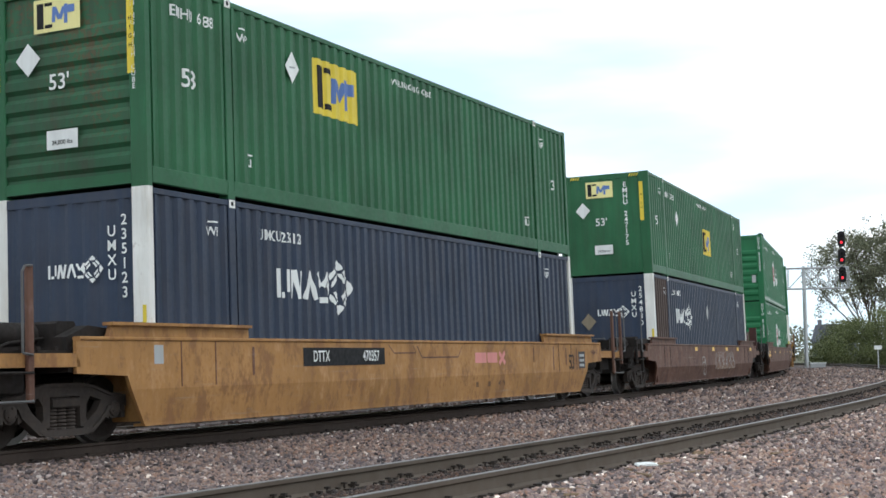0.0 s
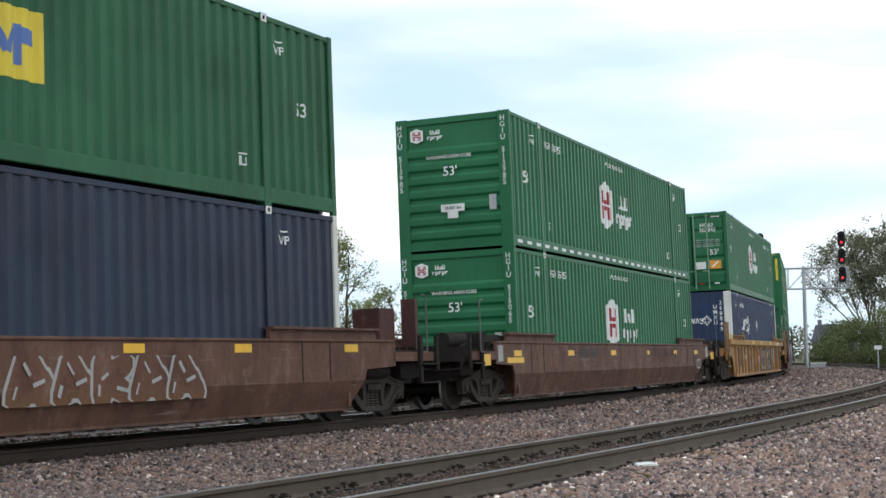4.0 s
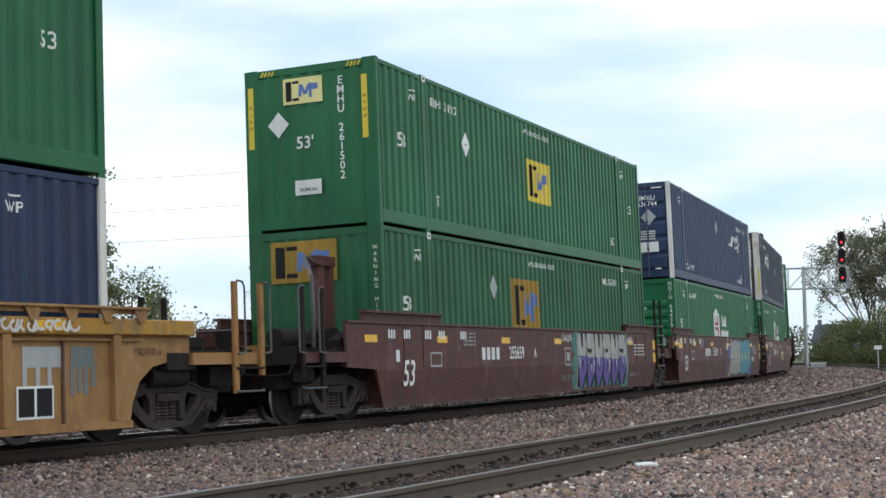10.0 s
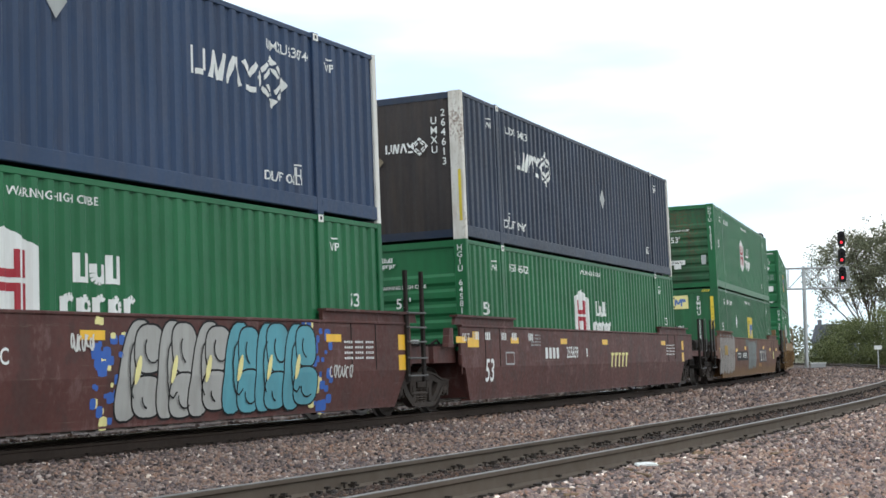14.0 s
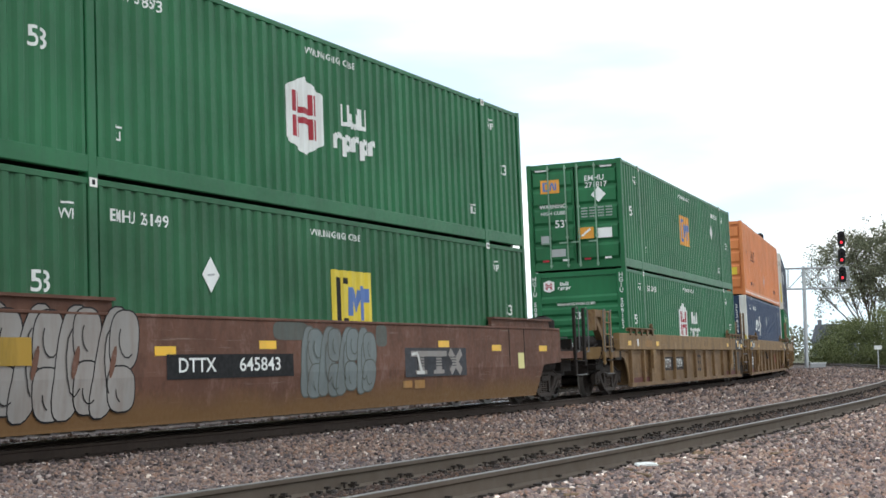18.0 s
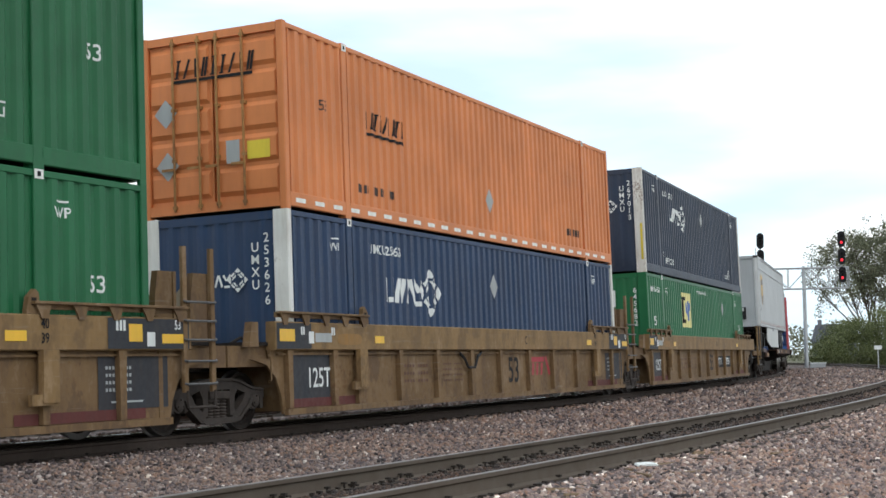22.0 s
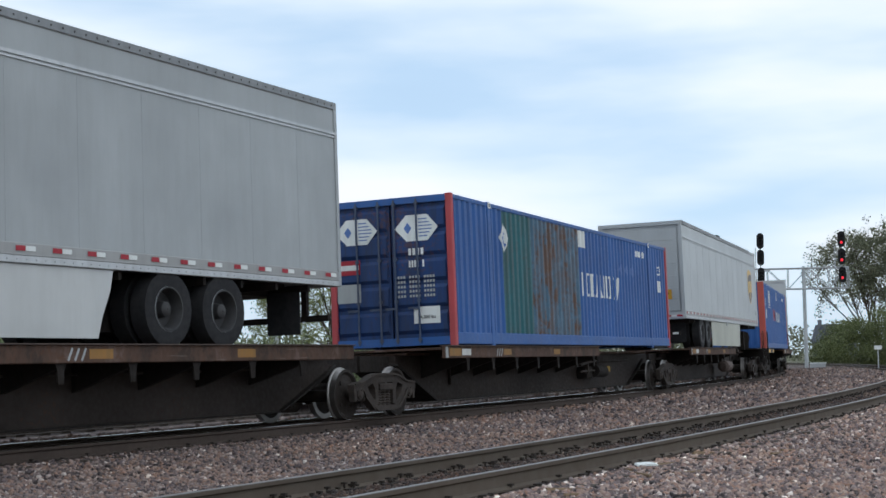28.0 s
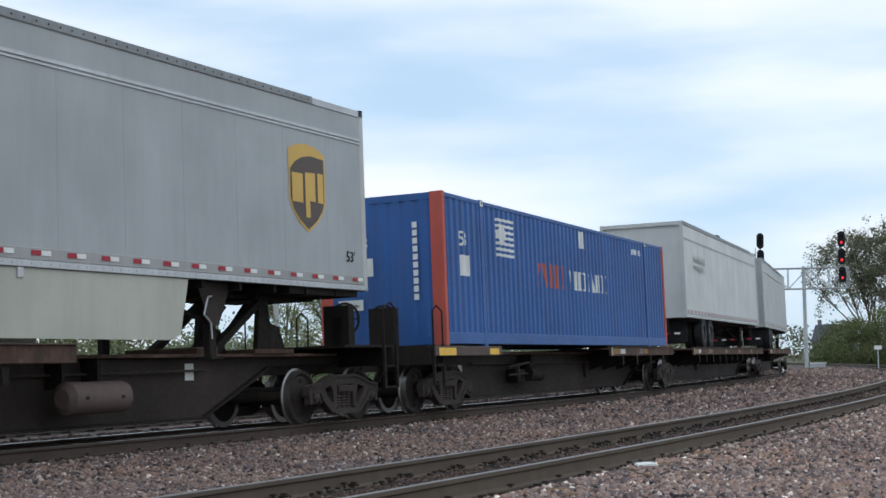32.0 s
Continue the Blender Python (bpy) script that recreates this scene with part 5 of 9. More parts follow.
def bearing_mesh():
    b = Build().lathe([(-0.075, 0.035), (-0.07, 0.07), (-0.055, 0.095), (-0.03, 0.10), (-0.028, 0.125), (0.10, 0.125)], (0, 0, 0), "y", 16)
    for h in range(3):
        a = radians(90 + 120 * h)
        b.tube((0.062 * math.cos(a), -0.085, 0.062 * math.sin(a)), (0.062 * math.cos(a), -0.05, 0.062 * math.sin(a)), 0.016, 6)
    b.box(-0.13, 0.13, -0.05, 0.10, 0.05, 0.10)
    return b.mesh("bearing_cap", TRUCK_STEEL, True)


def bolster_mesh():
    b = Build().box(-0.19, 0.19, -0.98, 0.98, 0.02, 0.17, 0.03).box(-0.24, 0.24, -1.08, -0.92, 0.035, 0.155, 0.02).box(-0.24, 0.24, 0.92, 1.08, 0.035, 0.155, 0.02)
    b.tube((0, 0, 0.2), (0, 0, 0.36), 0.2, 14)
    return b.mesh("bolster", TRUCK_STEEL, True)


def brake_beam_mesh():
    b = Build().box(-0.05, 0.05, -0.85, 0.85, -0.12, -0.02)
    for y in (-0.74, 0.74):
        b.prism([(0.02, -0.17), (0.10, -0.17), (0.12, 0.12), (0.05, 0.12)], y - 0.05, y + 0.05)
    return b.mesh("brake_beam", CAR_GRIME, True)


WHEELSET = wheelset_mesh()
FRAME_CAST, SPRING, BEARING, BOLSTER, BRAKE_BEAM = side_frame_mesh(), spring_mesh(), bearing_mesh(), bolster_mesh(), brake_beam_mesh()


def truck(root, x, s_centre):
    a = x / RADIUS
    off = RADIUS * (1 - math.cos(a)) - SAG
    t = part("truck", BOLSTER, TRUCK_STEEL, root, "dusty cast steel truck with coil springs", m=pose(x, off, WHEEL_R - RAIL_DROP, 0, 0, math.degrees(a)))
    for side, turn in ((-1.0, 0), (1.0, 180)):
        part("side_frame", FRAME_CAST, TRUCK_STEEL, t, m=pose(0, side, 0, 0, 0, turn))
        for dx in (-0.165, 0.0, 0.165):
            part("spring", SPRING, SPRING_STEEL, t, m=pose(dx, side * 0.97, 0))
        for k in (-0.915, 0.915):
            part("bearing_cap", BEARING, TRUCK_STEEL, t, m=pose(k, side * 1.01, 0, 0, 0, turn))
    for k, turn in ((-0.40, 180), (0.40, 0)):
        part("brake_beam", BRAKE_BEAM, CAR_GRIME, t, m=pose(k, 0, 0, 0, 0, turn))
    for k in (-0.915, 0.915):
        w = part("wheelset", WHEELSET, WHEEL_STEEL, t, "steel wheels on an axle", m=pose(k, 0, 0))
        WHEELS.append((w, k, s_centre))


# ================= well cars =================
CARS = []            # (thing, s of its centre)


def pipe_part(name, pts, r, mat, root, label=""):
    return part(name, Build().pipe(pts, r), mat, root, label, smooth=True)


def brake_wheel(root, x, y, z, k):
    """A spoked hand brake wheel on its stand."""
    b = Build()
    pts = [(x, y + 0.28 * math.cos(radians(a)), z + 0.28 * math.sin(radians(a))) for a in range(0, 361, 20)]
    b.pipe(pts, 0.022, 6)
    for a in range(0, 360, 60):
        b.tube((x - k * 0.03, y, z), (x, y + 0.28 * math.cos(radians(a)), z + 0.28 * math.sin(radians(a))), 0.014, 5)
    b.tube((x - k * 0.12, y, z), (x + k * 0.02, y, z), 0.05, 8)
    part("hand_brake_wheel", b, CAR_GRIME, root, "spoked hand brake wheel", smooth=True)
    part("brake_housing", Build().prism([(x - k * 0.30, 1.10), (x - k * 0.12, 1.10), (x - k * 0.12, z + 0.05), (x - k * 0.20, z + 0.08), (x - k * 0.30, z + 0.05)], y - 0.10, y + 0.10), CAR_GRIME, root)
    pipe_part("brake_chain", [(x - k * 0.2, y - 0.1, 1.15), (x - k * 0.5, y - 0.1, 0.85), (x - k * 1.2, y - 0.05, 0.66)], 0.018, CAR_GRIME, root)


def coupler_end(root, k, mat, top, ladder_mat=None, stand=False, iron=None, post_top=2.0, wheel=True):
    """End platform with sills, coupler, ladders, grab irons and brake gear; k is the end's sign."""
    lm = ladder_mat or CAR_GRIME
    iron = iron or IRON
    def bx(b, x0, x1, *rest):
        return b.box(*sorted((k * x0, k * x1)), *rest)
    part("centre_sill", bx(Build(), 8.25, 11.30, -0.33, 0.33, 0.58, 1.00), CAR_GRIME, root)
    pl = bx(Build(), 8.20, 11.10, -1.30, 1.30, 1.02, 1.06)
    for i in range(9):
        bx(pl, 8.35 + i * 0.31, 8.41 + i * 0.31, -1.32, 1.32, 1.06, 1.10)
    part("end_platform", pl, CAR_GRIME, root, "dark end walkway")
    part("end_sill", bx(Build(), 11.10, 11.26, -1.36, 1.36, 0.84, 1.12), lm, root)
    for y in (-1.36, 1.36):
        part("side_step_beam", bx(Build(), 9.60, 11.12, y - 0.04, y + 0.04, 0.86, 1.02), mat, root)
    part("bolster", bx(Build(), 9.15, 9.75, -1.34, 1.34, 0.80, 1.02), CAR_GRIME, root)
    part("brake_rigging", bx(bx(bx(Build(), 10.15, 11.05, -0.95, 0.95, 0.48, 0.83), 10.3, 10.95, -1.15, -0.96, 0.58, 0.83), 8.5, 9.0, -0.8, 0.8, 0.35, 0.75), CAR_GRIME, root, "grimy brake rigging")
    cp = bx(Build(), 11.30, 11.66, -0.09, 0.09, 0.72, 0.90)
    bx(cp, 11.60, 11.86, -0.17, 0.17, 0.66, 0.98)
    bx(cp, 11.15, 11.32, -0.30, 0.30, 0.60, 1.04)
    part("coupler", cp, CAR_GRIME, root, "grimy knuckle coupler")
    pipe_part("air_hose", [(k * 11.1, -0.5, 0.95), (k * 11.4, -0.45, 0.62), (k * 11.7, -0.25, 0.48), (k * 11.9, -0.12, 0.52)], 0.028, RUBBER, root)
    for y in (-1.43, 1.43):
        yo = y * 1.035
        for x in (10.52, 11.14):
            part("ladder_post", Build().box(*sorted((k * x - 0.05, k * x + 0.05)), y - 0.03, y + 0.03, 0.46 if x < 11 else 0.70, post_top, 0.01), lm, root)
            if post_top < 1.5 and x > 11:
                continue
            pipe_part("grab_iron", [(k * x, yo, 1.00), (k * (x + 0.17), yo, 1.02), (k * (x + 0.17), yo, 1.93), (k * (x + 0.12), yo, 2.0), (k * x, yo, 2.01)], 0.015, iron, root)
        for z in (0.48, 0.80):
            pipe_part("step_rung", [(k * 10.48, y, z + 0.02), (k * 10.52, yo, z), (k * 11.12, yo, z), (k * 11.16, y, z + 0.02)], 0.017, iron if z < 0.7 and post_top > 1.5 else CAR_GRIME, root)
    pipe_part("cut_lever", [(k * 11.2, -1.38, 1.0), (k * 11.35, -1.3, 0.70), (k * 11.35, -0.8, 0.68), (k * 11.55, -0.12, 0.84)], 0.014, CAR_GRIME, root)
    pipe_part("brake_pipe", [(k * 8.3, -0.85, 0.98), (k * 9.6, -0.85, 1.22), (k * 10.3, -0.95, 1.16), (k * 11.0, -0.8, 0.92)], 0.022, CAR_GRIME, root)
    if k < 0:
        part("brake_reservoir", Build().tube((-10.75, -0.72, 1.26), (-9.70, -0.72, 1.26), 0.15, 16), CAR_GRIME, root, "round brake air reservoir", smooth=True)
        part("brake_valve", Build().box(-9.6, -9.25, -1.05, -0.6, 1.08, 1.42, 0.03).box(-9.2, -8.95, -0.95, -0.55, 1.08, 1.30), CAR_GRIME, root)
        part("gear_cover", Build().prism([(-9.7, 1.06), (-8.6, 1.06), (-8.6, 1.30), (-9.3, 1.36), (-9.7, 1.22)], -1.28, -1.08), CAR_GRIME, root)
    else:
        if wheel:
            brake_wheel(root, 11.05, -0.45, 1.58, 1)
        pipe_part("low_handrail", [(10.9, -1.1, 1.1), (10.9, -1.1, 1.34), (10.9, 0.2, 1.36), (10.9, 0.25, 1.1)], 0.018, iron, root)
        part("equipment_box", Build().box(9.80, 10.34, -1.05, -0.5, 1.06, 1.78 if post_top < 1.31 else 1.24, 0.02), CAR_MAROON if post_top < 1.5 else CAR_GRIME, root)
        part("upright_plate", Build().box(10.62, 10.72, -1.30, -1.02, 1.06, 1.95 if post_top < 1.31 else 1.3), CAR_MAROON if post_top < 1.5 else CAR_GRIME, root)
        part("brake_cylinder", Build().tube((9.0, -1.1, 0.72), (9.75, -1.1, 0.72), 0.14, 12), CAR_GRIME, root, smooth=True)
        part("equipment_box", Build().box(8.6, 9.5, -0.9, -0.3, 1.06, 1.40, 0.02), CAR_GRIME, root)
    if stand:
        part("brake_stand", Build().box(-8.82, -8.66, -0.5, -0.34, 1.06, 2.62).box(-8.46, -8.32, -0.5, -0.34, 1.06, 2.62).box(-8.9, -8.28, -0.52, -0.32, 2.50, 2.66), mat, root, "tall upright brake stand")
        pipe_part("handrail", [(-8.8, -0.45, 2.52), (-9.5, -0.6, 2.60), (-10.2, -1.1, 2.22), (-10.25, -1.15, 1.55), (-10.2, -1.1, 1.08)], 0.03, iron, root)
        pipe_part("stay_rod", [(-10.2, -1.1, 1.7), (-9.3, -0.7, 1.12)], 0.018, mat, root)


def joint_end(root, k, mat, top):
    """The short end that rests on a shared truck."""
    def bx(b, x0, x1, *rest):
        return b.box(*sorted((k * x0, k * x1)), *rest)
    part("end_beam", bx(Build(), 8.25, 9.70, -0.45, 0.45, 0.78, 1.12), CAR_GRIME, root)
    part("end_platform", bx(Build(), 8.20, 9.42, -1.30, 1.30, 1.12, 1.17), CAR_GRIME, root)
    part("side_bearing", bx(Build(), 8.7, 9.75, -1.25, -0.9, 0.82, 1.12), mat, root)
    for y in (-1.42, 1.42):
        if k > 0:
            for x in (8.62, 9.22):
                part("ladder_post", Build().box(x - 0.045, x + 0.045, y - 0.03, y + 0.03, 0.50, 2.42, 0.01), CAR_GRIME if mat is CAR_MAROON else mat, root)
            for z in (0.62, 0.92, 1.20, 1.45, 1.70):
                pipe_part("ladder_rung", [(8.58, y * 1.02, z), (8.60, y * 1.04, z - 0.015), (9.24, y * 1.04, z - 0.015), (9.26, y * 1.02, z)], 0.018, IRON, root)
            pipe_part("side_ladder_rail", [(8.62, y * 1.03, 0.52), (8.62, y * 1.03, 0.30), (9.20, y * 1.03, 0.30), (9.22, y * 1.03, 0.52)], 0.022, TRUCK_STEEL, root)
        else:
            part("end_bracket", Build().prism([(-9.45, 1.10), (-9.20, 1.10), (-9.20, 1.45), (-9.36, 1.45)], *sorted((y, y - 0.12 * (1 if y > 0 else -1)))), mat, root)
            pipe_part("grab_iron", [(-8.95, y, 0.98), (-8.97, y * 1.04, 0.95), (-8.97, y * 1.04, 0.62), (-8.95, y, 0.60)], 0.014, mat, root)
    pipe_part("brake_pipe", [(k * 8.3, -0.9, 1.0), (k * 9.0, -1.0, 1.25), (k * 9.8, -0.9, 0.95)], 0.022, CAR_GRIME, root)


def smooth_sides(root, mat, top, ext_f, ext_r, panel=None):
    """Deep plate sides with sloped lower corners and a folded top chord."""
    for k in (-1, 1):
        y = k * 1.40
        y0, y1 = sorted((y, y - k * 0.05))
        crease = top * 0.5
        b = Build()
        upper = [(-ext_f, top), (ext_r, top), (ext_r, 0.78), (8.70, 0.74), (8.62, crease - 0.02), (-8.62, crease - 0.02), (-8.70, 0.74), (-ext_f, 0.78)]
        b.prism(upper, y0, y1)
        # lower plate leans in a little
        n = len(b.v)
        yo, yi = y, y - k * (0.15 if mat is CAR_BROWN else 0.07)
        t = 0.05 * -k
        lo = [(-8.62, crease - 0.02, yo), (8.62, crease - 0.02, yo), (8.28, 0.12, yi), (-8.28, 0.12, yi)]
        vs = [(x, q, z) for x, z, q in lo] + [(x, q + t, z) for x, z, q in lo]
        fs = [(0, 3, 2, 1), (4, 5, 6, 7), (0, 1, 5, 4), (1, 2, 6, 5), (2, 3, 7, 6), (3, 0, 4, 7)]
        b.add(vs, fs if k < 0 else [f[::-1] for f in fs])
        part("side_plate", b, mat, root)
        for x in (-7.55, -6.75, 6.75, 7.55):
            part("weld_seam", Build().box(x - 0.012, x + 0.012, *sorted((y, y + k * 0.006)), crease, top), CAR_GRIME if mat is not CAR_ORANGE else CAR_RUST, root)
        part("bottom_flange", Build().box(-8.27, 8.27, *sorted((y - k * 0.25, y - k * (0.145 if mat is CAR_BROWN else 0.065))), 0.10, 0.135), mat, root)
        part("top_chord", Build().box(-ext_f + 0.05, ext_r - 0.05, *sorted((y - k * 0.10, y + k * 0.02)), top + 0.003, top + 0.05, 0.012), mat, root)
        for s in (-1, 1):
            x0, x1 = sorted((s * 9.05, s * 5.9))
            g = Build().prism([(x0, top + 0.05), (x1, top + 0.05), (x1 - (0.06 if s > 0 else 0.0), top + 0.20), (x0 + (0.06 if s < 0 else 0.0), top + 0.20)], *sorted((y - k * 0.07, y - k * 0.005)))
            g.box(x0, x1, *sorted((y - k * 0.10, y + k * 0.06)), top + 0.19, top + 0.23)
            part("corner_guide", g, mat, root)


def ribbed_sides(root, mat, top, chord, ribs, ext_f, ext_r, chord_mat=None):
    """Plate sides stiffened by upright ribs under a deep top chord."""
    for k in (-1, 1):
        y = k * 1.33
        b = Build().prism([(-ext_f, top - chord), (ext_r, top - chord), (ext_r, 0.93), (9.25, 0.92), (8.85, 0.84), (8.60, 0.66), (8.46, 0.40), (8.40, 0.12), (-8.40, 0.12), (-8.46, 0.40), (-8.60, 0.66), (-8.85, 0.84), (-9.25, 0.92), (-ext_f, 0.93)], *sorted((y, y - k * 0.04)))
        part("side_plate", b, mat, root)
        part("top_chord", Build().box(-ext_f, ext_r, *sorted((y - k * 0.06, y + k * 0.10)), top - chord, top, 0.015), chord_mat or mat, root)
        part("bottom_chord", Build().box(-8.38, 8.38, *sorted((y + k * 0.004, y + k * 0.07)), 0.10, 0.19), mat, root)
        part("ledge", Build().box(-8.6, 8.6, *sorted((y + k * 0.002, y + k * 0.045)), top - chord - 0.07, top - chord - 0.045), mat, root)
        for x in ribs:
            r = Build().prism([(x - 0.07, top - chord), (x + 0.07, top - chord), (x + 0.055, 0.20), (x - 0.055, 0.20)], *sorted((y + k * 0.003, y + k * 0.085)))
            part("rib", r, mat, root)
        for s in (-1, 1):
            x0, x1 = sorted((s * 8.66, s * 5.82))
            g = Build().box(x0, x1, *sorted((y + k * 0.075, y + k * 0.15)), top + 0.115, top + 0.15, 0.006)
            g.box(x0, x1, *sorted((y + k * 0.03, y + k * 0.075)), top + 0.06, top + 0.14)
            cg = part("corner_guide", g, CAR_TAN_PLATE if mat is CAR_TAN_PLATE else mat, root, "raised guide shelf")
            for q in range(5):
                gx = x0 + 0.16 + q * (x1 - x0 - 0.32) / 4
                part("gusset", Build().prism([(gx - 0.13, top + 0.115), (gx + 0.13, top + 0.115), (gx + 0.10, top + 0.02), (gx + 0.07, top - 0.05), (gx - 0.03, top - 0.05), (gx - 0.06, top + 0.02)], *sorted((y + k * 0.101, y + k * 0.125))), mat, cg)
            lp = part("lock_post", Build().prism([(s * 5.74, top + 0.003), (s * 5.96, top + 0.003), (s * 5.94, top + 0.25), (s * 5.88, top + 0.29), (s * 5.78, top + 0.20)], *sorted((y + k * 0.02, y + k * 0.09))), mat, root)
            part("lock_slot", Build().box(*sorted((s * 5.82, s * 5.90)), *sorted((y + k * 0.091, y + k * 0.094)), top + 0.10, top + 0.19), CAR_GRIME, lp)


def well_floor(root, mat):
    part("well_floor", Build().box(-8.2, 8.2, -1.22, 1.22, 0.16, 0.22), CAR_GRIME, root)
    for x in (-8.22, 8.22):
        part("bulkhead", Build().box(x - 0.04, x + 0.04, -1.34, 1.34, 0.16, 1.05), mat, root)
    for x in (-7.95, -POST_X, POST_X, 7.95):
        for y in (-1.10, 1.10):
            part("container_seat", Build().box(x - 0.14, x + 0.14, y - 0.12, y + 0.12, 0.22, 0.295), CAR_GRIME, root)


def well_car(label, mat, front, style, top, ends="cc", ladder_mat=None, ribs=(), chord=0.25, brake=False, end_mat=None, chord_mat=None, post_top=2.0, wheel=True):
    root = thing("well_car", label, "railcar", "cars of the train")
    s = front + HALF_L
    CARS.append((root, s))
    ext = [10.22 if e == "c" else 9.35 for e in ends]
    em = end_mat or mat
    if style == "smooth":
        smooth_sides(root, mat, top, ext[0] - 0.55, ext[1] - 0.55)
    else:
        ribbed_sides(root, mat, top, chord, ribs, ext[0] - 0.6, ext[1] - 0.6, chord_mat)
    well_floor(root, mat)
    for e, k in zip(ends, (-1, 1)):
        if e == "c":
            coupler_end(root, k, em, top, ladder_mat, brake and k < 0, post_top=post_top, wheel=wheel)
            truck(root, k * 9.45, s)
        else:
            joint_end(root, k, em, top)
            if k > 0:
                truck(root, 9.81, s)
    return root


SILL_Y = -1.40


def sill_text(root, text, size, x, z, mat=None, plane=SILL_Y, condense=0.8):
    return on_side(text_mesh(text, size, condense), "lettering", mat or MARK_WHITE, root, x, z, plane=plane, lift=0.006)


def sill_quads(root, name, polys, mat, x=0, z=0, plane=SILL_Y, lift=0.005, label=""):
    return on_side(flat_mesh(polys), name, mat, root, x, z, label, plane=plane, lift=lift)


def reflectors(root, xs, z, w=0.42, plane=SILL_Y):
    for x in xs:
        sill_quads(root, "yellow_reflector", [quad(-w / 2, w / 2, -0.06, 0.06)], REFLECTOR, x, z, plane)


def capsule(a, b, w, n=5):
    """A bar with round ends."""
    d = Vector((b[0] - a[0], b[1] - a[1]))
    if d.length < 1e-6:
        d = Vector((1e-3, 0))
    t = math.atan2(d.y, d.x)
    pts = []
    for c, t0 in ((b, t - math.pi / 2), (a, t + math.pi / 2)):
        for k in range(n + 1):
            q = t0 + math.pi * k / n
            pts.append((c[0] + w / 2 * math.cos(q), c[1] + w / 2 * math.sin(q)))
    return pts


def clip_up(poly, z):
    """The part of a polygon above z."""
    out = []
    for p, q in zip(poly, poly[1:] + poly[:1]):
        if p[1] >= z:
            out.append(p)
        if (p[1] >= z) != (q[1] >= z):
            f = (z - p[1]) / (q[1] - p[1])
            out.append((p[0] + (q[0] - p[0]) * f, z))
    return out


SHAPES = [[((0.15, 0.1), (0.2, 0.9)), ((0.2, 0.9), (0.7, 0.82)), ((0.3, 0.5), (0.75, 0.1))],
          [((0.2, 0.9), (0.15, 0.12)), ((0.15, 0.12), (0.75, 0.1)), ((0.8, 0.9), (0.7, 0.15))],
          [((0.15, 0.1), (0.45, 0.92)), ((0.45, 0.92), (0.8, 0.1)), ((0.3, 0.4), (0.7, 0.4))],
          [((0.75, 0.85), (0.25, 0.8)), ((0.25, 0.8), (0.7, 0.4)), ((0.7, 0.4), (0.2, 0.12))],
          [((0.2, 0.1), (0.2, 0.9)), ((0.25, 0.5), (0.75, 0.92)), ((0.3, 0.5), (0.8, 0.08))],
          [((0.2, 0.88), (0.2, 0.12)), ((0.2, 0.88), (0.75, 0.7)), ((0.75, 0.7), (0.25, 0.45)), ((0.2, 0.12), (0.75, 0.14))]]


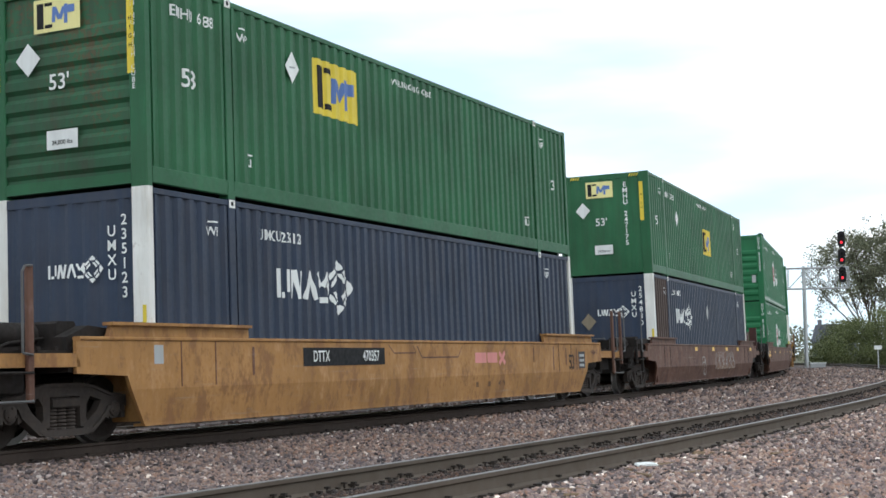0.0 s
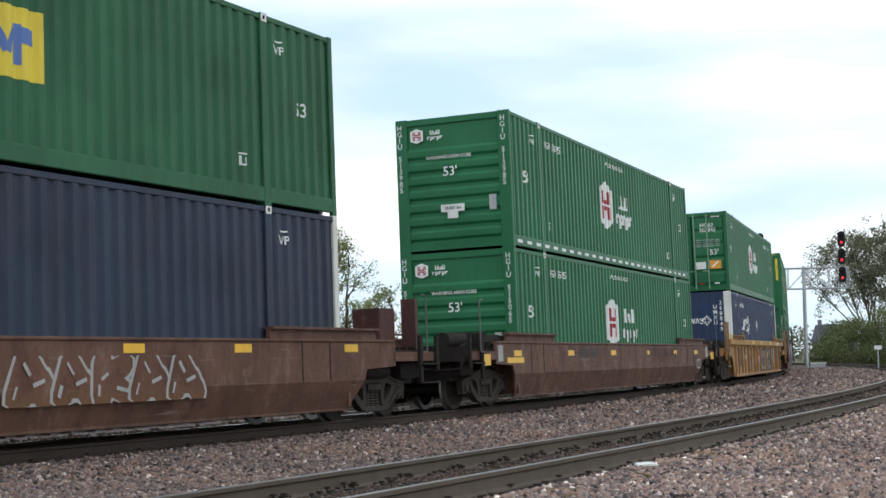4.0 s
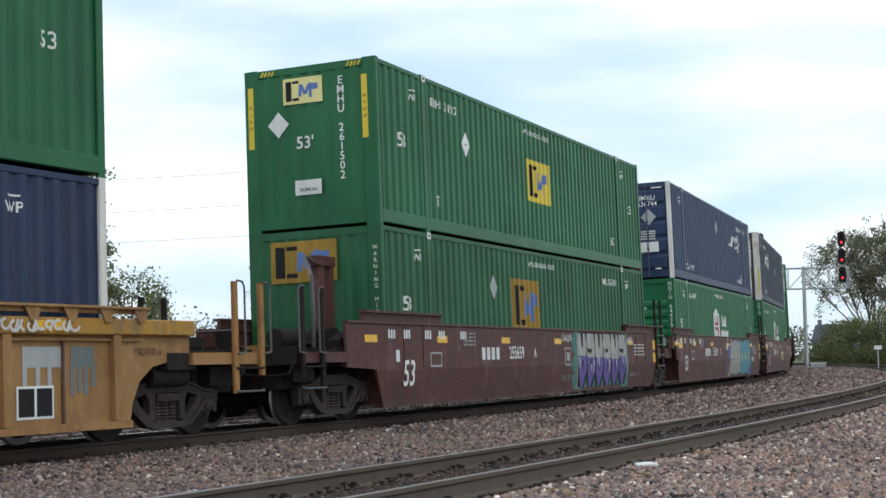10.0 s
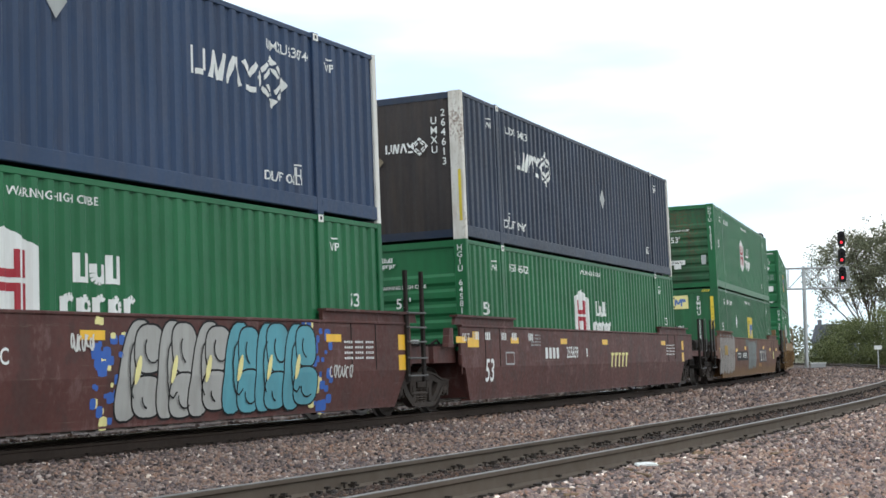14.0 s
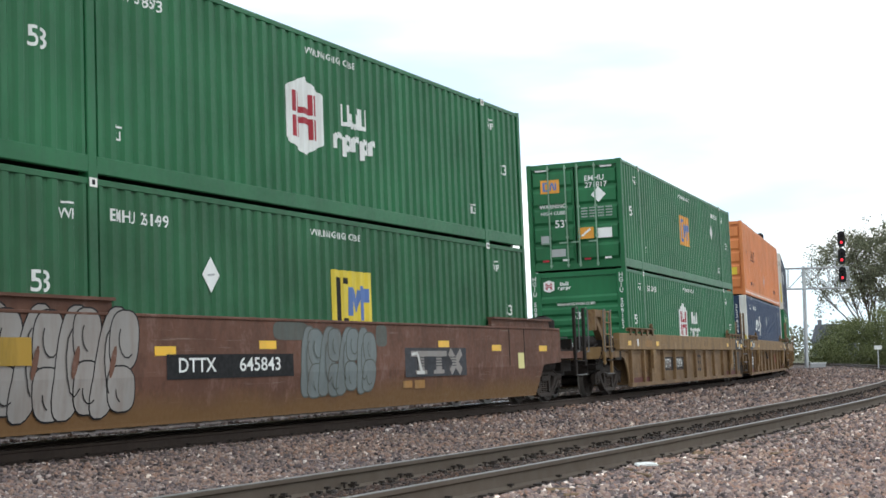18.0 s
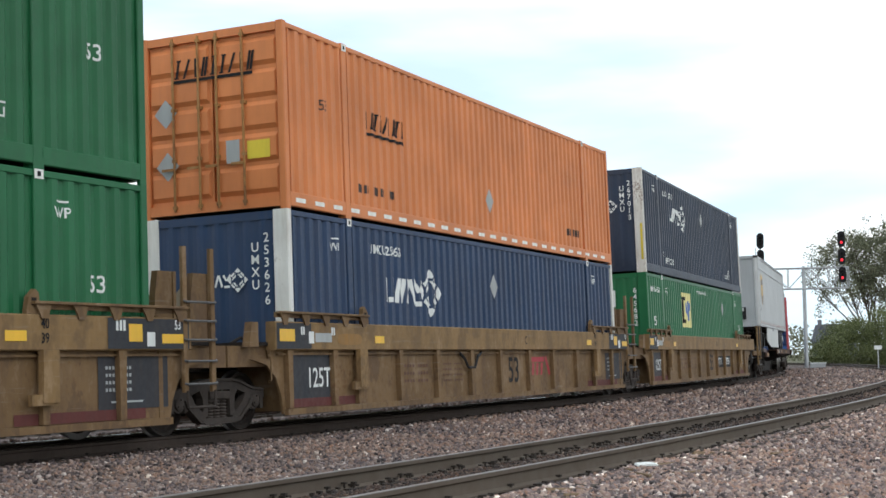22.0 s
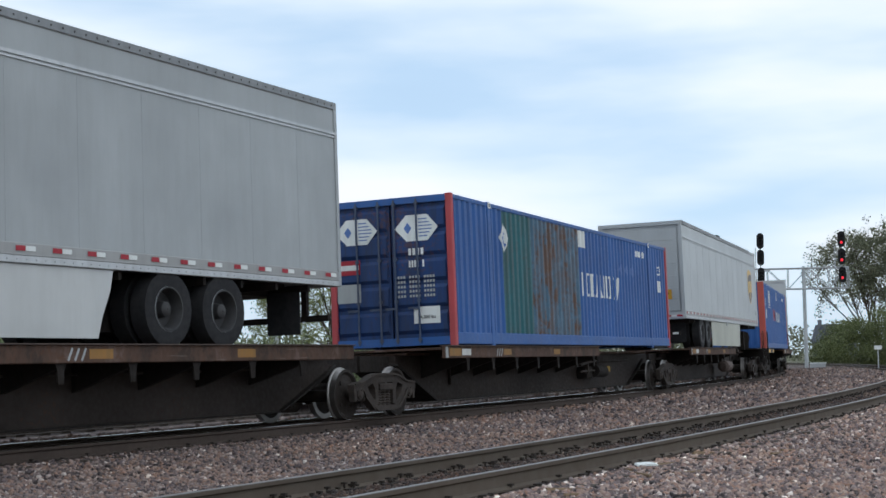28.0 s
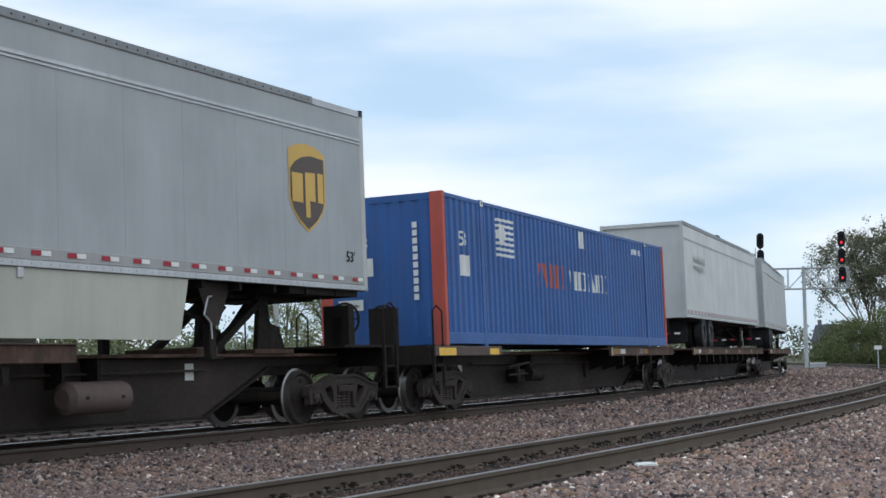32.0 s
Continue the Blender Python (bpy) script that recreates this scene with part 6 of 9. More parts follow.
def graffiti(root, x0, x1, z0, z1, fill, edge, accent, seed, plane=SILL_Y, letters=5, second=None, back=None, dots=None, fat=0.52, rim=0.05):
    """Fat outlined spray-paint shapes on a ragged ground; no words."""
    rng = random.Random(seed)
    w, h = (x1 - x0) / letters, z1 - z0
    if back:
        pts = []
        for k in range(28):
            a = 2 * math.pi * k / 28
            j = 1.0 + rng.uniform(-0.10, 0.12)
            pts.append(((x0 + x1) / 2 + (x1 - x0) * 0.58 * j * math.copysign(abs(math.cos(a)) ** 0.45, math.cos(a)), min(max((z0 + z1) / 2 + h * 0.50 * j * math.copysign(abs(math.sin(a)) ** 0.45, math.sin(a)), z0 - 0.08), z1 + 0.02)))
        sill_quads(root, "graffiti_ground", [pts], back, plane=plane, lift=0.003, label="spray-painted ground")
    outline, body, top, cut, light = [], [], [], [], []
    for i in range(letters):
        lean = rng.uniform(-0.12, 0.12)
        wide = w * fat * rng.uniform(0.8, 1.1)
        lines = [[(x0 + w * (i + u + lean * (v - 0.5)), z0 + h * v) for u, v in seg] for seg in SHAPES[(seed + i * 5 + i * i) % 6]]
        outline.append([capsule(a, b, wide + rim * 2) for a, b in lines])
        body.append([capsule(a, b, wide) for a, b in lines])
        for a, b in lines[:2]:
            m = (a[0] - wide * 0.22, a[1])
            light.append(stroke(m, (m[0] + (b[0] - a[0]) * 0.35, m[1] + (b[1] - a[1]) * 0.35), 0.03 + 0.03 * rng.random()))
        c = lines[-1]
        cut.append(stroke(((c[0][0] + c[1][0]) / 2, (c[0][1] + c[1][1]) / 2), (c[1][0] + 0.05, c[1][1] + h * 0.12), rim))
    lo, hi = z0 - 0.04, z1 + 0.04
    def trim(polys):
        return [[(u, min(max(v, lo), hi)) for u, v in p] for p in polys]
    for name, groups, mat, base in (("graffiti_outline", outline, edge, 0.0), ("graffiti_fill", body, fill, 0.0012)):
        bm = bmesh.new()
        for i, polys in enumerate(groups):
            for q, p in enumerate(trim(polys)):
                bm.faces.new([bm.verts.new((u, v, base + i * 0.0026 + q * 0.0003)) for u, v in p])
        on_side(bm, name, mat, root, 0, 0, "spray-painted shapes", plane=plane, lift=0.005)
    if second:
        bm = bmesh.new()
        for i, polys in enumerate(body):
            for q, p in enumerate(trim(polys)):
                p = clip_up(p, z0 + h * 0.52)
                if len(p) > 2:
                    bm.faces.new([bm.verts.new((u, v, 0.00135 + i * 0.0026 + q * 0.0003)) for u, v in p])
        on_side(bm, "graffiti_shade", second, root, 0, 0, "spray-painted shapes", plane=plane, lift=0.005)
    deep = 0.006 + letters * 0.0026 + 0.002
    sill_quads(root, "graffiti_line", cut, edge, plane=plane, lift=deep)
    sill_quads(root, "graffiti_accent", light, accent, plane=plane, lift=deep + 0.002)
    if dots:
        spots = []
        for _ in range(34):
            u, v, r = rng.uniform(x0 - 0.25, x1 + 0.2), rng.uniform(z0, z1), rng.uniform(0.015, 0.04)
            spots.append([(u + r * math.cos(radians(a)), v + r * math.sin(radians(a))) for a in range(0, 360, 60)])
        sill_quads(root, "graffiti_dots", spots, dots, plane=plane, lift=deep + 0.004)


SPRAY_GREY = paint("grey_spray", (0.36, 0.36, 0.34), 0.6, 0.25, bump=0)
SPRAY_WHITE = paint("white_spray", (0.60, 0.60, 0.57), 0.6, 0.25, bump=0)
SPRAY_NIGHT = paint("night_blue_spray", (0.022, 0.030, 0.045), 0.6, 0.2, bump=0)
SPRAY_MIST = paint("mist_spray", (0.16, 0.19, 0.19), 0.6, 0.3, bump=0)
SPRAY_PALE = paint("pale_grey_spray", (0.26, 0.245, 0.23), 0.6, 0.5, (0.20, 0.15, 0.12), fade=0.2, bump=0)
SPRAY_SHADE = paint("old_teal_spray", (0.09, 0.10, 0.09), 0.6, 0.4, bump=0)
SPRAY_GREEN = paint("green_teal_spray", (0.04, 0.20, 0.17), 0.6, 0.5, (0.16, 0.14, 0.06), bump=0)
SPRAY_PURPLE = paint("purple_spray", (0.125, 0.095, 0.30), 0.6, 0.2, bump=0)
SPRAY_TEAL = paint("teal_spray", (0.10, 0.32, 0.38), 0.6, 0.2, bump=0)
SPRAY_PINK = paint("pink_spray", (0.60, 0.24, 0.22), 0.6, 0.2, bump=0)
SLATE = paint("dark_slate_panel", (0.035, 0.038, 0.045), 0.6, 0.4, (0.07, 0.05, 0.04), bump=0)
WEATHERED_YELLOW = paint("weathered_yellow_placard", (0.48, 0.27, 0.03), 0.6, 0.5, (0.34, 0.22, 0.07), bump=0)
WORN_ORANGE = paint("worn_orange_patch", (0.30, 0.155, 0.045), 0.6, 0.8, (0.2, 0.13, 0.06), bump=0)
BEAM_BROWN = paint("grimy_brown_beam_paint", (0.030, 0.022, 0.018), 0.75, 0.35, (0.022, 0.016, 0.013), rust=0.25, fade=0.3, streak=False)
TANK_BROWN = paint("dusty_tank_paint", (0.105, 0.078, 0.068), 0.7, 0.4, (0.05, 0.036, 0.03), rust=0.2)
RED_OXIDE = paint("red_oxide_paint", (0.115, 0.034, 0.030), 0.65, 0.4, (0.06, 0.035, 0.03), bump=0)
SCRIPT_RED = paint("red_script_marking", (0.50, 0.10, 0.04), 0.5, 0.2, bump=0)
SPRAY_DUSK = paint("dusk_blue_spray", (0.030, 0.070, 0.150), 0.6, 0.4, bump=0)
SPRAY_BLUE = paint("blue_spray", (0.04, 0.12, 0.42), 0.6, 0.2, bump=0)


def end_plates(c, rear=True):
    """Pale and yellow plates at both ends of a brown car."""
    for k in (-1, 1):
        if k > 0 and not rear:
            continue
        sill_quads(c, "white_plate", [quad(-0.14, 0.14, -0.16, 0.16)], SPRAY_GREY, k * 9.42, 0.98)
        sill_quads(c, "yellow_plate", [quad(-0.26, 0.26, -0.11, 0.11)], REFLECTOR, k * 10.25, 0.86, -1.402)
        if k < 0:
            sill_quads(c, "yellow_strip", [quad(-0.5, 0.5, -0.055, 0.055)], REFLECTOR, k * 8.55, 0.84)


def scrawl(root, x, z, w, h, mat, seed, plane=SILL_Y, thick=0.028, n=6):
    """A quick handwritten squiggle of loops; no letters."""
    rng = random.Random(seed)
    polys = []
    for i in range(n):
        u = x - w / 2 + w * (i + 0.5) / n
        polys += arc(u, z + rng.uniform(-0.1, 0.1) * h, w / n * rng.uniform(0.35, 0.6), h * rng.uniform(0.3, 0.5), rng.uniform(0, 180), rng.uniform(220, 420), thick, 7)
        if i % 2:
            polys.append(stroke((u, z - h * 0.5), (u + w / n * 0.4, z + h * 0.5), thick))
    sill_quads(root, "scrawl", polys, mat, plane=plane, lift=0.006, label="sprayed squiggle")


def blob(cx, cz, rx, rz, p=0.7, n=18, tilt=0.0):
    out = []
    for k in range(n):
        a = 2 * math.pi * k / n
        ca, sa = math.cos(a), math.sin(a)
        v = rz * math.copysign(abs(sa) ** p, sa)
        out.append((cx + rx * math.copysign(abs(ca) ** p, ca) + tilt * v, cz + v))
    return out


def tiers(root, name, polys, mat, lift, plane, step=0.0006, label=""):
    bm = flat_mesh(polys, step)
    return on_side(bm, name, mat, root, 0, 0, label, plane=plane, lift=lift)


def blade_piece(root, x0, x1, z0, z1, low, high, edge, accent, ground, seed, plane=SILL_Y, letters=5):
    """Tall packed blade shapes: wide on top, pointed below, two-toned, with white slivers."""
    rng = random.Random(seed)
    w, h = (x1 - x0) / letters, z1 - z0
    g = []
    for k in range(9):
        for side in (-1, 1):
            zc = z0 + h * (k + 0.5) / 9
            xe = x0 if side < 0 else x1
            reach = rng.uniform(0.14, 0.34) * (1.5 if side < 0 else 0.8)
            g.append([(xe - side * 0.35, zc - h * 0.085), (xe + side * reach * 0.8, zc - h * 0.075), (xe + side * reach, zc), (xe + side * reach * 0.85, zc + h * 0.08), (xe - side * 0.35, zc + h * 0.085)])
    tiers(root, "graffiti_ground", g, ground, 0.003, plane, 0.0001, "spray-painted ground")
    tiers(root, "graffiti_shadow", [quad(x0 - 0.04, x1 + 0.04, z0 + 0.03, z1)], edge, 0.005, plane)
    wedges, lows, highs, slivers, cuts = [], [], [], [], []
    for i in range(letters):
        a = x0 + w * i + 0.03
        b = x0 + w * (i + 1) - 0.03
        lean = rng.uniform(-0.04, 0.05)
        tip = a + (b - a) * rng.uniform(0.3, 0.6)
        mid = z0 + h * rng.uniform(0.50, 0.60)
        sh = z0 + h * rng.uniform(0.22, 0.32)
        lows.append([(a, mid), (a + 0.01 + lean, sh), (tip - 0.07, z0 + 0.02), (tip + 0.05, z0 + 0.03), (b - 0.02 + lean, sh + 0.05), (b, mid)])
        highs.append([(a, mid), (b, mid), (b + 0.02, z0 + h * 0.80), (b - 0.05, z1 - 0.02), (a + 0.02, z1 - 0.02), (a - 0.02, z0 + h * 0.84)])
        wedges.append([(b - 0.10, z0 + 0.02), (b + 0.12, z0 + 0.02), (b + 0.02, z0 + h * 0.18)])
        m = (a + b) / 2
        gap = (b - a) * 0.16
        cuts.append([(m - gap, z1 - 0.02), (m + gap, z1 - 0.02), (m + gap * 0.5, z0 + h * 0.74), (m - gap * 0.4, z0 + h * 0.72)] if i % 2 == 0 else [(a + 0.02, z0 + h * 0.66), (m, z0 + h * 0.62), (m + gap, z0 + h * 0.70), (a + 0.02, z0 + h * 0.72)])
        cuts.append([(m - gap * 0.6, z0 + h * 0.50), (m + gap * 0.6, z0 + h * 0.53), (m + gap * 0.2, z0 + h * 0.28), (m - gap * 0.2, z0 + h * 0.34)])
        for q in range(3):
            u, v = rng.uniform(a + 0.05, b - 0.05), z0 + h * rng.uniform(0.25, 0.85)
            l = h * rng.uniform(0.07, 0.16)
            slivers.append([(u - 0.035, v + l), (u + 0.03, v + l * 0.8), (u + 0.035, v - l), (u, v - l * 0.7)])
    tiers(root, "graffiti_wedge", wedges, ground, 0.007, plane)
    tiers(root, "graffiti_fill", lows, low, 0.011, plane, label="spray-painted blade shapes")
    tiers(root, "graffiti_shade", highs, high, 0.011, plane, label="spray-painted blade shapes")
    tiers(root, "graffiti_cut", cuts, edge, 0.015, plane)
    tiers(root, "graffiti_accent", slivers, accent, 0.021, plane, 0.0002)
    tiers(root, "graffiti_rim", [stroke((x0 - 0.05, z0 + 0.02), (x0 - 0.05, z1), 0.035), stroke((x1 + 0.05, z0 + 0.25), (x1 + 0.03, z1), 0.03)], accent, 0.021, plane)


def bubble_piece(root, x0, x1, z0, z1, fill, edge, accent, seed, plane=SILL_Y, letters=5, second=None, specks=None, rim=0.022, holes=True):
    """Soft swollen shapes that lap over one another, thinly outlined."""
    rng = random.Random(seed)
    w, h = (x1 - x0) / letters, z1 - z0
    if specks:
        for mat, count, wide in specks:
            ps = []
            for _ in range(count):
                side = rng.choice((-1, 1))
                u = (x0 if side < 0 else x1) + side * rng.uniform(-0.3, wide)
                v = rng.uniform(z0, z1)
                r = rng.uniform(0.03, 0.10)
                ps.append(blob(u, v, r, r * rng.uniform(0.7, 1.3), 0.5, 8))
            tiers(root, "graffiti_specks", ps, mat, 0.003, plane, 0.00004, "sprayed specks")
    shapes = []
    for i in range(letters):
        u = x0 + w * (i + 0.5)
        tilt = rng.uniform(-0.10, 0.14)
        shapes.append((u - w * 0.20, z0 + h * 0.50, w * rng.uniform(0.34, 0.40), h * 0.49, 0.16 + tilt))
        shapes.append((u + w * 0.22, z0 + h * rng.uniform(0.68, 0.74), w * rng.uniform(0.34, 0.42), h * rng.uniform(0.23, 0.28), tilt))
        shapes.append((u + w * rng.uniform(0.10, 0.24), z0 + h * rng.uniform(0.22, 0.28), w * rng.uniform(0.36, 0.46), h * rng.uniform(0.20, 0.24), -tilt))
    lay_o, lay_f, lay_s = bmesh.new(), bmesh.new(), bmesh.new()
    for n, (u, v, rx, rz, tilt) in enumerate(shapes):
        for bm, grow, up in ((lay_o, rim, 0.0), (lay_f if (not second or u < (x0 + x1) / 2 - 0.1) else lay_s, 0.0, 0.0006)):
            bm.faces.new([bm.verts.new((p, q, n * 0.0012 + up)) for p, q in blob(u, v, rx + grow, rz + grow, 0.72, 22, tilt)])
    deep = 0.006 + len(shapes) * 0.0012
    on_side(lay_o, "graffiti_outline", edge, root, 0, 0, plane=plane, lift=0.005)
    on_side(lay_f, "graffiti_fill", fill, root, 0, 0, "spray-painted swollen shapes", plane=plane, lift=0.005)
    if second:
        on_side(lay_s, "graffiti_shade", second, root, 0, 0, "spray-painted swollen shapes", plane=plane, lift=0.005)
    else:
        lay_s.free()
    lines, eyes = [], []
    for i, (u, v, rx, rz, tilt) in enumerate(shapes):
        lines += arc(u + rx * 0.15, v, rx * 0.55, rz * 0.6, 100 + 40 * (i % 3), 250 + 60 * (i % 2), rim * 0.9, 6)
        if i % 3 == 0 and holes:
            eyes.append(blob(u + rx * 0.2, v, rx * 0.20, rz * 0.30, 1.0, 10, 0.3))
    tiers(root, "graffiti_line", lines, edge, deep + 0.002, plane, 0.00002)
    if eyes:
        tiers(root, "graffiti_eyes", eyes, accent, deep + 0.005, plane, 0.0001)


def shard_piece(root, x0, x1, z0, z1, ground, accent, seed, plane, letters=5):
    """A dark two-tone block of tall sprayed forms with thin white contours and a few white wedges; no letters."""
    rng = random.Random(seed)
    w, h = (x1 - x0) / letters, z1 - z0
    tiers(root, "graffiti_ground", [quad(x0, x1, z0, z1)], ground, 0.004, plane, label="dark sprayed block")
    forms, lines, wedges = [], [], []
    for i in range(letters):
        a, b = x0 + w * i, x0 + w * (i + 1)
        m = a + w * rng.uniform(0.35, 0.65)
        k = w * rng.uniform(-0.18, 0.18)
        top, low = z1 - h * rng.uniform(0.02, 0.12), z0 + h * rng.uniform(0.04, 0.12)
        form = [(a + w * 0.10, low), (m + k * 0.3, low + h * 0.10), (b - w * 0.08, low), (b - w * 0.16 + k, z0 + h * 0.55), (b - w * 0.05, top), (m + k, top - h * 0.16), (a + w * 0.04, top), (a + w * 0.16 + k, z0 + h * 0.5)]
        forms.append([(min(max(u, x0), x1), v) for u, v in form])
        lines += [stroke(p, q, 0.022) for p, q in zip(forms[-1][2:6], forms[-1][3:7])]
        wedges.append([(m - w * 0.10, top - h * 0.20), (m + w * 0.12, top - h * 0.05), (m + w * 0.04, z0 + h * 0.48)])
        wedges.append([(b - w * 0.30, z0 + h * 0.06), (b - w * 0.14, z0 + h * 0.10), (b - w * 0.22, z0 + h * 0.44)])
        if i % 2 == 0:
            lines += [stroke((a + w * 0.2, z0 + h * 0.45), (m, z0 + h * 0.38), 0.02), stroke((m, z0 + h * 0.38), (m + w * 0.05, low), 0.02)]
    tiers(root, "graffiti_forms", forms, SLATE, 0.0055, plane, 0.0003, "charcoal sprayed forms")
    tiers(root, "graffiti_contour", lines, accent, 0.0085, plane, 0.00005, "thin white contours")
    tiers(root, "graffiti_wedges", wedges, accent, 0.0095, plane, 0.0002, "white wedge shapes")


def fold(root, crease, lean=0.07):
    """Bends sprayed artwork round the crease of a car's side."""
    for ob in root.children:
        if not ob.name.startswith(("graffiti", "scrawl")):
            continue
        bm = bmesh.new()
        bm.from_mesh(ob.data)
        bmesh.ops.bisect_plane(bm, geom=bm.verts[:] + bm.edges[:] + bm.faces[:], plane_co=(0, 0, crease), plane_no=(0, 0, 1))
        for v in bm.verts:
            if v.co.z < crease:
                v.co.y += lean * (crease - v.co.z) / (crease - 0.12)
        bm.to_mesh(ob.data)
        bm.free()


def make_well_cars():
    c = well_car("weathered orange smooth-sided well car carrying two containers", CAR_ORANGE, 14.41, "smooth", 1.17, ladder_mat=CAR_BROWN, wheel=False)
    sill_quads(c, "number_panel", [quad(-1.35, 1.35, -0.14, 0.14)], MARK_BLACK, -3.05, 0.95)
    sill_text(c, "470357", 0.24, -2.2, 0.95).data.transform(Matrix.Translation((0, -0.004, 0)))
    sill_text(c, "DTTX", 0.24, -3.85, 0.95).data.transform(Matrix.Translation((0, -0.004, 0)))
    sill_quads(c, "faded_emblem", [quad(0, 0.55, 0.0, 0.20), quad(0.6, 1.1, 0.0, 0.20), stroke((1.2, -0.02), (1.5, 0.2), 0.09), stroke((1.2, 0.2), (1.5, -0.02), 0.09)], SPRAY_PINK, 2.1, 0.80, label="faded pink emblem blocks")
    sill_quads(c, "emblem_ghost", [quad(0.05, 0.17, -0.22, 0.0), quad(0.65, 0.77, -0.22, 0.0), stroke((1.2, -0.2), (1.35, 0.0), 0.08), stroke((1.5, -0.2), (1.35, 0.0), 0.08)], CAR_RUST, 2.1, 0.56, plane=-1.375)
    sill_text(c, "53", 0.46, 7.55, 0.76, MARK_BLACK)
    sill_quads(c, "data_plate", [quad(-0.22, 0.22, -0.19, 0.19)], SLATE, 8.25, 0.82)
    for r in range(3):
        sill_quads(c, "data_line", [quad(-0.17, 0.15, -0.03, 0.03)], MARK_GREY, 8.25, 0.70 + r * 0.11, lift=0.008)
    sill_quads(c, "white_plate", [quad(-0.1, 0.1, -0.12, 0.12)], MARK_GREY, -8.05, 1.0)
    sill_quads(c, "repair_seam", [stroke((-0.95, 1.14), (-0.75, 1.0), 0.02), stroke((-0.75, 1.0), (0.1, 1.0), 0.02), stroke((0.1, 1.0), (0.0, 1.12), 0.02), stroke((0.15, 1.12), (0.35, 0.92), 0.025), stroke((0.35, 0.92), (1.9, 0.92), 0.025), stroke((1.9, 0.92), (2.1, 1.12), 0.02)], CAR_BROWN, -0.6, 0, label="welded repair seams")
    sill_quads(c, "rust_run", [quad(x - 0.03, x + 0.03, z, z + l) for x, z, l in ((6.4, 0.62, 0.5), (7.9, 0.6, 0.5), (8.1, 0.58, 0.3), (5.2, 0.8, 0.3), (-5.8, 0.7, 0.4), (7.2, 0.7, 0.4))], CAR_RUST, 0, 0, label="rust runs")
    scrawl(c, 9.1, 1.0, 0.45, 0.1, CAR_MAROON, 9, thick=0.02)

    c = well_car("rust brown smooth-sided well car with two containers", CAR_BROWN, 38.06, "smooth", 1.17, post_top=1.30, wheel=False)
    reflectors(c, (-2.8, 0.2, 2.8, 5.2, 8.2), 1.08)
    sill_quads(c, "chalk_tag", [stroke((math.cos(a) * 0.3, math.sin(a) * 0.3), (math.cos(a + 0.6) * 0.3, math.sin(a + 0.6) * 0.3), 0.03) for a in np.arange(0, 6.2, 0.5)] + [stroke((-0.2, 0.1), (0.2, 0.12), 0.03), stroke((-0.1, -0.25), (0.15, 0.2), 0.03)], SPRAY_GREY, -1.6, 0.55)
    graffiti(c, 0.6, 4.2, 0.45, 0.95, CAR_RUST, SPRAY_GREY, SPRAY_GREY, 8)

    c = well_car("weathered brown smooth-sided well car with two green containers", CAR_BROWN, 61.72, "smooth", 1.17, post_top=1.32, wheel=False)
    end_plates(c)
    reflectors(c, (-8.4, -4.8, -1.3, 2.2, 5.2, 7.9), 0.98, 0.46)
    sill_quads(c, "number_ghost", bars_text(8, 1.6, 0.20), SLATE, -3.4, 0.98)
    scrawl(c, 3.6, 0.98, 3.2, 0.24, SLATE, 18, thick=0.035, n=9)
    sill_quads(c, "data_plate", [quad(-0.25, 0.25, -0.14, 0.14)], MARK_GREY, 8.2, 0.62)
    sill_quads(c, "data_marks", [quad(-0.2, -0.02, -0.1, 0.1), quad(0.03, 0.2, -0.1, 0.1)], CAR_BROWN, 8.2, 0.62, lift=0.008)
    graffiti(c, 2.3, 4.9, 0.75, 1.12, CAR_RUST, CAR_MAROON, CAR_BROWN, 11)

    c = well_car("orange ribbed well car covered in graffiti, with yellow ladders", CAR_ORANGE_PLATE, 85.45, "ribbed", 1.44, chord=0.20, chord_mat=CAR_YELLOW, ribs=(-8.1, -6.2, -4.2, -2.08, 0.0, 2.21, 4.19, 6.24, 8.1), ladder_mat=CAR_ORANGE, wheel=False)
    shard_piece(c, 0.34, 2.14, 0.20, 1.14, SPRAY_NIGHT, SPRAY_WHITE, 5, -1.333, 3)
    shard_piece(c, 2.28, 4.12, 0.20, 1.14, SPRAY_NIGHT, SPRAY_WHITE, 8, -1.333, 3)
    shard_piece(c, 4.27, 4.66, 0.20, 0.92, SPRAY_NIGHT, SPRAY_WHITE, 9, -1.333, 1)
    tiers(c, "graffiti_haze", [blob(bx, bz, 0.12, 0.07, 0.8, 9) for bx, bz in ((0.55, 0.30), (0.8, 0.27), (2.5, 0.34), (2.75, 0.29), (3.2, 0.36), (3.35, 0.28), (3.95, 0.33), (4.45, 0.34))], SPRAY_DUSK, 0.0072, -1.333, 0.0002, "blue sprayed haze")
    for sx in (-7.1, -5.15, -3.1, -1.05, 5.3, 7.2):
        part("stiffener", Build().box(sx - 0.018, sx + 0.018, -1.362, -1.332, 0.20, 1.17), CAR_BROWN, c)
    for fx, d in ((0.0, -1), (4.70, 1)):
        outer = [(0.0, 0.40), (0.22, 0.48), (0.30, 0.40), (0.42, 0.58), (0.85, 0.72), (0.50, 0.80), (0.36, 0.98), (0.24, 0.86), (0.0, 1.04)]
        inner = [(0.0, 0.50), (0.20, 0.56), (0.28, 0.52), (0.38, 0.66), (0.56, 0.72), (0.36, 0.76), (0.28, 0.86), (0.16, 0.78), (0.0, 0.92)]
        sill_quads(c, "flame", [[(fx + d * u, v) for u, v in outer]], MARK_RED, plane=-1.334, lift=0.004, label="red sprayed flame")
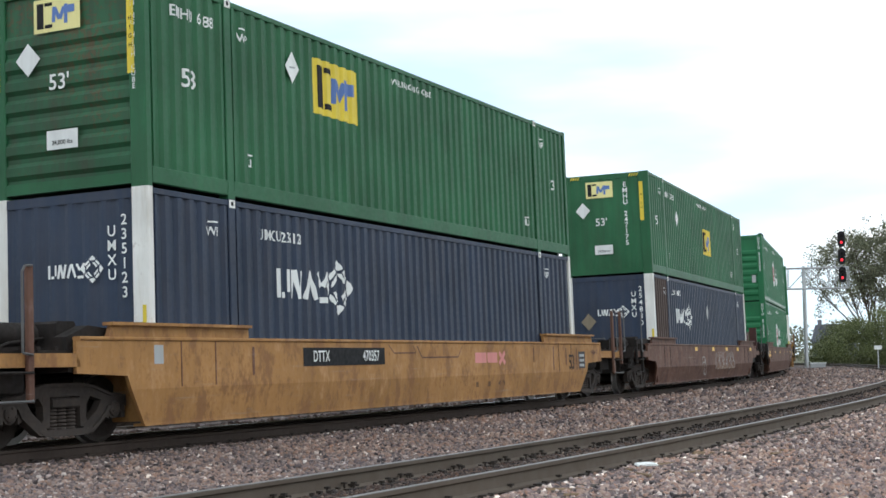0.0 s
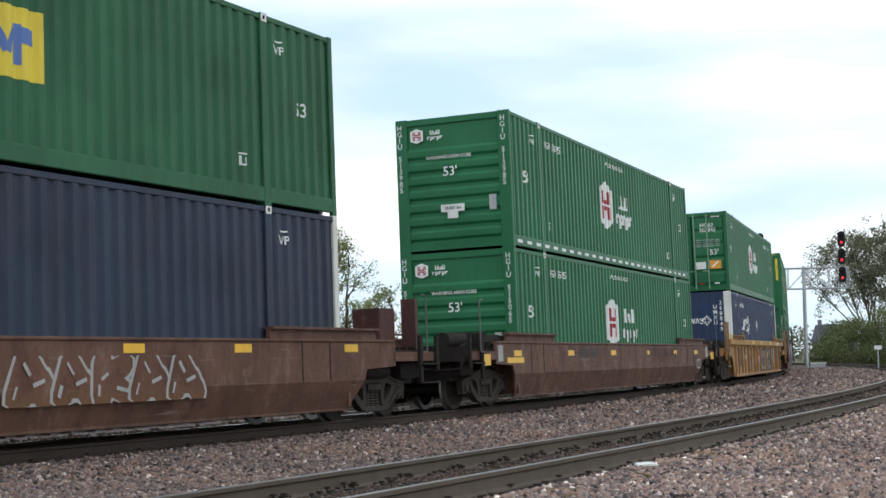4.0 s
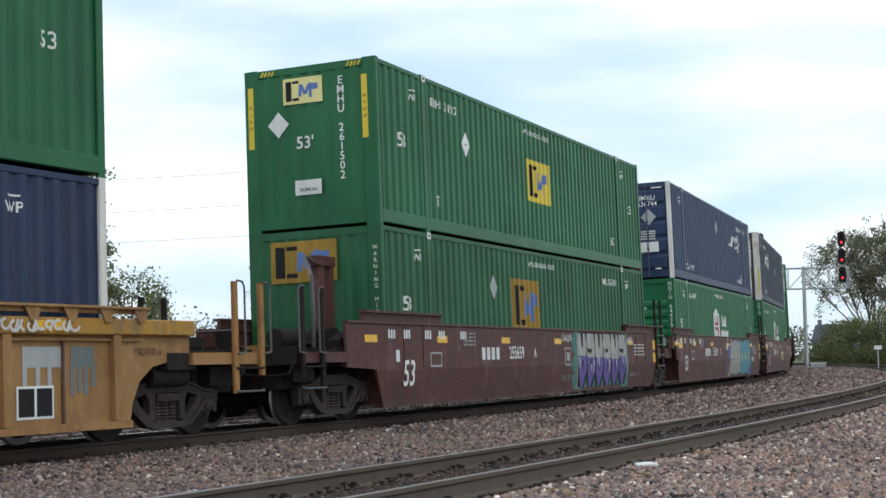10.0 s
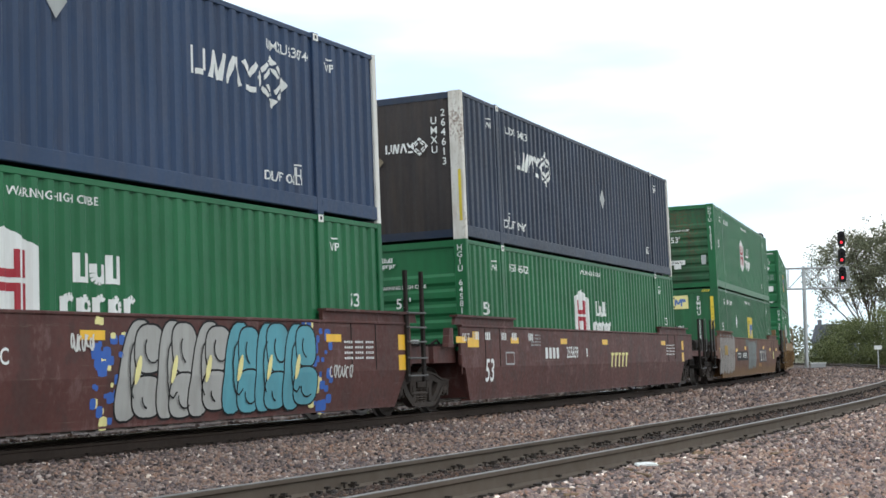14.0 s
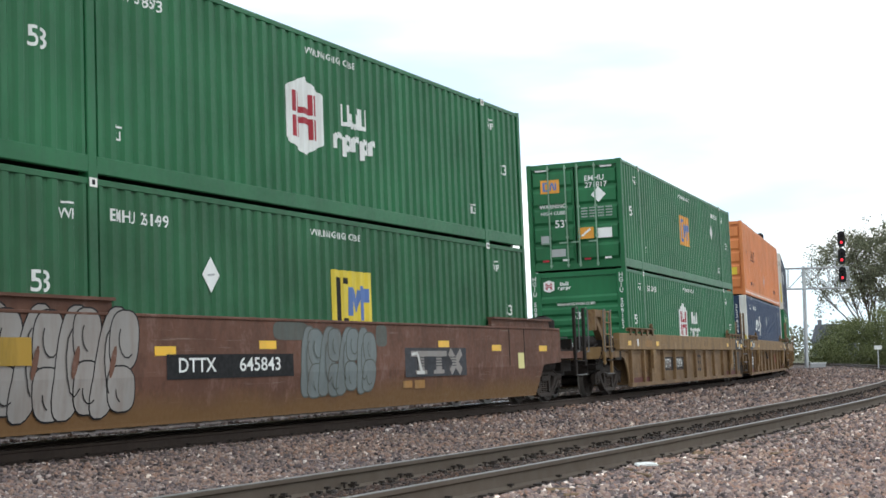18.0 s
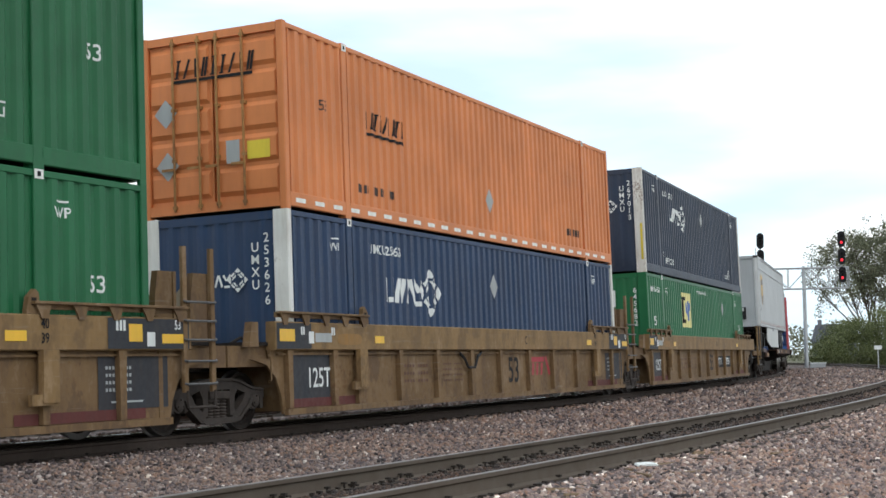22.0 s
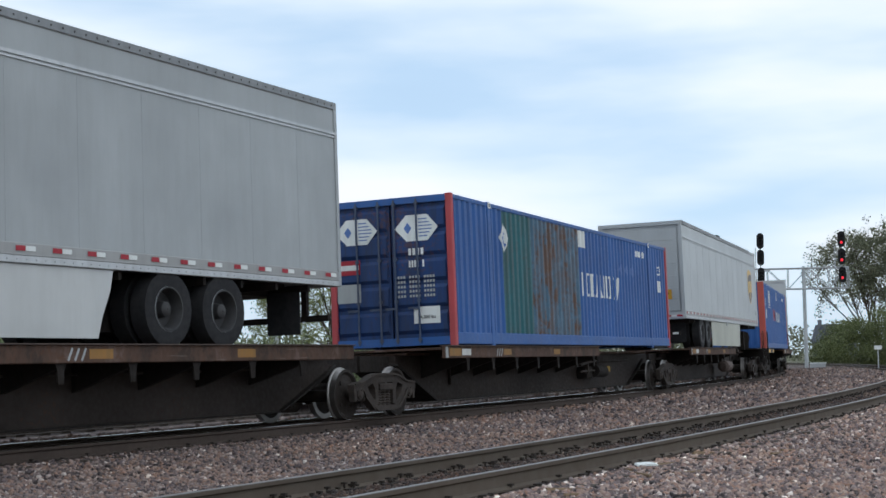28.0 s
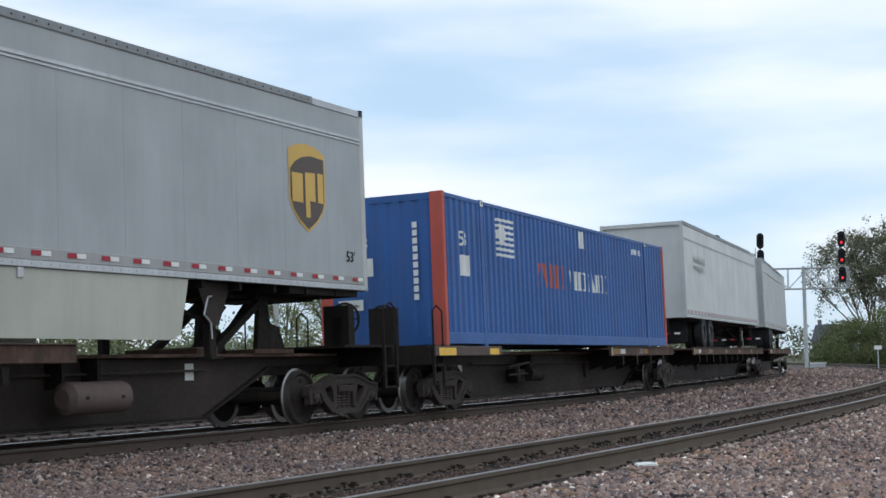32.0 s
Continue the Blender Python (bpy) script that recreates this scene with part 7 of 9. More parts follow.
        sill_quads(c, "flame_core", [[(fx + d * u * 0.94, v) for u, v in inner]], SPRAY_WHITE, plane=-1.334, lift=0.008, label="white flame core")
        sill_quads(c, "flame_tongue", [[(fx + d * 0.05, 0.60), (fx + d * 0.30, 0.70), (fx + d * 0.05, 0.78)]], MARK_RED, plane=-1.334, lift=0.012)
    for q, (hx, hw) in enumerate(((5.0, 0.5), (6.9, 0.7), (7.55, 0.4), (5.75, 0.3))):
        # silver paint that ran down
        drips = [quad(hx - hw / 2, hx + hw / 2, 0.86, 1.10)] + [capsule((hx + hw * (u - 0.5), 0.9), (hx + hw * (u - 0.5), 0.45 + 0.3 * ((q * 3 + u * 7) % 1)), 0.07) for u in (0.05, 0.35, 0.62, 0.95)]
        sill_quads(c, "paint_drips", drips, MARK_GREY if q % 2 else SPRAY_MIST, plane=-1.333, lift=0.004, label="old silver paint runs")
    sill_quads(c, "stencil_box", [quad(-0.30, 0.30, -0.19, 0.19)], MARK_WHITE, 6.75, 0.46, -1.334)
    sill_quads(c, "stencil_field", [quad(-0.27, -0.02, -0.16, 0.16), quad(0.02, 0.27, -0.16, 0.16)], MARK_BLACK, 6.75, 0.46, -1.334, 0.009)
    scrawl(c, 6.6, 1.34, 1.5, 0.13, SPRAY_WHITE, 3, -1.432, 0.035, 11)
    scrawl(c, 5.2, 0.7, 0.8, 0.4, SPRAY_MIST, 4, -1.334, 0.03, 4)
    scrawl(c, 8.75, 1.04, 0.5, 0.08, CAR_BROWN, 6, -1.334, 0.014, 8)
    sill_text(c, "53", 0.30, 5.3, 0.75, MARK_BLACK, -1.333)
    reflectors(c, (-2.9, 0.0, 3.75, 6.9), 1.34, 0.5, -1.435)
    sill_quads(c, "red_panel", [quad(-7.1, -6.3, 0.45, 1.10)], CAR_RUST, 0, 0, -1.333, label="older red paint patch")
    sill_text(c, "681116", 0.25, -4.78, 0.78, MARK_WHITE, -1.334)
    sill_text(c, "DTTX", 0.25, -5.72, 0.78, MARK_WHITE, -1.334)
    sill_quads(c, "chalk_tag", [capsule((-0.2, 0.25), (0.0, 0.3), 0.03), capsule((0.0, 0.3), (0.05, 0.05), 0.03), capsule((0.2, 0.28), (0.2, 0.02), 0.03), capsule((-0.1, -0.05), (0.15, -0.1), 0.03), capsule((0.15, -0.1), (-0.1, -0.25), 0.03), capsule((-0.1, -0.25), (0.2, -0.32), 0.03), capsule((0.35, 0.0), (0.3, -0.3), 0.03)], SPRAY_WHITE, -3.2, 0.72, -1.333)

    names = ((108.75, "cj", (SPRAY_PURPLE, MARK_BLACK, SPRAY_WHITE), 21, (1.85, 5.75), "A", 6), (128.65, "jj", (SPRAY_TEAL, MARK_BLACK, SPRAY_WHITE), 22, (1.05, 5.55), "C", 6), (148.28, "jc", None, 23, None, "B", 0))
    for front, ends, tags, seed, span, letter, n in names:
        c = well_car("maroon articulated well car unit with stencilled data" + (" and spray-painted end" if tags else ""), CAR_MAROON, front, "smooth", 1.47, ends, brake=ends[0] == "c")
        sill_text(c, "53", 0.62, -7.36, 0.63).data.transform(Matrix(((1, 0, 0.22, -0.14), (0, 1, 0, 0), (0, 0, 1, 0), (0, 0, 0, 1))))
        sill_text(c, "255659", 0.36, -2.1, 0.98)
        sill_quads(c, "reporting_mark", bars_text(4, 1.0, 0.24), MARK_WHITE, -3.5, 0.98)
        for z in (1.18, 0.84):
            sill_quads(c, "yellow_plate", [quad(-0.12, 0.12, -0.13, 0.13)], REFLECTOR, 8.45, z)
        sill_text(c, letter, 0.27, -1.0, 0.98)
        if ends[0] == "j":
            sill_text(c, "125 T", 0.20, -8.55, 1.28)
            sill_quads(c, "yellow_corner", [quad(-0.16, 0.16, -0.30, 0.0), quad(-0.42, -0.16, -0.30, -0.12)], REFLECTOR, -8.05, 1.40)
        reflectors(c, (-8.8, -5.9, -2.7, 0.5, 6.2), 1.24, 0.46)
        for x, s in ((-8.0, 0.18), (-7.4, 0.16), (-6.5, 0.16), (-5.9, 0.16), (-4.9, 0.2)):
            sill_quads(c, "stencil_marks", bars_text(3, 0.3, 0.15), MARK_WHITE, x, 1.32)
        for r in range(4):
            sill_quads(c, "stencil_line", bars_text(12, 0.6, 0.035), MARK_GREY, -4.6, 1.36 - r * 0.07)
            sill_quads(c, "stencil_line", bars_text(14, 0.95, 0.035), MARK_WHITE, 7.0, 1.18 - r * 0.085)
        sill_quads(c, "data_plate", [quad(-0.25, 0.25, -0.13, 0.13)], MARK_GREY, -6.2, 0.88)
        sill_quads(c, "data_plate_face", [quad(-0.22, 0.22, -0.10, 0.10)], CAR_MAROON, -6.2, 0.88, lift=0.008)
        if front == 108.75:
            sill_quads(c, "white_plate", [quad(-0.07, 0.07, -0.1, 0.1)], MARK_WHITE, -7.8, 0.95)
        if tags:
            if letter == "A":
                blade_piece(c, span[0], span[1], 0.16, 1.45, SPRAY_PURPLE, SPRAY_GREY, MARK_BLACK, SPRAY_WHITE, SPRAY_GREEN, 21, letters=6)
                scrawl(c, span[0] - 0.75, 1.33, 0.6, 0.16, SPRAY_WHITE, 11)
                scrawl(c, span[0] - 0.72, 0.42, 0.8, 0.14, SPRAY_MIST, 12)
                scrawl(c, span[1] + 0.35, 1.30, 0.4, 0.16, SPRAY_WHITE, 13)
                scrawl(c, span[1] + 0.7, 0.42, 0.9, 0.08, SPRAY_MIST, 14)
                sill_quads(c, "framed_plate", [quad(-0.2, 0.2, -0.2, 0.2)], MARK_GREY, span[0] - 0.7, 0.9)
                sill_quads(c, "framed_field", [quad(-0.17, 0.17, -0.17, 0.17)], CAR_MAROON, span[0] - 0.7, 0.9, lift=0.008)
                sill_quads(c, "framed_core", [quad(-0.09, 0.09, -0.09, 0.09)], MARK_GREY, span[0] - 0.7, 0.9, lift=0.011)
            else:
                bubble_piece(c, span[0], span[1], 0.16, 1.45, SPRAY_GREY, MARK_BLACK, PALE_YELLOW, 22, letters=6, second=SPRAY_TEAL, specks=((SPRAY_BLUE, 70, 0.55), (PALE_YELLOW, 24, 0.5)), rim=0.028)
                scrawl(c, span[0] - 0.75, 1.15, 0.4, 0.2, SPRAY_WHITE, 15)
                scrawl(c, span[1] + 0.85, 0.72, 0.7, 0.2, SPRAY_WHITE, 16)
            fold(c, 0.715)
        else:
            sill_quads(c, "faded_emblem", [stroke((i * 0.32, -0.17), (i * 0.32 + 0.12, 0.17), 0.1) for i in range(5)] + [stroke((i * 0.32, 0.15), (i * 0.32 + 0.25, 0.15), 0.06) for i in range(5)], PALE_YELLOW, 1.0, 0.8, label="faded slanted emblem shapes")

    c = well_car("rust orange-brown smooth-sided well car with grey graffiti", CAR_RUST, 171.75, "smooth", 1.47)
    bubble_piece(c, -9.0, -5.5, 0.22, 1.60, SPRAY_PALE, MARK_BLACK, CAR_RUST, 31, letters=5, rim=0.02)
    bubble_piece(c, -1.38, 0.92, 0.34, 1.42, SPRAY_MIST, SPRAY_SHADE, SPRAY_GREY, 32, letters=4, rim=0.022, holes=False)
    sill_quads(c, "yellow_patch", [quad(-0.35, 0.35, -0.16, 0.16)], OCHRE, -7.75, 1.04, lift=0.034)
    sill_quads(c, "teal_patch", [blob(0, 0, 0.5, 0.14, 0.5), blob(2.9, -0.05, 0.2, 0.18, 0.5)], SPRAY_SHADE, -1.7, 1.34, label="old teal overspray")
    sill_quads(c, "number_panel", [quad(-1.58, 1.58, -0.165, 0.165)], MARK_BLACK, -3.23, 0.835)
    sill_text(c, "645843", 0.27, -2.56, 0.845, condense=1.38).data.transform(Matrix.Translation((0, -0.004, 0)))
    sill_text(c, "DTTX", 0.27, -4.13, 0.845, condense=1.22).data.transform(Matrix.Translation((0, -0.004, 0)))
    sill_quads(c, "emblem_panel", [quad(-1.28, 1.28, -0.255, 0.255)], SLATE, 3.33, 0.835)
    slabs = []
    for u in (-0.66, 0.06):
        slabs += [quad(u - 0.40, u + 0.34, 0.10, 0.20), quad(u - 0.12, u + 0.12, -0.14, 0.10), quad(u - 0.22, u + 0.22, -0.21, -0.14)]
    slabs += [stroke((0.52, 0.19), (1.02, -0.19), 0.17), stroke((1.04, 0.19), (0.56, -0.19), 0.15)]
    sill_quads(c, "emblem_shape", slabs, SPRAY_PALE, 3.33, 0.835, lift=0.010, label="worn pale slab emblem")
    sill_quads(c, "emblem_lines", [quad(-0.80, 0.80, -0.075 + q * 0.05, -0.058 + q * 0.05) for q in range(4)], SLATE, 3.33, 0.835, lift=0.0165)
    sill_quads(c, "emblem_glint", [stroke((-1.05, 0.14), (-0.80, 0.16), 0.05), stroke((-0.80, 0.14), (-0.74, -0.02), 0.07), quad(-0.86, -0.56, -0.21, -0.15), stroke((-0.74, -0.02), (-0.66, -0.18), 0.08)], SPRAY_WHITE, 3.33, 0.835, lift=0.0185)
    sill_quads(c, "yellow_wash", [quad(2.0, 2.35, 0.40, 0.57), quad(2.45, 2.85, 0.38, 0.56)], WORN_ORANGE, 0, 0, plane=-1.372, label="old yellow paint under the emblem")
    sill_quads(c, "pale_plate", [quad(-0.16, 0.16, -0.16, 0.16)], PALE_YELLOW, 7.35, 0.83)
    for rx, rz in ((-8.9, 1.06), (-4.83, 1.045), (-2.35, 1.13), (3.64, 1.16), (6.08, 1.09), (8.6, 1.08)):
        reflectors(c, (rx,), rz, 0.46)

    fold(c, 0.715)
    part("equipment_drum", Build().tube((10.15, -0.75, 1.06), (10.15, -0.75, 1.72), 0.33, 16).tube((10.15, -0.75, 1.72), (10.15, -0.75, 1.80), 0.33, 16, 0.2), CAR_GRIME, c, "grimy round equipment drum", smooth=True)

    tan = ((195.50, "cj", "A", "729934"), (214.98, "jj", "C", None), (234.5, "jc", "B", "729934"))
    for front, ends, letter, number in tan:
        ribs = (-8.3, -6.9, -6.1, -4.54, -3.0, -1.43, 0.05, 1.67, 3.16, 4.74, 6.05, 7.4)
        c = well_car("tan yellow ribbed articulated well car unit, dirty and stencilled", CAR_TAN_PLATE, front, "ribbed", 1.47, ends, ribs=ribs, chord=0.42, ladder_mat=CAR_TAN, chord_mat=CAR_TAN)
        if ends[0] == "c":
            # tall bracket behind the ladder at the leading end
            st = Build().box(-9.40, -9.22, -1.00, -0.82, 1.06, 2.05).box(-10.30, -9.22, -1.02, -0.80, 1.88, 2.06).prism([(-10.28, 1.88), (-10.02, 1.88), (-9.30, 1.30), (-9.46, 1.20)], -0.99, -0.83).box(-10.30, -10.14, -1.00, -0.82, 1.55, 1.88)
            part("brake_bracket", st, CAR_TAN_PLATE, c, "tall tan steel bracket")
            for z in (1.12, 1.42, 1.70, 1.96):
                pipe_part("ladder_rung", [(-11.16, -1.46, z), (-10.50, -1.46, z)], 0.017, CAR_TAN, c)
        for x in (-6.1, 6.05):
            part("lift_bracket", Build().box(x - 0.13, x + 0.13, -1.50, -1.42, 0.45, 1.06).box(x - 0.3, x + 0.12, -1.48, -1.42, 0.42, 0.55), CAR_TAN, c)
        sill_text(c, "53", 0.72, 0.88, 0.62, MARK_BLACK, -1.333, 0.88)
        sill_text(c, letter, 0.24, 1.4, 1.24, MARK_BLACK, -1.433)
        if ends[0] == "j":
            sill_quads(c, "end_panel", [quad(-8.36, -6.98, 0.30, 0.985)], SLATE, 0, 0, -1.334)
            sill_quads(c, "chord_panel", [quad(-8.72, -7.70, 1.07, 1.45)], SLATE, 0, 0, -1.432)
            sill_quads(c, "yellow_reflector", [quad(-0.22, 0.22, -0.09, 0.09)], REFLECTOR, -8.42, 1.27, -1.434)
            sill_quads(c, "white_plate", [quad(-0.26, 0.26, -0.07, 0.07)], MARK_GREY, -7.32, 1.24, -1.433)
            for q in range(2):
                sill_quads(c, "stencil_marks", bars_text(2, 0.13, 0.12), MARK_WHITE, -7.95 + q * 0.95, 1.34, -1.434)
        if ends[1] == "j":
            for tx in (8.42, 9.18):
                tw = part("lock_tower", Build().prism([(tx, 1.17), (tx + 0.44, 1.17), (tx + 0.42, 2.12), (tx + 0.10, 2.12), (tx + 0.04, 1.80)], -1.08, -0.98), CAR_TAN_PLATE, c, "upright tan lock tower")
                part("tower_flange", Build().box(tx + 0.40, tx + 0.46, -1.10, -0.80, 1.17, 2.12), CAR_TAN_PLATE, tw)
            sill_quads(c, "end_panel", [quad(7.02, 8.36, 0.33, 0.985)], SLATE, 0, 0, -1.334)
            sill_quads(c, "chord_panel", [quad(7.10, 8.70, 1.07, 1.45)], SLATE, 0, 0, -1.432)
            for q, (px, pw) in enumerate(((7.62, 0.13), (8.36, 0.22))):
                sill_quads(c, "yellow_reflector", [quad(-pw, pw, -0.11 if q == 0 else -0.06, 0.11 if q == 0 else 0.06)], REFLECTOR, px, 1.27 if q == 0 else 1.20, -1.434)
            sill_quads(c, "white_plate", [quad(-0.08, 0.08, -0.09, 0.09)], MARK_WHITE, 7.92, 1.19, -1.434)
            sill_text(c, "53", 0.17, 8.46, 1.37, None, -1.434)
            sill_quads(c, "stencil_marks", bars_text(3, 0.20, 0.13), MARK_WHITE, 7.35, 1.36, -1.434)
            sill_quads(c, "stencil_rule", [quad(-0.35, 0.25, -0.012, 0.012)], MARK_GREY, 7.6, 0.42, -1.340)
            sill_text(c, "40", 0.17, 6.02, 1.36, MARK_BLACK, -1.433)
            sill_text(c, "39", 0.17, 6.02, 1.19, MARK_BLACK, -1.433)
        for r in range(3):
            sill_quads(c, "stencil_line", bars_text(9, 1.0, 0.05), CAR_BROWN, -3.8, 0.78 - r * 0.13, -1.333)
        sill_quads(c, "red_panel", [quad(-8.2, -5.9, 0.20, 0.33)], RED_OXIDE, 0, 0, -1.338)
        sill_quads(c, "red_panel", [quad(5.6, 7.9, 0.20, 0.33)], RED_OXIDE, 0, 0, -1.338)
        sill_quads(c, "orange_patch", [blob(-6.45, 1.22, 0.40, 0.09, 0.5)], WORN_ORANGE, 0, 0, -1.431, label="patch of older orange paint")
        if ends == "jj":
            pipe_part("air_hose", [(-1.95, -1.37, 1.0), (-1.75, -1.39, 0.88), (-1.62, -1.40, 0.72), (-1.30, -1.40, 0.72), (-1.12, -1.39, 0.92), (-0.9, -1.37, 1.0)], 0.028, RUBBER, c, "hanging black air hose")
        if ends[0] == "j":
            sill_text(c, "125T", 0.42, -7.34, 0.62, None, -1.340, 0.84)
            sill_quads(c, "yellow_plate", [quad(-0.07, 0.07, -0.10, 0.10)], PALE_YELLOW, -8.22, 0.72, -1.340)
        for r in range(4):
            sill_quads(c, "stencil_line", bars_text(8, 0.5, 0.04), MARK_GREY, 7.4, 0.84 - r * 0.09, -1.340)
            sill_quads(c, "stencil_line", bars_text(9, 0.9, 0.03), CAR_BROWN, -2.2, 0.8 - r * 0.1, -1.333)
        if number:
            xx = -2.98 if front < 200 else 3.12
            sill_quads(c, "number_panel", [quad(-1.48, 1.40, -0.19, 0.19)], MARK_BLACK, xx, 0.66, -1.334)
            sill_text(c, number, 0.34, xx + 0.77, 0.66, MARK_WHITE, -1.340)
            sill_text(c, "DTTX", 0.34, xx - 0.77, 0.66, MARK_WHITE, -1.340)
        else:
            sill_quads(c, "emblem_shape", [quad(1.85, 2.70, 0.80, 0.90)] + [[(u, 0.52), (u + 0.11, 0.52), (u + 0.17, 0.78), (u + 0.06, 0.78)] for u in (1.92, 2.18, 2.44)] + [stroke((2.78, 0.9), (3.02, 0.52), 0.11)], MARK_RED, 0, 0, -1.333, label="faded red block emblem")
        reflectors(c, (-5.4, 5.55) if ends[0] == "j" else (-8.6, -5.4, 5.55), 1.22, 0.34, -1.433)
        sill_quads(c, "white_plate", [quad(-0.08, 0.08, -0.09, 0.09)], MARK_WHITE, -7.7, 1.24, -1.433)


make_well_cars()


# ================= spine cars, trailers and the blue boxes =================
def spine_car(label, centre, half_f, half_r, trucks, deck, belly, tank=None, plate=None):
    """A low centre beam with narrow decks at the wheels and shared trucks; belly: where its deep part begins and ends."""
    root = thing("spine_car", label, "railcar", "cars of the train")
    CARS.append((root, centre))
    b0, b1 = belly
    beam = Build().prism([(-half_f + 1.3, 0.98), (half_r - 1.3, 0.98), (half_r - 1.3, 0.86), (b1 + 1.72, 0.84), (b1, 0.13), (b0, 0.13), (b0 - 1.72, 0.84), (-half_f + 1.3, 0.86)], -0.42, 0.42)
    part("centre_beam", beam, BEAM_BROWN, root, "deep dark brown fish-bellied centre beam")
    part("bottom_flange", Build().box(b0 + 0.02, b1 - 0.02, -0.50, 0.50, 0.105, 0.128), CAR_GRIME, root)
    for x, k in ((b0, -1), (b1, 1)):
        part("slope_flange", Build().prism([(x, 0.105), (x, 0.128), (x + k * 1.72, 0.838), (x + k * 1.78, 0.80)], -0.50, 0.50), CAR_GRIME, root)
    part("top_flange", Build().box(-half_f + 1.4, half_r - 1.4, -0.62, 0.62, 0.985, 1.03), DECK_RUST, root, "rusty top flange")
    part("beam_end", Build().box(-half_f + 0.1, half_r - 0.1, -0.30, 0.30, 0.70, 0.985), CAR_GRIME, root)
    for x in trucks:
        truck(root, x, centre)
    d0, d1 = deck
    part("deck", Build().box(d0, d1, -1.36, 1.36, 1.06, 1.10), DECK_RUST, root, "rusty steel deck")
    for y in (-1.40, 1.40):
        part("deck_edge", Build().box(d0, d1, y - 0.03, y + 0.03, 0.90, 1.12, 0.012), DECK_RUST, root, "worn rust brown edge beam")
    x = d0 + 1.2
    while x < d1 - 0.3:
        br = Build().add([(x - 0.04, -1.36, 0.84), (x + 0.04, -1.36, 0.84), (x + 0.04, -0.42, 0.55), (x - 0.04, -0.42, 0.55), (x - 0.04, -1.36, 1.06), (x + 0.04, -1.36, 1.06), (x + 0.04, -0.42, 1.06), (x - 0.04, -0.42, 1.06)],
                         [(0, 1, 2, 3), (7, 6, 5, 4), (0, 4, 5, 1), (2, 6, 7, 3), (1, 5, 6, 2), (0, 3, 7, 4)])
        bracket = part("deck_bracket", br, CAR_GRIME, root)
        part("bracket_flange", Build().prism([(x - 0.10, 0.898), (x + 0.10, 0.898), (x + 0.06, 0.82), (x + 0.05, 0.66), (x - 0.05, 0.66), (x - 0.06, 0.82)], -1.385, -1.362), CAR_GRIME, bracket)
        x += 1.33
    gx = (d0 + d1) / 2 - 1.9
    part("wide_gusset", Build().prism([(gx - 0.42, 0.898), (gx + 0.42, 0.898), (gx + 0.16, 0.40), (gx - 0.38, 0.40)], -0.48, -0.425), BEAM_BROWN, root)
    sill_quads(root, "white_end_stripe", [quad(-0.06, 0.06, -0.10, 0.10)], MARK_GREY, d0 + 0.08, 1.01, -1.43)
    sill_quads(root, "yellow_strip", [quad(-0.28, 0.28, -0.07, 0.07)], WORN_ORANGE, d0 + 0.48, 1.01, -1.43)
    sill_quads(root, "white_plate", [quad(-0.22, 0.22, -0.06, 0.06)], SPRAY_WHITE, d0 + 1.02, 1.01, -1.43)
    for q in range(3):
        sill_quads(root, "slanted_mark", [stroke((d0 + 2.6 + q * 0.12, 0.93), (d0 + 2.68 + q * 0.12, 1.08), 0.035)], MARK_GREY, 0, 0, -1.43)
    for xx in np.arange(d0 + 3.2, d1 - 0.4, 3.1):
        sill_quads(root, "yellow_reflector", [quad(-0.22, 0.22, -0.06, 0.06)], WORN_ORANGE, float(xx), 1.01, -1.43)
    part("edge_flange", Build().box(d0, d1, -1.47, -1.33, 1.121, 1.135), TANK_BROWN, root, "pale worn top edge")
    if tank:
        tx = tank
        t = part("air_reservoir", Build().tube((tx, -0.88, 0.48), (tx + 1.06, -0.88, 0.48), 0.205, 20).tube((tx - 0.06, -0.88, 0.48), (tx, -0.88, 0.48), 0.12, 14, 0.205).tube((tx + 1.06, -0.88, 0.48), (tx + 1.12, -0.88, 0.48), 0.205, 14, 0.12), TANK_BROWN, root, "dusty brown air reservoir", smooth=True)
        for q in (0.18, 0.86):
            part("tank_strap", Build().box(tx + q - 0.03, tx + q + 0.03, -1.09, -0.67, 0.46, 0.50).box(tx + q - 0.03, tx + q + 0.03, -0.70, -0.42, 0.60, 0.98), CAR_GRIME, t)
    if plate:
        sill_quads(root, "pale_plate", [quad(-0.105, 0.105, -0.12, 0.12)], SPRAY_WHITE, plate[0], plate[1], -0.424)
    pipe_part("train_line", [(b0, -0.50, 0.80), (b0 + 1.5, -0.50, 0.78), (b1 - 1.5, -0.50, 0.78), (b1, -0.50, 0.80)], 0.022, TRUCK_STEEL, root)
    return root


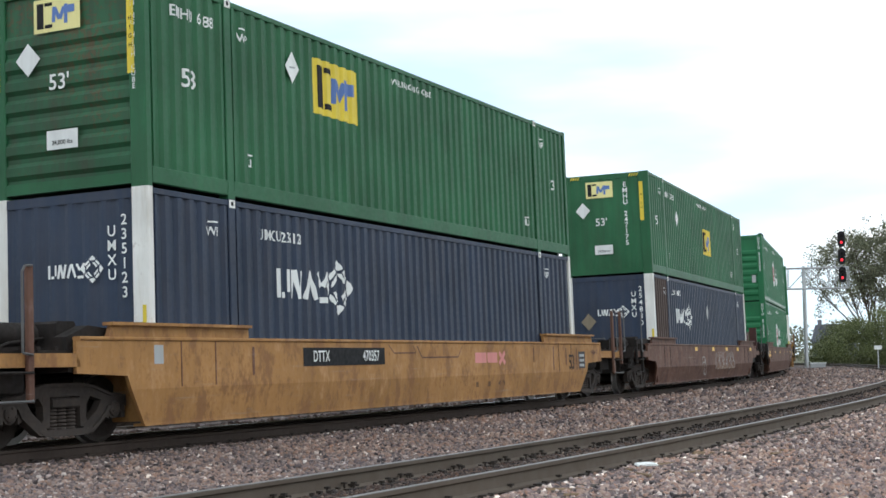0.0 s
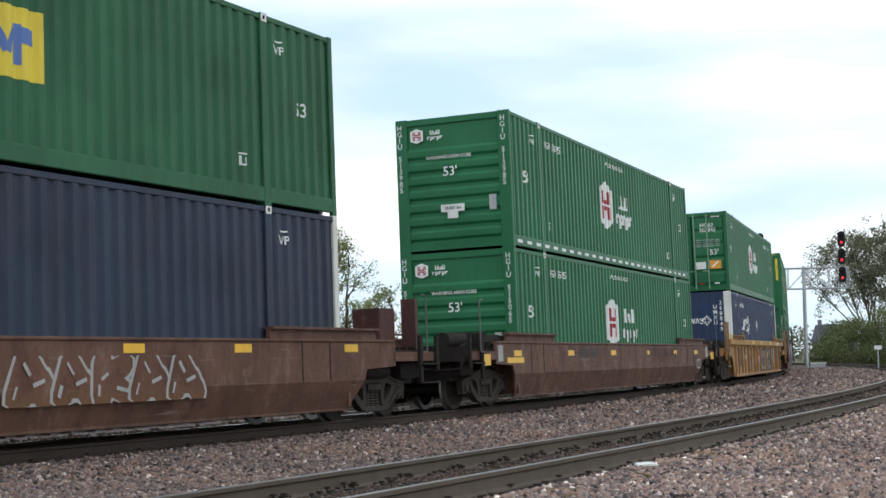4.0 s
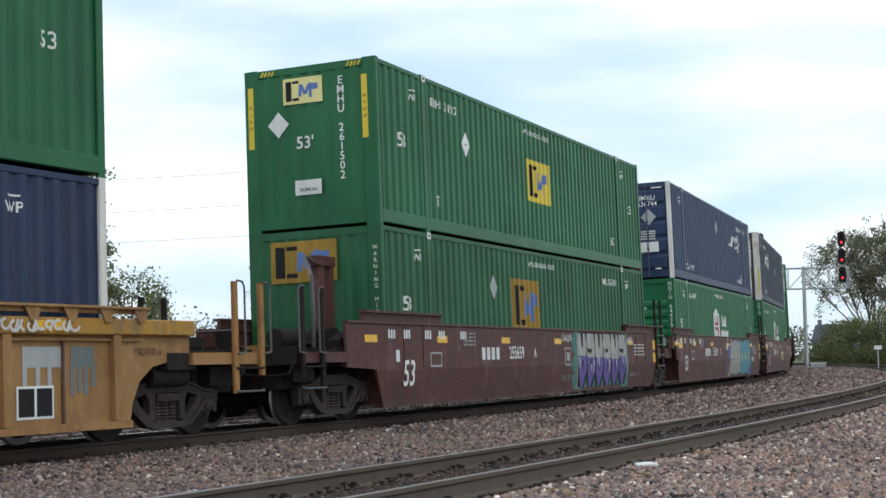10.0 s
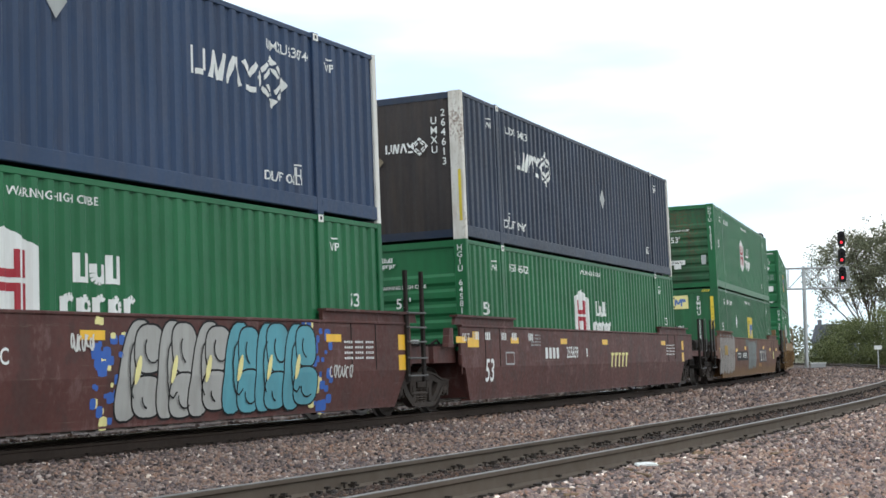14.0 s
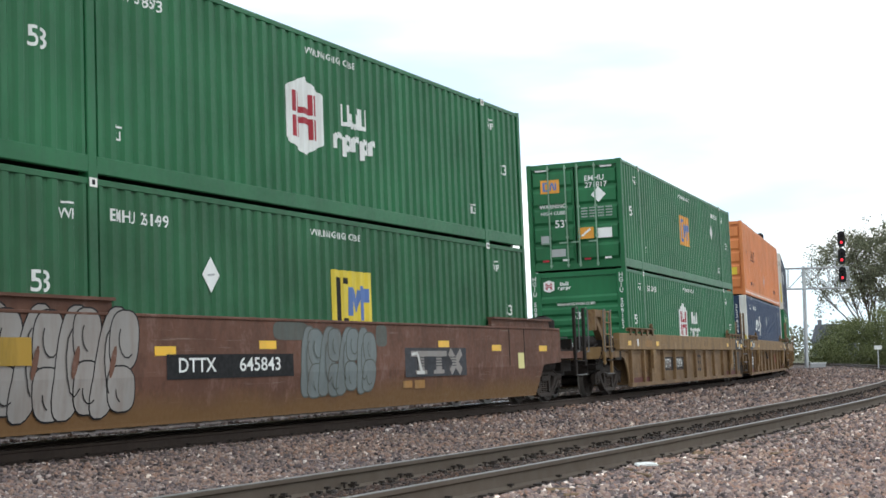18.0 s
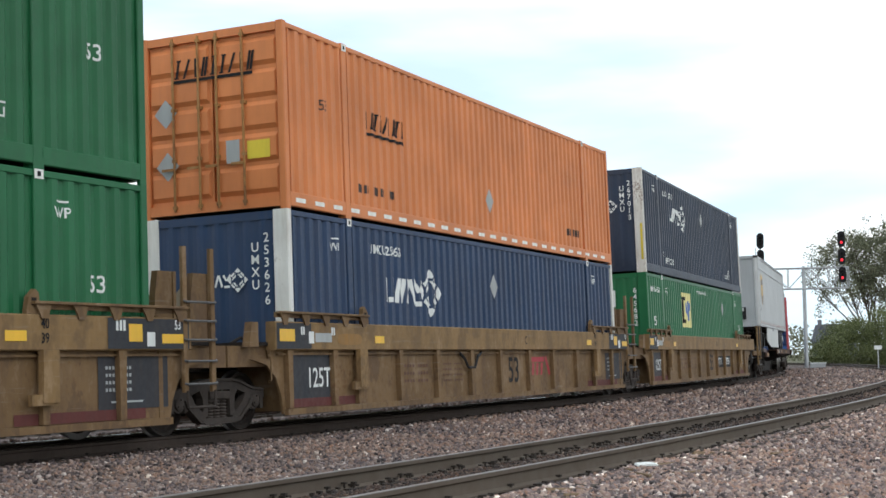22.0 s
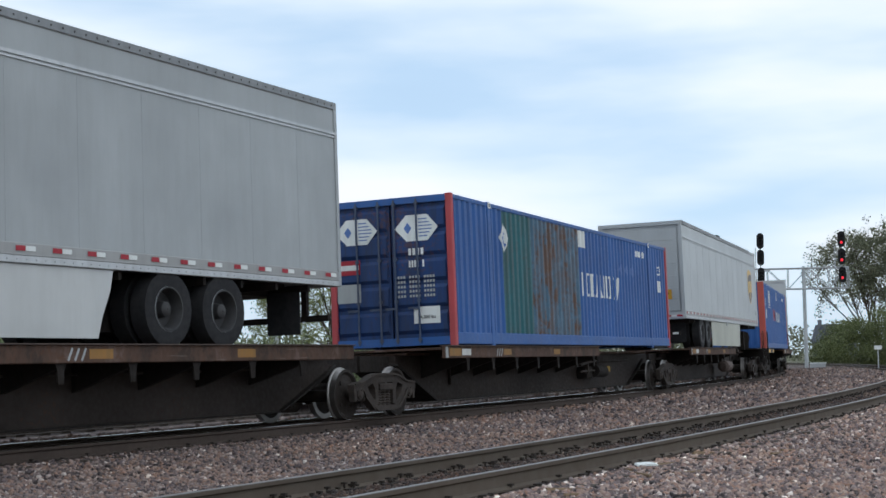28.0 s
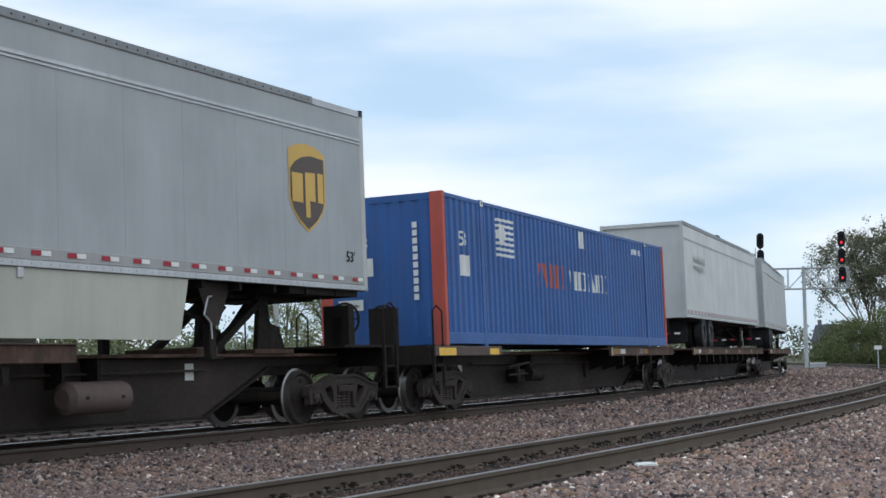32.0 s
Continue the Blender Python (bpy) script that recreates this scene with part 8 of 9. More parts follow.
def brake_gear(root, x):
    """Brake cylinder with its levers hung on the beam's side."""
    c = part("brake_cylinder", Build().tube((x + 0.75, -0.72, 0.55), (x + 1.55, -0.72, 0.53), 0.16, 16).tube((x + 1.55, -0.72, 0.53), (x + 1.68, -0.72, 0.53), 0.16, 16, 0.07), CAR_GRIME, root, "grimy brake cylinder", smooth=True)
    pipe_part("brake_lever", [(x - 0.55, -0.78, 0.70), (x + 0.1, -0.80, 0.76), (x + 0.72, -0.80, 0.80), (x + 0.95, -0.74, 0.66)], 0.030, TRUCK_STEEL, root)
    pipe_part("brake_rod", [(x - 0.52, -0.78, 0.54), (x + 0.4, -0.78, 0.56), (x + 0.8, -0.74, 0.55)], 0.026, TRUCK_STEEL, root)
    part("lever_post", Build().box(x - 0.02, x + 0.05, -0.82, -0.74, 0.48, 0.80), TRUCK_STEEL, root)
    part("control_valve", Build().box(x + 0.25, x + 0.72, -0.70, -0.43, 0.36, 0.66, 0.03).box(x + 1.1, x + 1.3, -0.66, -0.43, 0.62, 0.80, 0.02), CAR_GRIME, root, "grimy brake control valve")
    part("cylinder_bracket", Build().box(x + 1.0, x + 1.12, -0.75, -0.42, 0.66, 0.97), CAR_GRIME, c)


def spine_end(root, k, x, mat=None):
    """Coupler end with ladder and grab irons."""
    mat = mat or CAR_GRIME
    def bx(b, x0, x1, *rest):
        return b.box(*sorted((k * x0, k * x1)), *rest)
    part("end_sill", bx(Build(), x - 0.9, x - 0.72, -1.35, 1.35, 0.80, 1.10), mat, root)
    part("end_platform", bx(Build(), x - 2.4, x - 0.72, -1.30, 1.30, 1.10, 1.14), mat, root)
    part("coupler", bx(bx(Build(), x - 0.75, x - 0.25, -0.09, 0.09, 0.72, 0.90), x - 0.3, x + 0.03, -0.17, 0.17, 0.66, 0.98), CAR_GRIME, root)
    for y in (-1.38, 1.38):
        ld = Build()
        for q in (x - 1.25, x - 0.82):
            ld.box(*sorted((k * q - 0.025, k * q + 0.025)), y - 0.025, y + 0.025, 0.42, 1.15)
        for z in (0.44, 0.78):
            ld.box(*sorted((k * (x - 1.25), k * (x - 0.82))), y - 0.012, y + 0.012, z - 0.012, z + 0.012)
        part("ladder", ld, mat, root)
        pipe_part("grab_iron", [(k * (x - 1.25), y, 1.15), (k * (x - 1.25), y, 1.75), (k * (x - 1.0), y, 1.85), (k * (x - 0.82), y, 1.75), (k * (x - 0.82), y, 1.15)], 0.016, mat, root)
    part("brake_housing", bx(Build(), x - 1.05, x - 0.85, -0.6, -0.1, 1.14, 1.85), CAR_GRIME, root)


def kingpin_stand(root, x, k):
    """The folding trestle under a trailer's nose; k points to the nose."""
    stand = part("kingpin_stand", Build().box(x - 0.45, x + 0.45, -0.62, 0.62, 1.86, 1.94, 0.02), CAR_GRIME, root, "trestle that holds the trailer's kingpin")
    for y in (-0.56, 0.56):
        part("stand_leg", Build().prism([(x + k * 0.42, 1.04), (x - k * 0.40, 1.04), (x - k * 0.30, 1.86), (x - k * 0.08, 1.86), (x - k * 0.02, 1.50), (x + k * 0.22, 1.45)], y - 0.04, y + 0.04), CAR_GRIME, stand)
        part("stand_strut", Build().prism([(x - k * 1.70, 1.04), (x - k * 1.48, 1.04), (x - k * 0.14, 1.86), (x - k * 0.34, 1.86)], y - 0.07, y + 0.05), CAR_GRIME, stand)
        part("stand_strut", Build().prism([(x - k * 1.05, 1.04), (x - k * 0.93, 1.04), (x - k * 0.05, 1.80), (x - k * 0.14, 1.82)], y * 0.4 - 0.04, y * 0.4 + 0.04), CAR_GRIME, stand)
    part("stand_base", Build().box(x - 0.55, x + 0.55, -0.66, 0.66, 1.032, 1.10), DECK_RUST, stand)
    part("stand_pivot", Build().box(x - k * 1.75 - 0.25, x - k * 1.75 + 0.25, -0.64, 0.64, 1.032, 1.13), DECK_RUST, stand)


TYRE = Build().lathe([(-0.13, 0.30), (-0.14, 0.42), (-0.12, 0.50), (0.12, 0.50), (0.14, 0.42), (0.13, 0.30)], (0, 0, 0), "y", 28, False).mesh("tyre", RUBBER, True)
RIM_ALL = Build().lathe([(-0.12, 0.305), (-0.135, 0.30), (-0.135, 0.28), (-0.10, 0.265), (0.03, 0.24), (0.05, 0.12), (-0.08, 0.10), (-0.10, 0.07), (-0.105, 0.01)], (0, 0, 0), "y", 24, False)
RIM = RIM_ALL.mesh("rim", RIM_DARK, True)
RIM.materials.append(ALU)
for face in RIM.polygons:
    if math.hypot(face.center.x, face.center.z) > 0.296:
        face.material_index = 1


def trailer(label, mat, length, wheels, skirt, top, bottom, nose, skirt_mat, shield=None, rail=0.46, gear=3.27):
    """A highway van trailer; origin at its middle, at deck height. nose: +1 or -1, the end of its kingpin."""
    root = thing("truck_trailer", label, "trailer", "trailers on the train")
    h = length / 2
    y = HALF_W
    body = Build().box(-h + 0.02, h - 0.02, -y + 0.012, y - 0.012, bottom + 0.10, top - 0.03, 0.04)
    part("van_body", body, mat, root, "smooth grey van body")
    for k in (-1, 1):
        yo = k * y
        part("bottom_rail", Build().box(-h, h, *sorted((yo - k * 0.05, yo + k * 0.004)), bottom, bottom + 0.09, 0.01), ALU, root)
        part("side_rail", Build().box(-h, h, *sorted((yo - k * 0.05, yo - k * 0.001)), bottom + 0.09, bottom + 0.24, 0.008), RAIL_GREY, root)
        part("top_rail", Build().box(-h, h, *sorted((yo - k * 0.04, yo + k * 0.002)), top - 0.12, top, 0.012), ALU, root)
        part("rub_strip", Build().box(-h, h, *sorted((yo - k * 0.02, yo + k * 0.006)), top - rail - 0.06, top - rail - 0.015).box(-h, h, *sorted((yo - k * 0.02, yo + k * 0.004)), top - rail - 0.11, top - rail - 0.085), ALU, root)
    for x in np.arange(-h + 1.25, h - 0.6, 1.25):
        part("panel_seam", Build().box(x - 0.012, x + 0.012, -y + 0.010, -y + 0.02, bottom + 0.16, top - rail - 0.12), mat, root)
    t0, t1 = (-h + 1.55, h) if nose < 0 else (-h, h - 1.55)
    rail_part = part("roof_rail", Build().box(t0, t1, -y - 0.010, -y - 0.003, top - 0.105, top + 0.004), GALV_DULL, root, "dull riveted roof rail")
    seg = Build()
    for x in np.arange(t0 + 0.2, t1 - 0.1, 0.21):
        seg.tube((x, -y - 0.014, top - 0.055), (x, -y - 0.009, top - 0.055), 0.014, 6)
    tagged(part("rivets", seg, CAR_GRIME, rail_part), kind="stuff")
    low = Build()
    for x in np.arange(-h + 0.1, h - 0.05, 0.16):
        low.tube((x, -y - 0.009, bottom + 0.045), (x, -y - 0.003, bottom + 0.045), 0.009, 5)
    tagged(part("rivets", low, GALV_DULL, root), kind="stuff")
    red, pale = None, None
    for x in np.arange(-h + 0.2, h - 0.4, 0.62):
        if red is None:
            red = on_side(flat_mesh([quad(0, 0.16, -0.03, 0.03)]), "red_reflector", MARK_RED, root, 0, 0, plane=-y - 0.004)
            pale = on_side(flat_mesh([quad(0.165, 0.33, -0.03, 0.03)]), "white_reflector", MARK_WHITE, root, 0, 0, plane=-y - 0.004)
            red.matrix_basis = pale.matrix_basis = pose(x, 0, bottom + 0.175)
        else:
            part("red_reflector", red.data, MARK_RED, root, m=pose(x, 0, bottom + 0.175))
            part("white_reflector", pale.data, MARK_WHITE, root, m=pose(x, 0, bottom + 0.175))
    for x in (-h, h):
        part("corner_frame", Build().box(x - 0.04, x + 0.04, -y - 0.004, -y + 0.1, bottom, top).box(x - 0.04, x + 0.04, y - 0.1, y + 0.004, bottom, top).box(x - 0.04, x + 0.04, -y + 0.1, y - 0.1, top - 0.12, top - 0.004).box(x - 0.04, x + 0.04, -y + 0.1, y - 0.1, bottom, bottom + 0.16), mat, root)
    for yy in (-y + 0.085, y - 0.085):
        part("nose_post", Build().tube((nose * (h - 0.02), yy, bottom + 0.05), (nose * (h - 0.02), yy, top - 0.10), 0.10, 12), TRAILER_WHITE, root, "white rounded nose post", smooth=True)
        part("nose_cap", Build().tube((nose * (h - 0.02), yy, top - 0.10), (nose * (h - 0.02), yy, top + 0.004), 0.11, 12), RIM_DARK, root, "dark corner cap", smooth=True)
    part("upper_coupler", Build().box(*sorted((nose * (h - 0.15), nose * (h - 2.2))), -1.2, 1.2, bottom - 0.10, bottom - 0.002), CAR_GRIME, root, "dark kingpin plate")
    part("underframe", Build().box(-h + 0.4, h - 0.4, -0.5, 0.5, bottom - 0.14, bottom + 0.08), CAR_GRIME, root)
    part("bogie_frame", Build().box(min(wheels) - 0.9, max(wheels) + 0.9, -0.62, 0.62, 0.22, bottom - 0.12), CAR_GRIME, root)
    for x in wheels:
        part("axle", Build().tube((x, -1.15, 0.50), (x, 1.15, 0.50), 0.07, 10), CAR_GRIME, root)
        for yy in (-1.14, -0.80, 0.80, 1.14):
            t = part("tyre", TYRE, RUBBER, root, m=pose(x, yy, 0.50))
            if abs(yy) > 1:
                part("rim", RIM, ALU, t, "aluminium rim", m=pose(0, 0, 0) if yy < 0 else pose(0, 0, 0, 0, 0, 180))
    if skirt:
        x0, x1 = skirt
        if nose < 0:
            outline = [(x0, bottom - 0.005), (x1, bottom - 0.005), (x1 - 0.06, 0.70), (x1 - 0.22, 0.36), (x1 - 0.30, 0.10), (x0 + 1.85, 0.11), (x0 - 0.15, 0.37)]
        else:
            outline = [(x0, bottom - 0.005), (x1, bottom - 0.005), (x1 - 0.20, 0.16), (x1 - 0.42, 0.09), (x0 + 0.02, 0.10)]
        for yy in (-y + 0.03, y - 0.05):
            part("side_skirt", Build().prism(outline, yy, yy + 0.02), skirt_mat, root, "smooth aerodynamic side skirt")
        part("skirt_bracket", Build().box((x0 + x1) / 2 - 0.05, (x0 + x1) / 2 + 0.05, -y + 0.005, -y + 0.028, bottom - 0.12, bottom - 0.004), ALU, root)
    gx = nose * (h - gear)
    for yy in (-0.95, 0.95):
        gear_leg = part("landing_leg", Build().box(gx - 0.075, gx + 0.075, yy - 0.06, yy + 0.06, -0.12, 0.62, 0.012), CAR_GRIME, root, "raised landing leg")
        part("leg_foot", Build().box(gx - 0.14, gx + 0.14, yy - 0.13, yy + 0.13, -0.16, -0.12), CAR_GRIME, gear_leg)
        part("leg_gusset", Build().prism([(gx - 0.40, bottom - 0.004), (gx + 0.42, bottom - 0.004), (gx + 0.13, 0.36), (gx + 0.06, 0.30), (gx - 0.10, 0.30), (gx - 0.14, 0.40)], yy - 0.085, yy - 0.065), TRUCK_STEEL if yy < 0 else CAR_GRIME, gear_leg)
    part("gear_brace", Build().tube((gx, -0.95, 0.80), (gx, 0.95, 0.40), 0.03, 6).tube((gx, 0.95, 0.80), (gx, -0.95, 0.40), 0.03, 6), CAR_GRIME, root)
    part("gear_tie", Build().tube((gx, -0.90, 0.36), (gx - nose * 1.1, -0.5, bottom - 0.08), 0.035, 6), CAR_GRIME, root)
    pipe_part("gear_crank", [(gx - nose * 0.12, -1.08, 0.72), (gx - nose * 0.26, -1.12, 0.70), (gx - nose * 0.36, -1.12, 0.46), (gx - nose * 0.20, -1.12, 0.34), (gx - nose * 0.18, -1.12, 0.12)], 0.014, GALV, root)
    for xx in np.arange(-h + 0.9, h - 0.5, 0.9):
        part("cross_member", Build().box(xx - 0.03, xx + 0.03, -y + 0.06, y - 0.06, bottom - 0.11, bottom - 0.002), CAR_GRIME, root)
    gx = -nose * h
    part("bumper_guard", Build().box(*sorted((gx, gx + nose * 0.08)), -1.1, 1.1, 0.42, 0.52).box(*sorted((gx, gx + nose * 0.08)), -0.7, -0.6, 0.5, bottom).box(*sorted((gx, gx + nose * 0.08)), 0.6, 0.7, 0.5, bottom), CAR_GRIME, root)
    for q in range(6):
        part("bumper_reflector", Build().box(*sorted((gx - nose * 0.003, gx - nose * 0.008)), -1.05 + q * 0.36, -0.87 + q * 0.36, 0.44, 0.50), MARK_RED if q % 2 else MARK_WHITE, root)
    for yy in (-0.8, 0.8):
        part("mud_flap", Build().box(*sorted((gx + nose * 0.9, gx + nose * 0.92)), yy - 0.3, yy + 0.3, 0.2, bottom - 0.1), RUBBER, root)
    if shield is not None:
        sx, sz = shield
        rim = [(-0.53, 0.57), (-0.30, 0.66), (0.0, 0.69), (0.26, 0.66), (0.53, 0.56), (0.53, -0.20), (0.44, -0.37), (0.26, -0.54), (0.0, -0.69), (-0.26, -0.54), (-0.44, -0.37), (-0.53, -0.20)]
        field = [(-0.49, 0.26), (-0.36, 0.38), (-0.15, 0.47), (0.10, 0.51), (0.49, 0.49), (0.49, -0.19), (0.41, -0.35), (0.24, -0.51), (0.0, -0.645), (-0.24, -0.51), (-0.41, -0.35), (-0.49, -0.19)]
        on_side(flat_mesh([rim]), "shield_rim", SHIELD_GOLD, root, sx, sz, plane=-y + 0.008, label="gold shield outline")
        on_side(flat_mesh([field]), "shield_field", SHIELD_BROWN, root, sx, sz, plane=-y + 0.008, lift=0.007, label="brown shield field")
        marks = [quad(-0.45, -0.14, -0.24, 0.21), quad(-0.07, 0.06, -0.46, 0.24), quad(0.06, 0.22, -0.20, 0.25), quad(0.29, 0.46, -0.21, 0.26)]
        on_side(flat_mesh(marks), "shield_blocks", SHIELD_GOLD, root, sx, sz, plane=-y + 0.008, lift=0.010)
    return root, bottom, top


def make_spine_train():
    # (centre, half lengths, truck places, deck)
    c = spine_car("brown and black spine car carrying a grey trailer", 264.8, 10.3, 10.2, (-7.68, 9.7), (-1.25, 8.05), (-5.05, 7.36), None, (-5.43, 0.62))
    spine_end(c, -1, 10.3)
    for y in (-1.40, 1.40):
        part("front_deck_edge", Build().box(-9.35, -7.85, y - 0.03, y + 0.03, 0.97, 1.13, 0.012), TANK_BROWN, c, "worn brown edge beam")
        part("front_side_plate", Build().box(-7.95, -6.60, y - 0.03, y + 0.03, 0.77, 0.965, 0.012), DECK_RUST, c, "rust brown side plate")
    part("front_deck", Build().box(-9.3, -6.5, -1.36, 1.36, 0.975, 1.02), DECK_RUST, c)
    sill_quads(c, "yellow_strip", [quad(-0.17, 0.17, -0.06, 0.06)], WORN_ORANGE, -7.42, 0.86, -1.43)
    sill_quads(c, "yellow_strip", [quad(-0.23, 0.23, -0.06, 0.06)], WORN_ORANGE, -6.93, 0.86, -1.43)
    for q in (-9.2, -8.6, -8.15):
        part("deck_fitting", Build().prism([(q, 1.021), (q + 0.36, 1.021), (q + 0.30, 1.20), (q + 0.06, 1.20)], -1.20, -0.95), TANK_BROWN, c)
    brake_gear(c, -3.2)
    kingpin_stand(c, -7.0, -1)
    c = spine_car("brown spine car unit under a rust-patched blue container", 285.08, 10.2, 9.15, (8.5,), (-8.9, 0.6), (-7.2, 6.3), None, None)
    for xx in (3.1, 4.6):
        sill_quads(c, "dull_yellow_plate", [quad(-0.2, 0.2, -0.07, 0.07)], OCHRE, xx, 0.58, -0.424)
    brake_gear(c, 1.6)
    c = spine_car("brown spine car with a rusty deck under a grey trailer", 303.5, 9.15, 9.6, (7.56,), (-8.2, 0.79), (-6.4, 4.62), 1.2, (4.35, 0.78))
    spine_end(c, 1, 9.7)
    brake_wheel(c, 8.95, -0.35, 1.62, 1)
    kingpin_stand(c, 6.25, 1)
    c = spine_car("brown spine car unit under a blue container", 322.66, 9.7, 9.4, (-7.6, 8.6), (2.0, 8.2), (-5.0, 6.3), None, (-5.4, 0.66))
    spine_end(c, -1, 9.7)
    brake_wheel(c, -8.75, -0.35, 1.62, -1)
    brake_gear(c, -3.0)
    for y in (-1.40, 1.40):
        part("front_deck_edge", Build().box(-8.9, -5.6, y - 0.03, y + 0.03, 0.94, 1.12, 0.012), TANK_BROWN, c, "worn brown edge beam")
    part("front_deck", Build().box(-8.9, -5.6, -1.36, 1.36, 1.06, 1.10), DECK_RUST, c)
    sill_quads(c, "yellow_strip", [quad(-0.40, 0.40, -0.07, 0.07)], REFLECTOR, -8.35, 1.02, -1.43)
    sill_quads(c, "yellow_strip", [quad(-0.25, 0.25, -0.06, 0.06)], REFLECTOR, -6.0, 1.02, -1.43)
    c = spine_car("brown spine car unit carrying a white trailer", 341.7, 9.4, 9.4, (9.4,), (-8.0, 8.0), (-6.8, 6.8))
    c = spine_car("brown spine car unit carrying a grey trailer far back", 360.5, 9.4, 9.4, (9.4,), (-8.0, 8.0), (-6.8, 6.8))

    z = 1.105
    t, _, _ = trailer("grey van trailer with brown and gold shield on a spine car", TRAILER_GREY, 16.15, (3.68, 4.93), (-4.44, 2.56), 3.92, 0.96, -1, TRAILER_WHITE, (-6.39, 2.51), gear=3.43)
    on_side(text_mesh("53", 0.30), "size_number", MARK_BLACK, t, -7.55, 1.72, plane=-HALF_W + 0.008)
    # front wall with its connection box
    on_end(flat_mesh([quad(-0.22, 0.22, -0.26, 0.26)]), "connection_box", MARK_BLACK, t, 0.50, 1.52, "dark air line connection box", plane=-HALF_L - 0.045)
    on_end(flat_mesh([quad(-0.10, 0.12, -0.05, 0.10)]), "connection_cover", MARK_GREY, t, 0.52, 1.66, plane=-HALF_L - 0.050)
    on_end(flat_mesh([quad(-0.14, 0.14, -0.22, 0.22)]), "document_box", TRAILER_WHITE, t, -0.82, 1.52, plane=-HALF_L - 0.045)
    on_end(text_mesh("879686", 0.24), "fleet_number", MARK_BLACK, t, -0.13, 3.58, plane=-HALF_L - 0.045)
    STACKS.append((t, 264.64, z))
    t, _, _ = trailer("grey van trailer with shield near its nose, skirted", TRAILER_GREY, 16.15, (-5.15, -3.98), (-3.22, 3.25), 3.92, 0.92, 1, SKIRT, (6.33, 2.46), gear=3.93)
    on_side(text_mesh("53'", 0.24), "size_number", MARK_BLACK, t, 7.6, 1.45, plane=-HALF_W + 0.008)
    on_end(flat_mesh([quad(-0.23, 0.23, -0.15, 0.15)]), "warning_placard", WEATHERED_YELLOW, t, 0.68, 1.66, plane=-HALF_L - 0.045)
    for q in range(7):
        part("door_slat", Build().box(-HALF_L - 0.012, -HALF_L + 0.02, -1.14, 1.14, 1.16 + q * 0.36, 1.516 + q * 0.36, 0.006), TRAILER_GREY, t)
    part("rear_sill", Build().box(-HALF_L - 0.10, -HALF_L + 0.01, -1.27, 1.27, 0.90, 1.04), ALU, t)
    for k in range(14):
        on_end(flat_mesh([quad(-0.085, 0.085, -0.025, 0.025)]), "sill_reflector", MARK_RED if k % 2 else MARK_WHITE, t, -1.14 + k * 0.175, 1.0, plane=-HALF_L - 0.103)
    for yy in (-1.24, 1.24):
        for zz in (1.22, 1.50):
            part("tail_lamp", Build().box(-HALF_L - 0.035, -HALF_L, yy - 0.03, yy + 0.03, zz - 0.09, zz + 0.09, 0.01), MARK_RED, t, "dark red upright tail lamp")
    part("door_latch", Build().box(-HALF_L - 0.05, -HALF_L, -0.62, -0.42, 1.14, 1.22, 0.01).box(-HALF_L - 0.06, -HALF_L, -0.22, -0.02, 1.10, 1.19, 0.01).tube((-HALF_L - 0.04, -0.6, 1.2), (-HALF_L - 0.04, -0.1, 1.12), 0.02, 6), CAR_GRIME, t, "dark door latch and strap")
    on_end(flat_mesh(bars_text(8, 0.3, 0.045)), "placard_lettering", MARK_BLACK, t, 0.68, 1.69, plane=-HALF_L - 0.050)
    STACKS.append((t, 303.5, z))
    t, _, _ = trailer("white van trailer with a faded dark wordmark", TRAILER_WHITE, 16.15, (-5.0, -3.7), None, 3.92, 0.95, 1, SKIRT, None)
    on_side(flat_mesh(word_blobs(0, 0, 2.2, 0.5, [(7, 1.0), (10, 0.9)])), "wordmark", MARK_GREY, t, -5.4, 2.7, plane=-HALF_W + 0.008)
    STACKS.append((t, 341.7, z))
    t, _, _ = trailer("grey van trailer at the far end of the visible train", TRAILER_GREY, 16.15, (-5.0, -3.7), None, 3.92, 0.95, 1, SKIRT, None)
    STACKS.append((t, 360.5, z))

    c = container("rust-patched blue container with red posts and closed doors", SEA_BLUE, POST_PINK, end="doors", post_w=0.11, group="containers on spine cars")
    on_side(flat_mesh([quad(-5.4, -3.55, 0.28, TALL - 0.11)]), "repainted_panel", paint("faded_teal_paint", (0.030, 0.13, 0.15), 0.55, 0.6, (0.10, 0.06, 0.04), rust=0.45), c, label="faded teal bay")
    on_side(flat_mesh([quad(-3.55, -0.22, 0.28, TALL - 0.11)]), "rusty_panel", paint("rust_streaked_blue", (0.075, 0.15, 0.22), 0.6, 0.9, (0.17, 0.09, 0.05), rust=0.7, blotch=(0.12, 0.065, 0.04)), c, label="pale blue panels streaked with rust")
    on_side(flat_mesh(word_blocks(9, 3.3, 0.56, 2)), "wordmark", MARK_WHITE, c, -0.2, 1.50, "white wordmark strokes", lift=0.006)
    on_side(flat_mesh([quad(-0.24, 0.24, -0.2, 0.2)]), "white_plate", MARK_WHITE, c, 0.02, 2.58)
    on_side(flat_mesh([diamond(i * 0.54, 0, 0.3, 0.34) for i in range(3)]), "dark_diamonds", MARK_BLUE, c, 3.32, 2.02)
    on_side(text_mesh("53", 0.36), "size_number", MARK_WHITE, c, 7.1, 2.15)
    on_side(flat_mesh([quad(-0.2, 0.2, -0.16, 0.16)]), "white_plate", MARK_WHITE, c, 7.1, 1.72)
    on_side(flat_mesh(bars_text(9, 0.9, 0.16)), "fleet_number", MARK_WHITE, c, 5.3, 2.52)
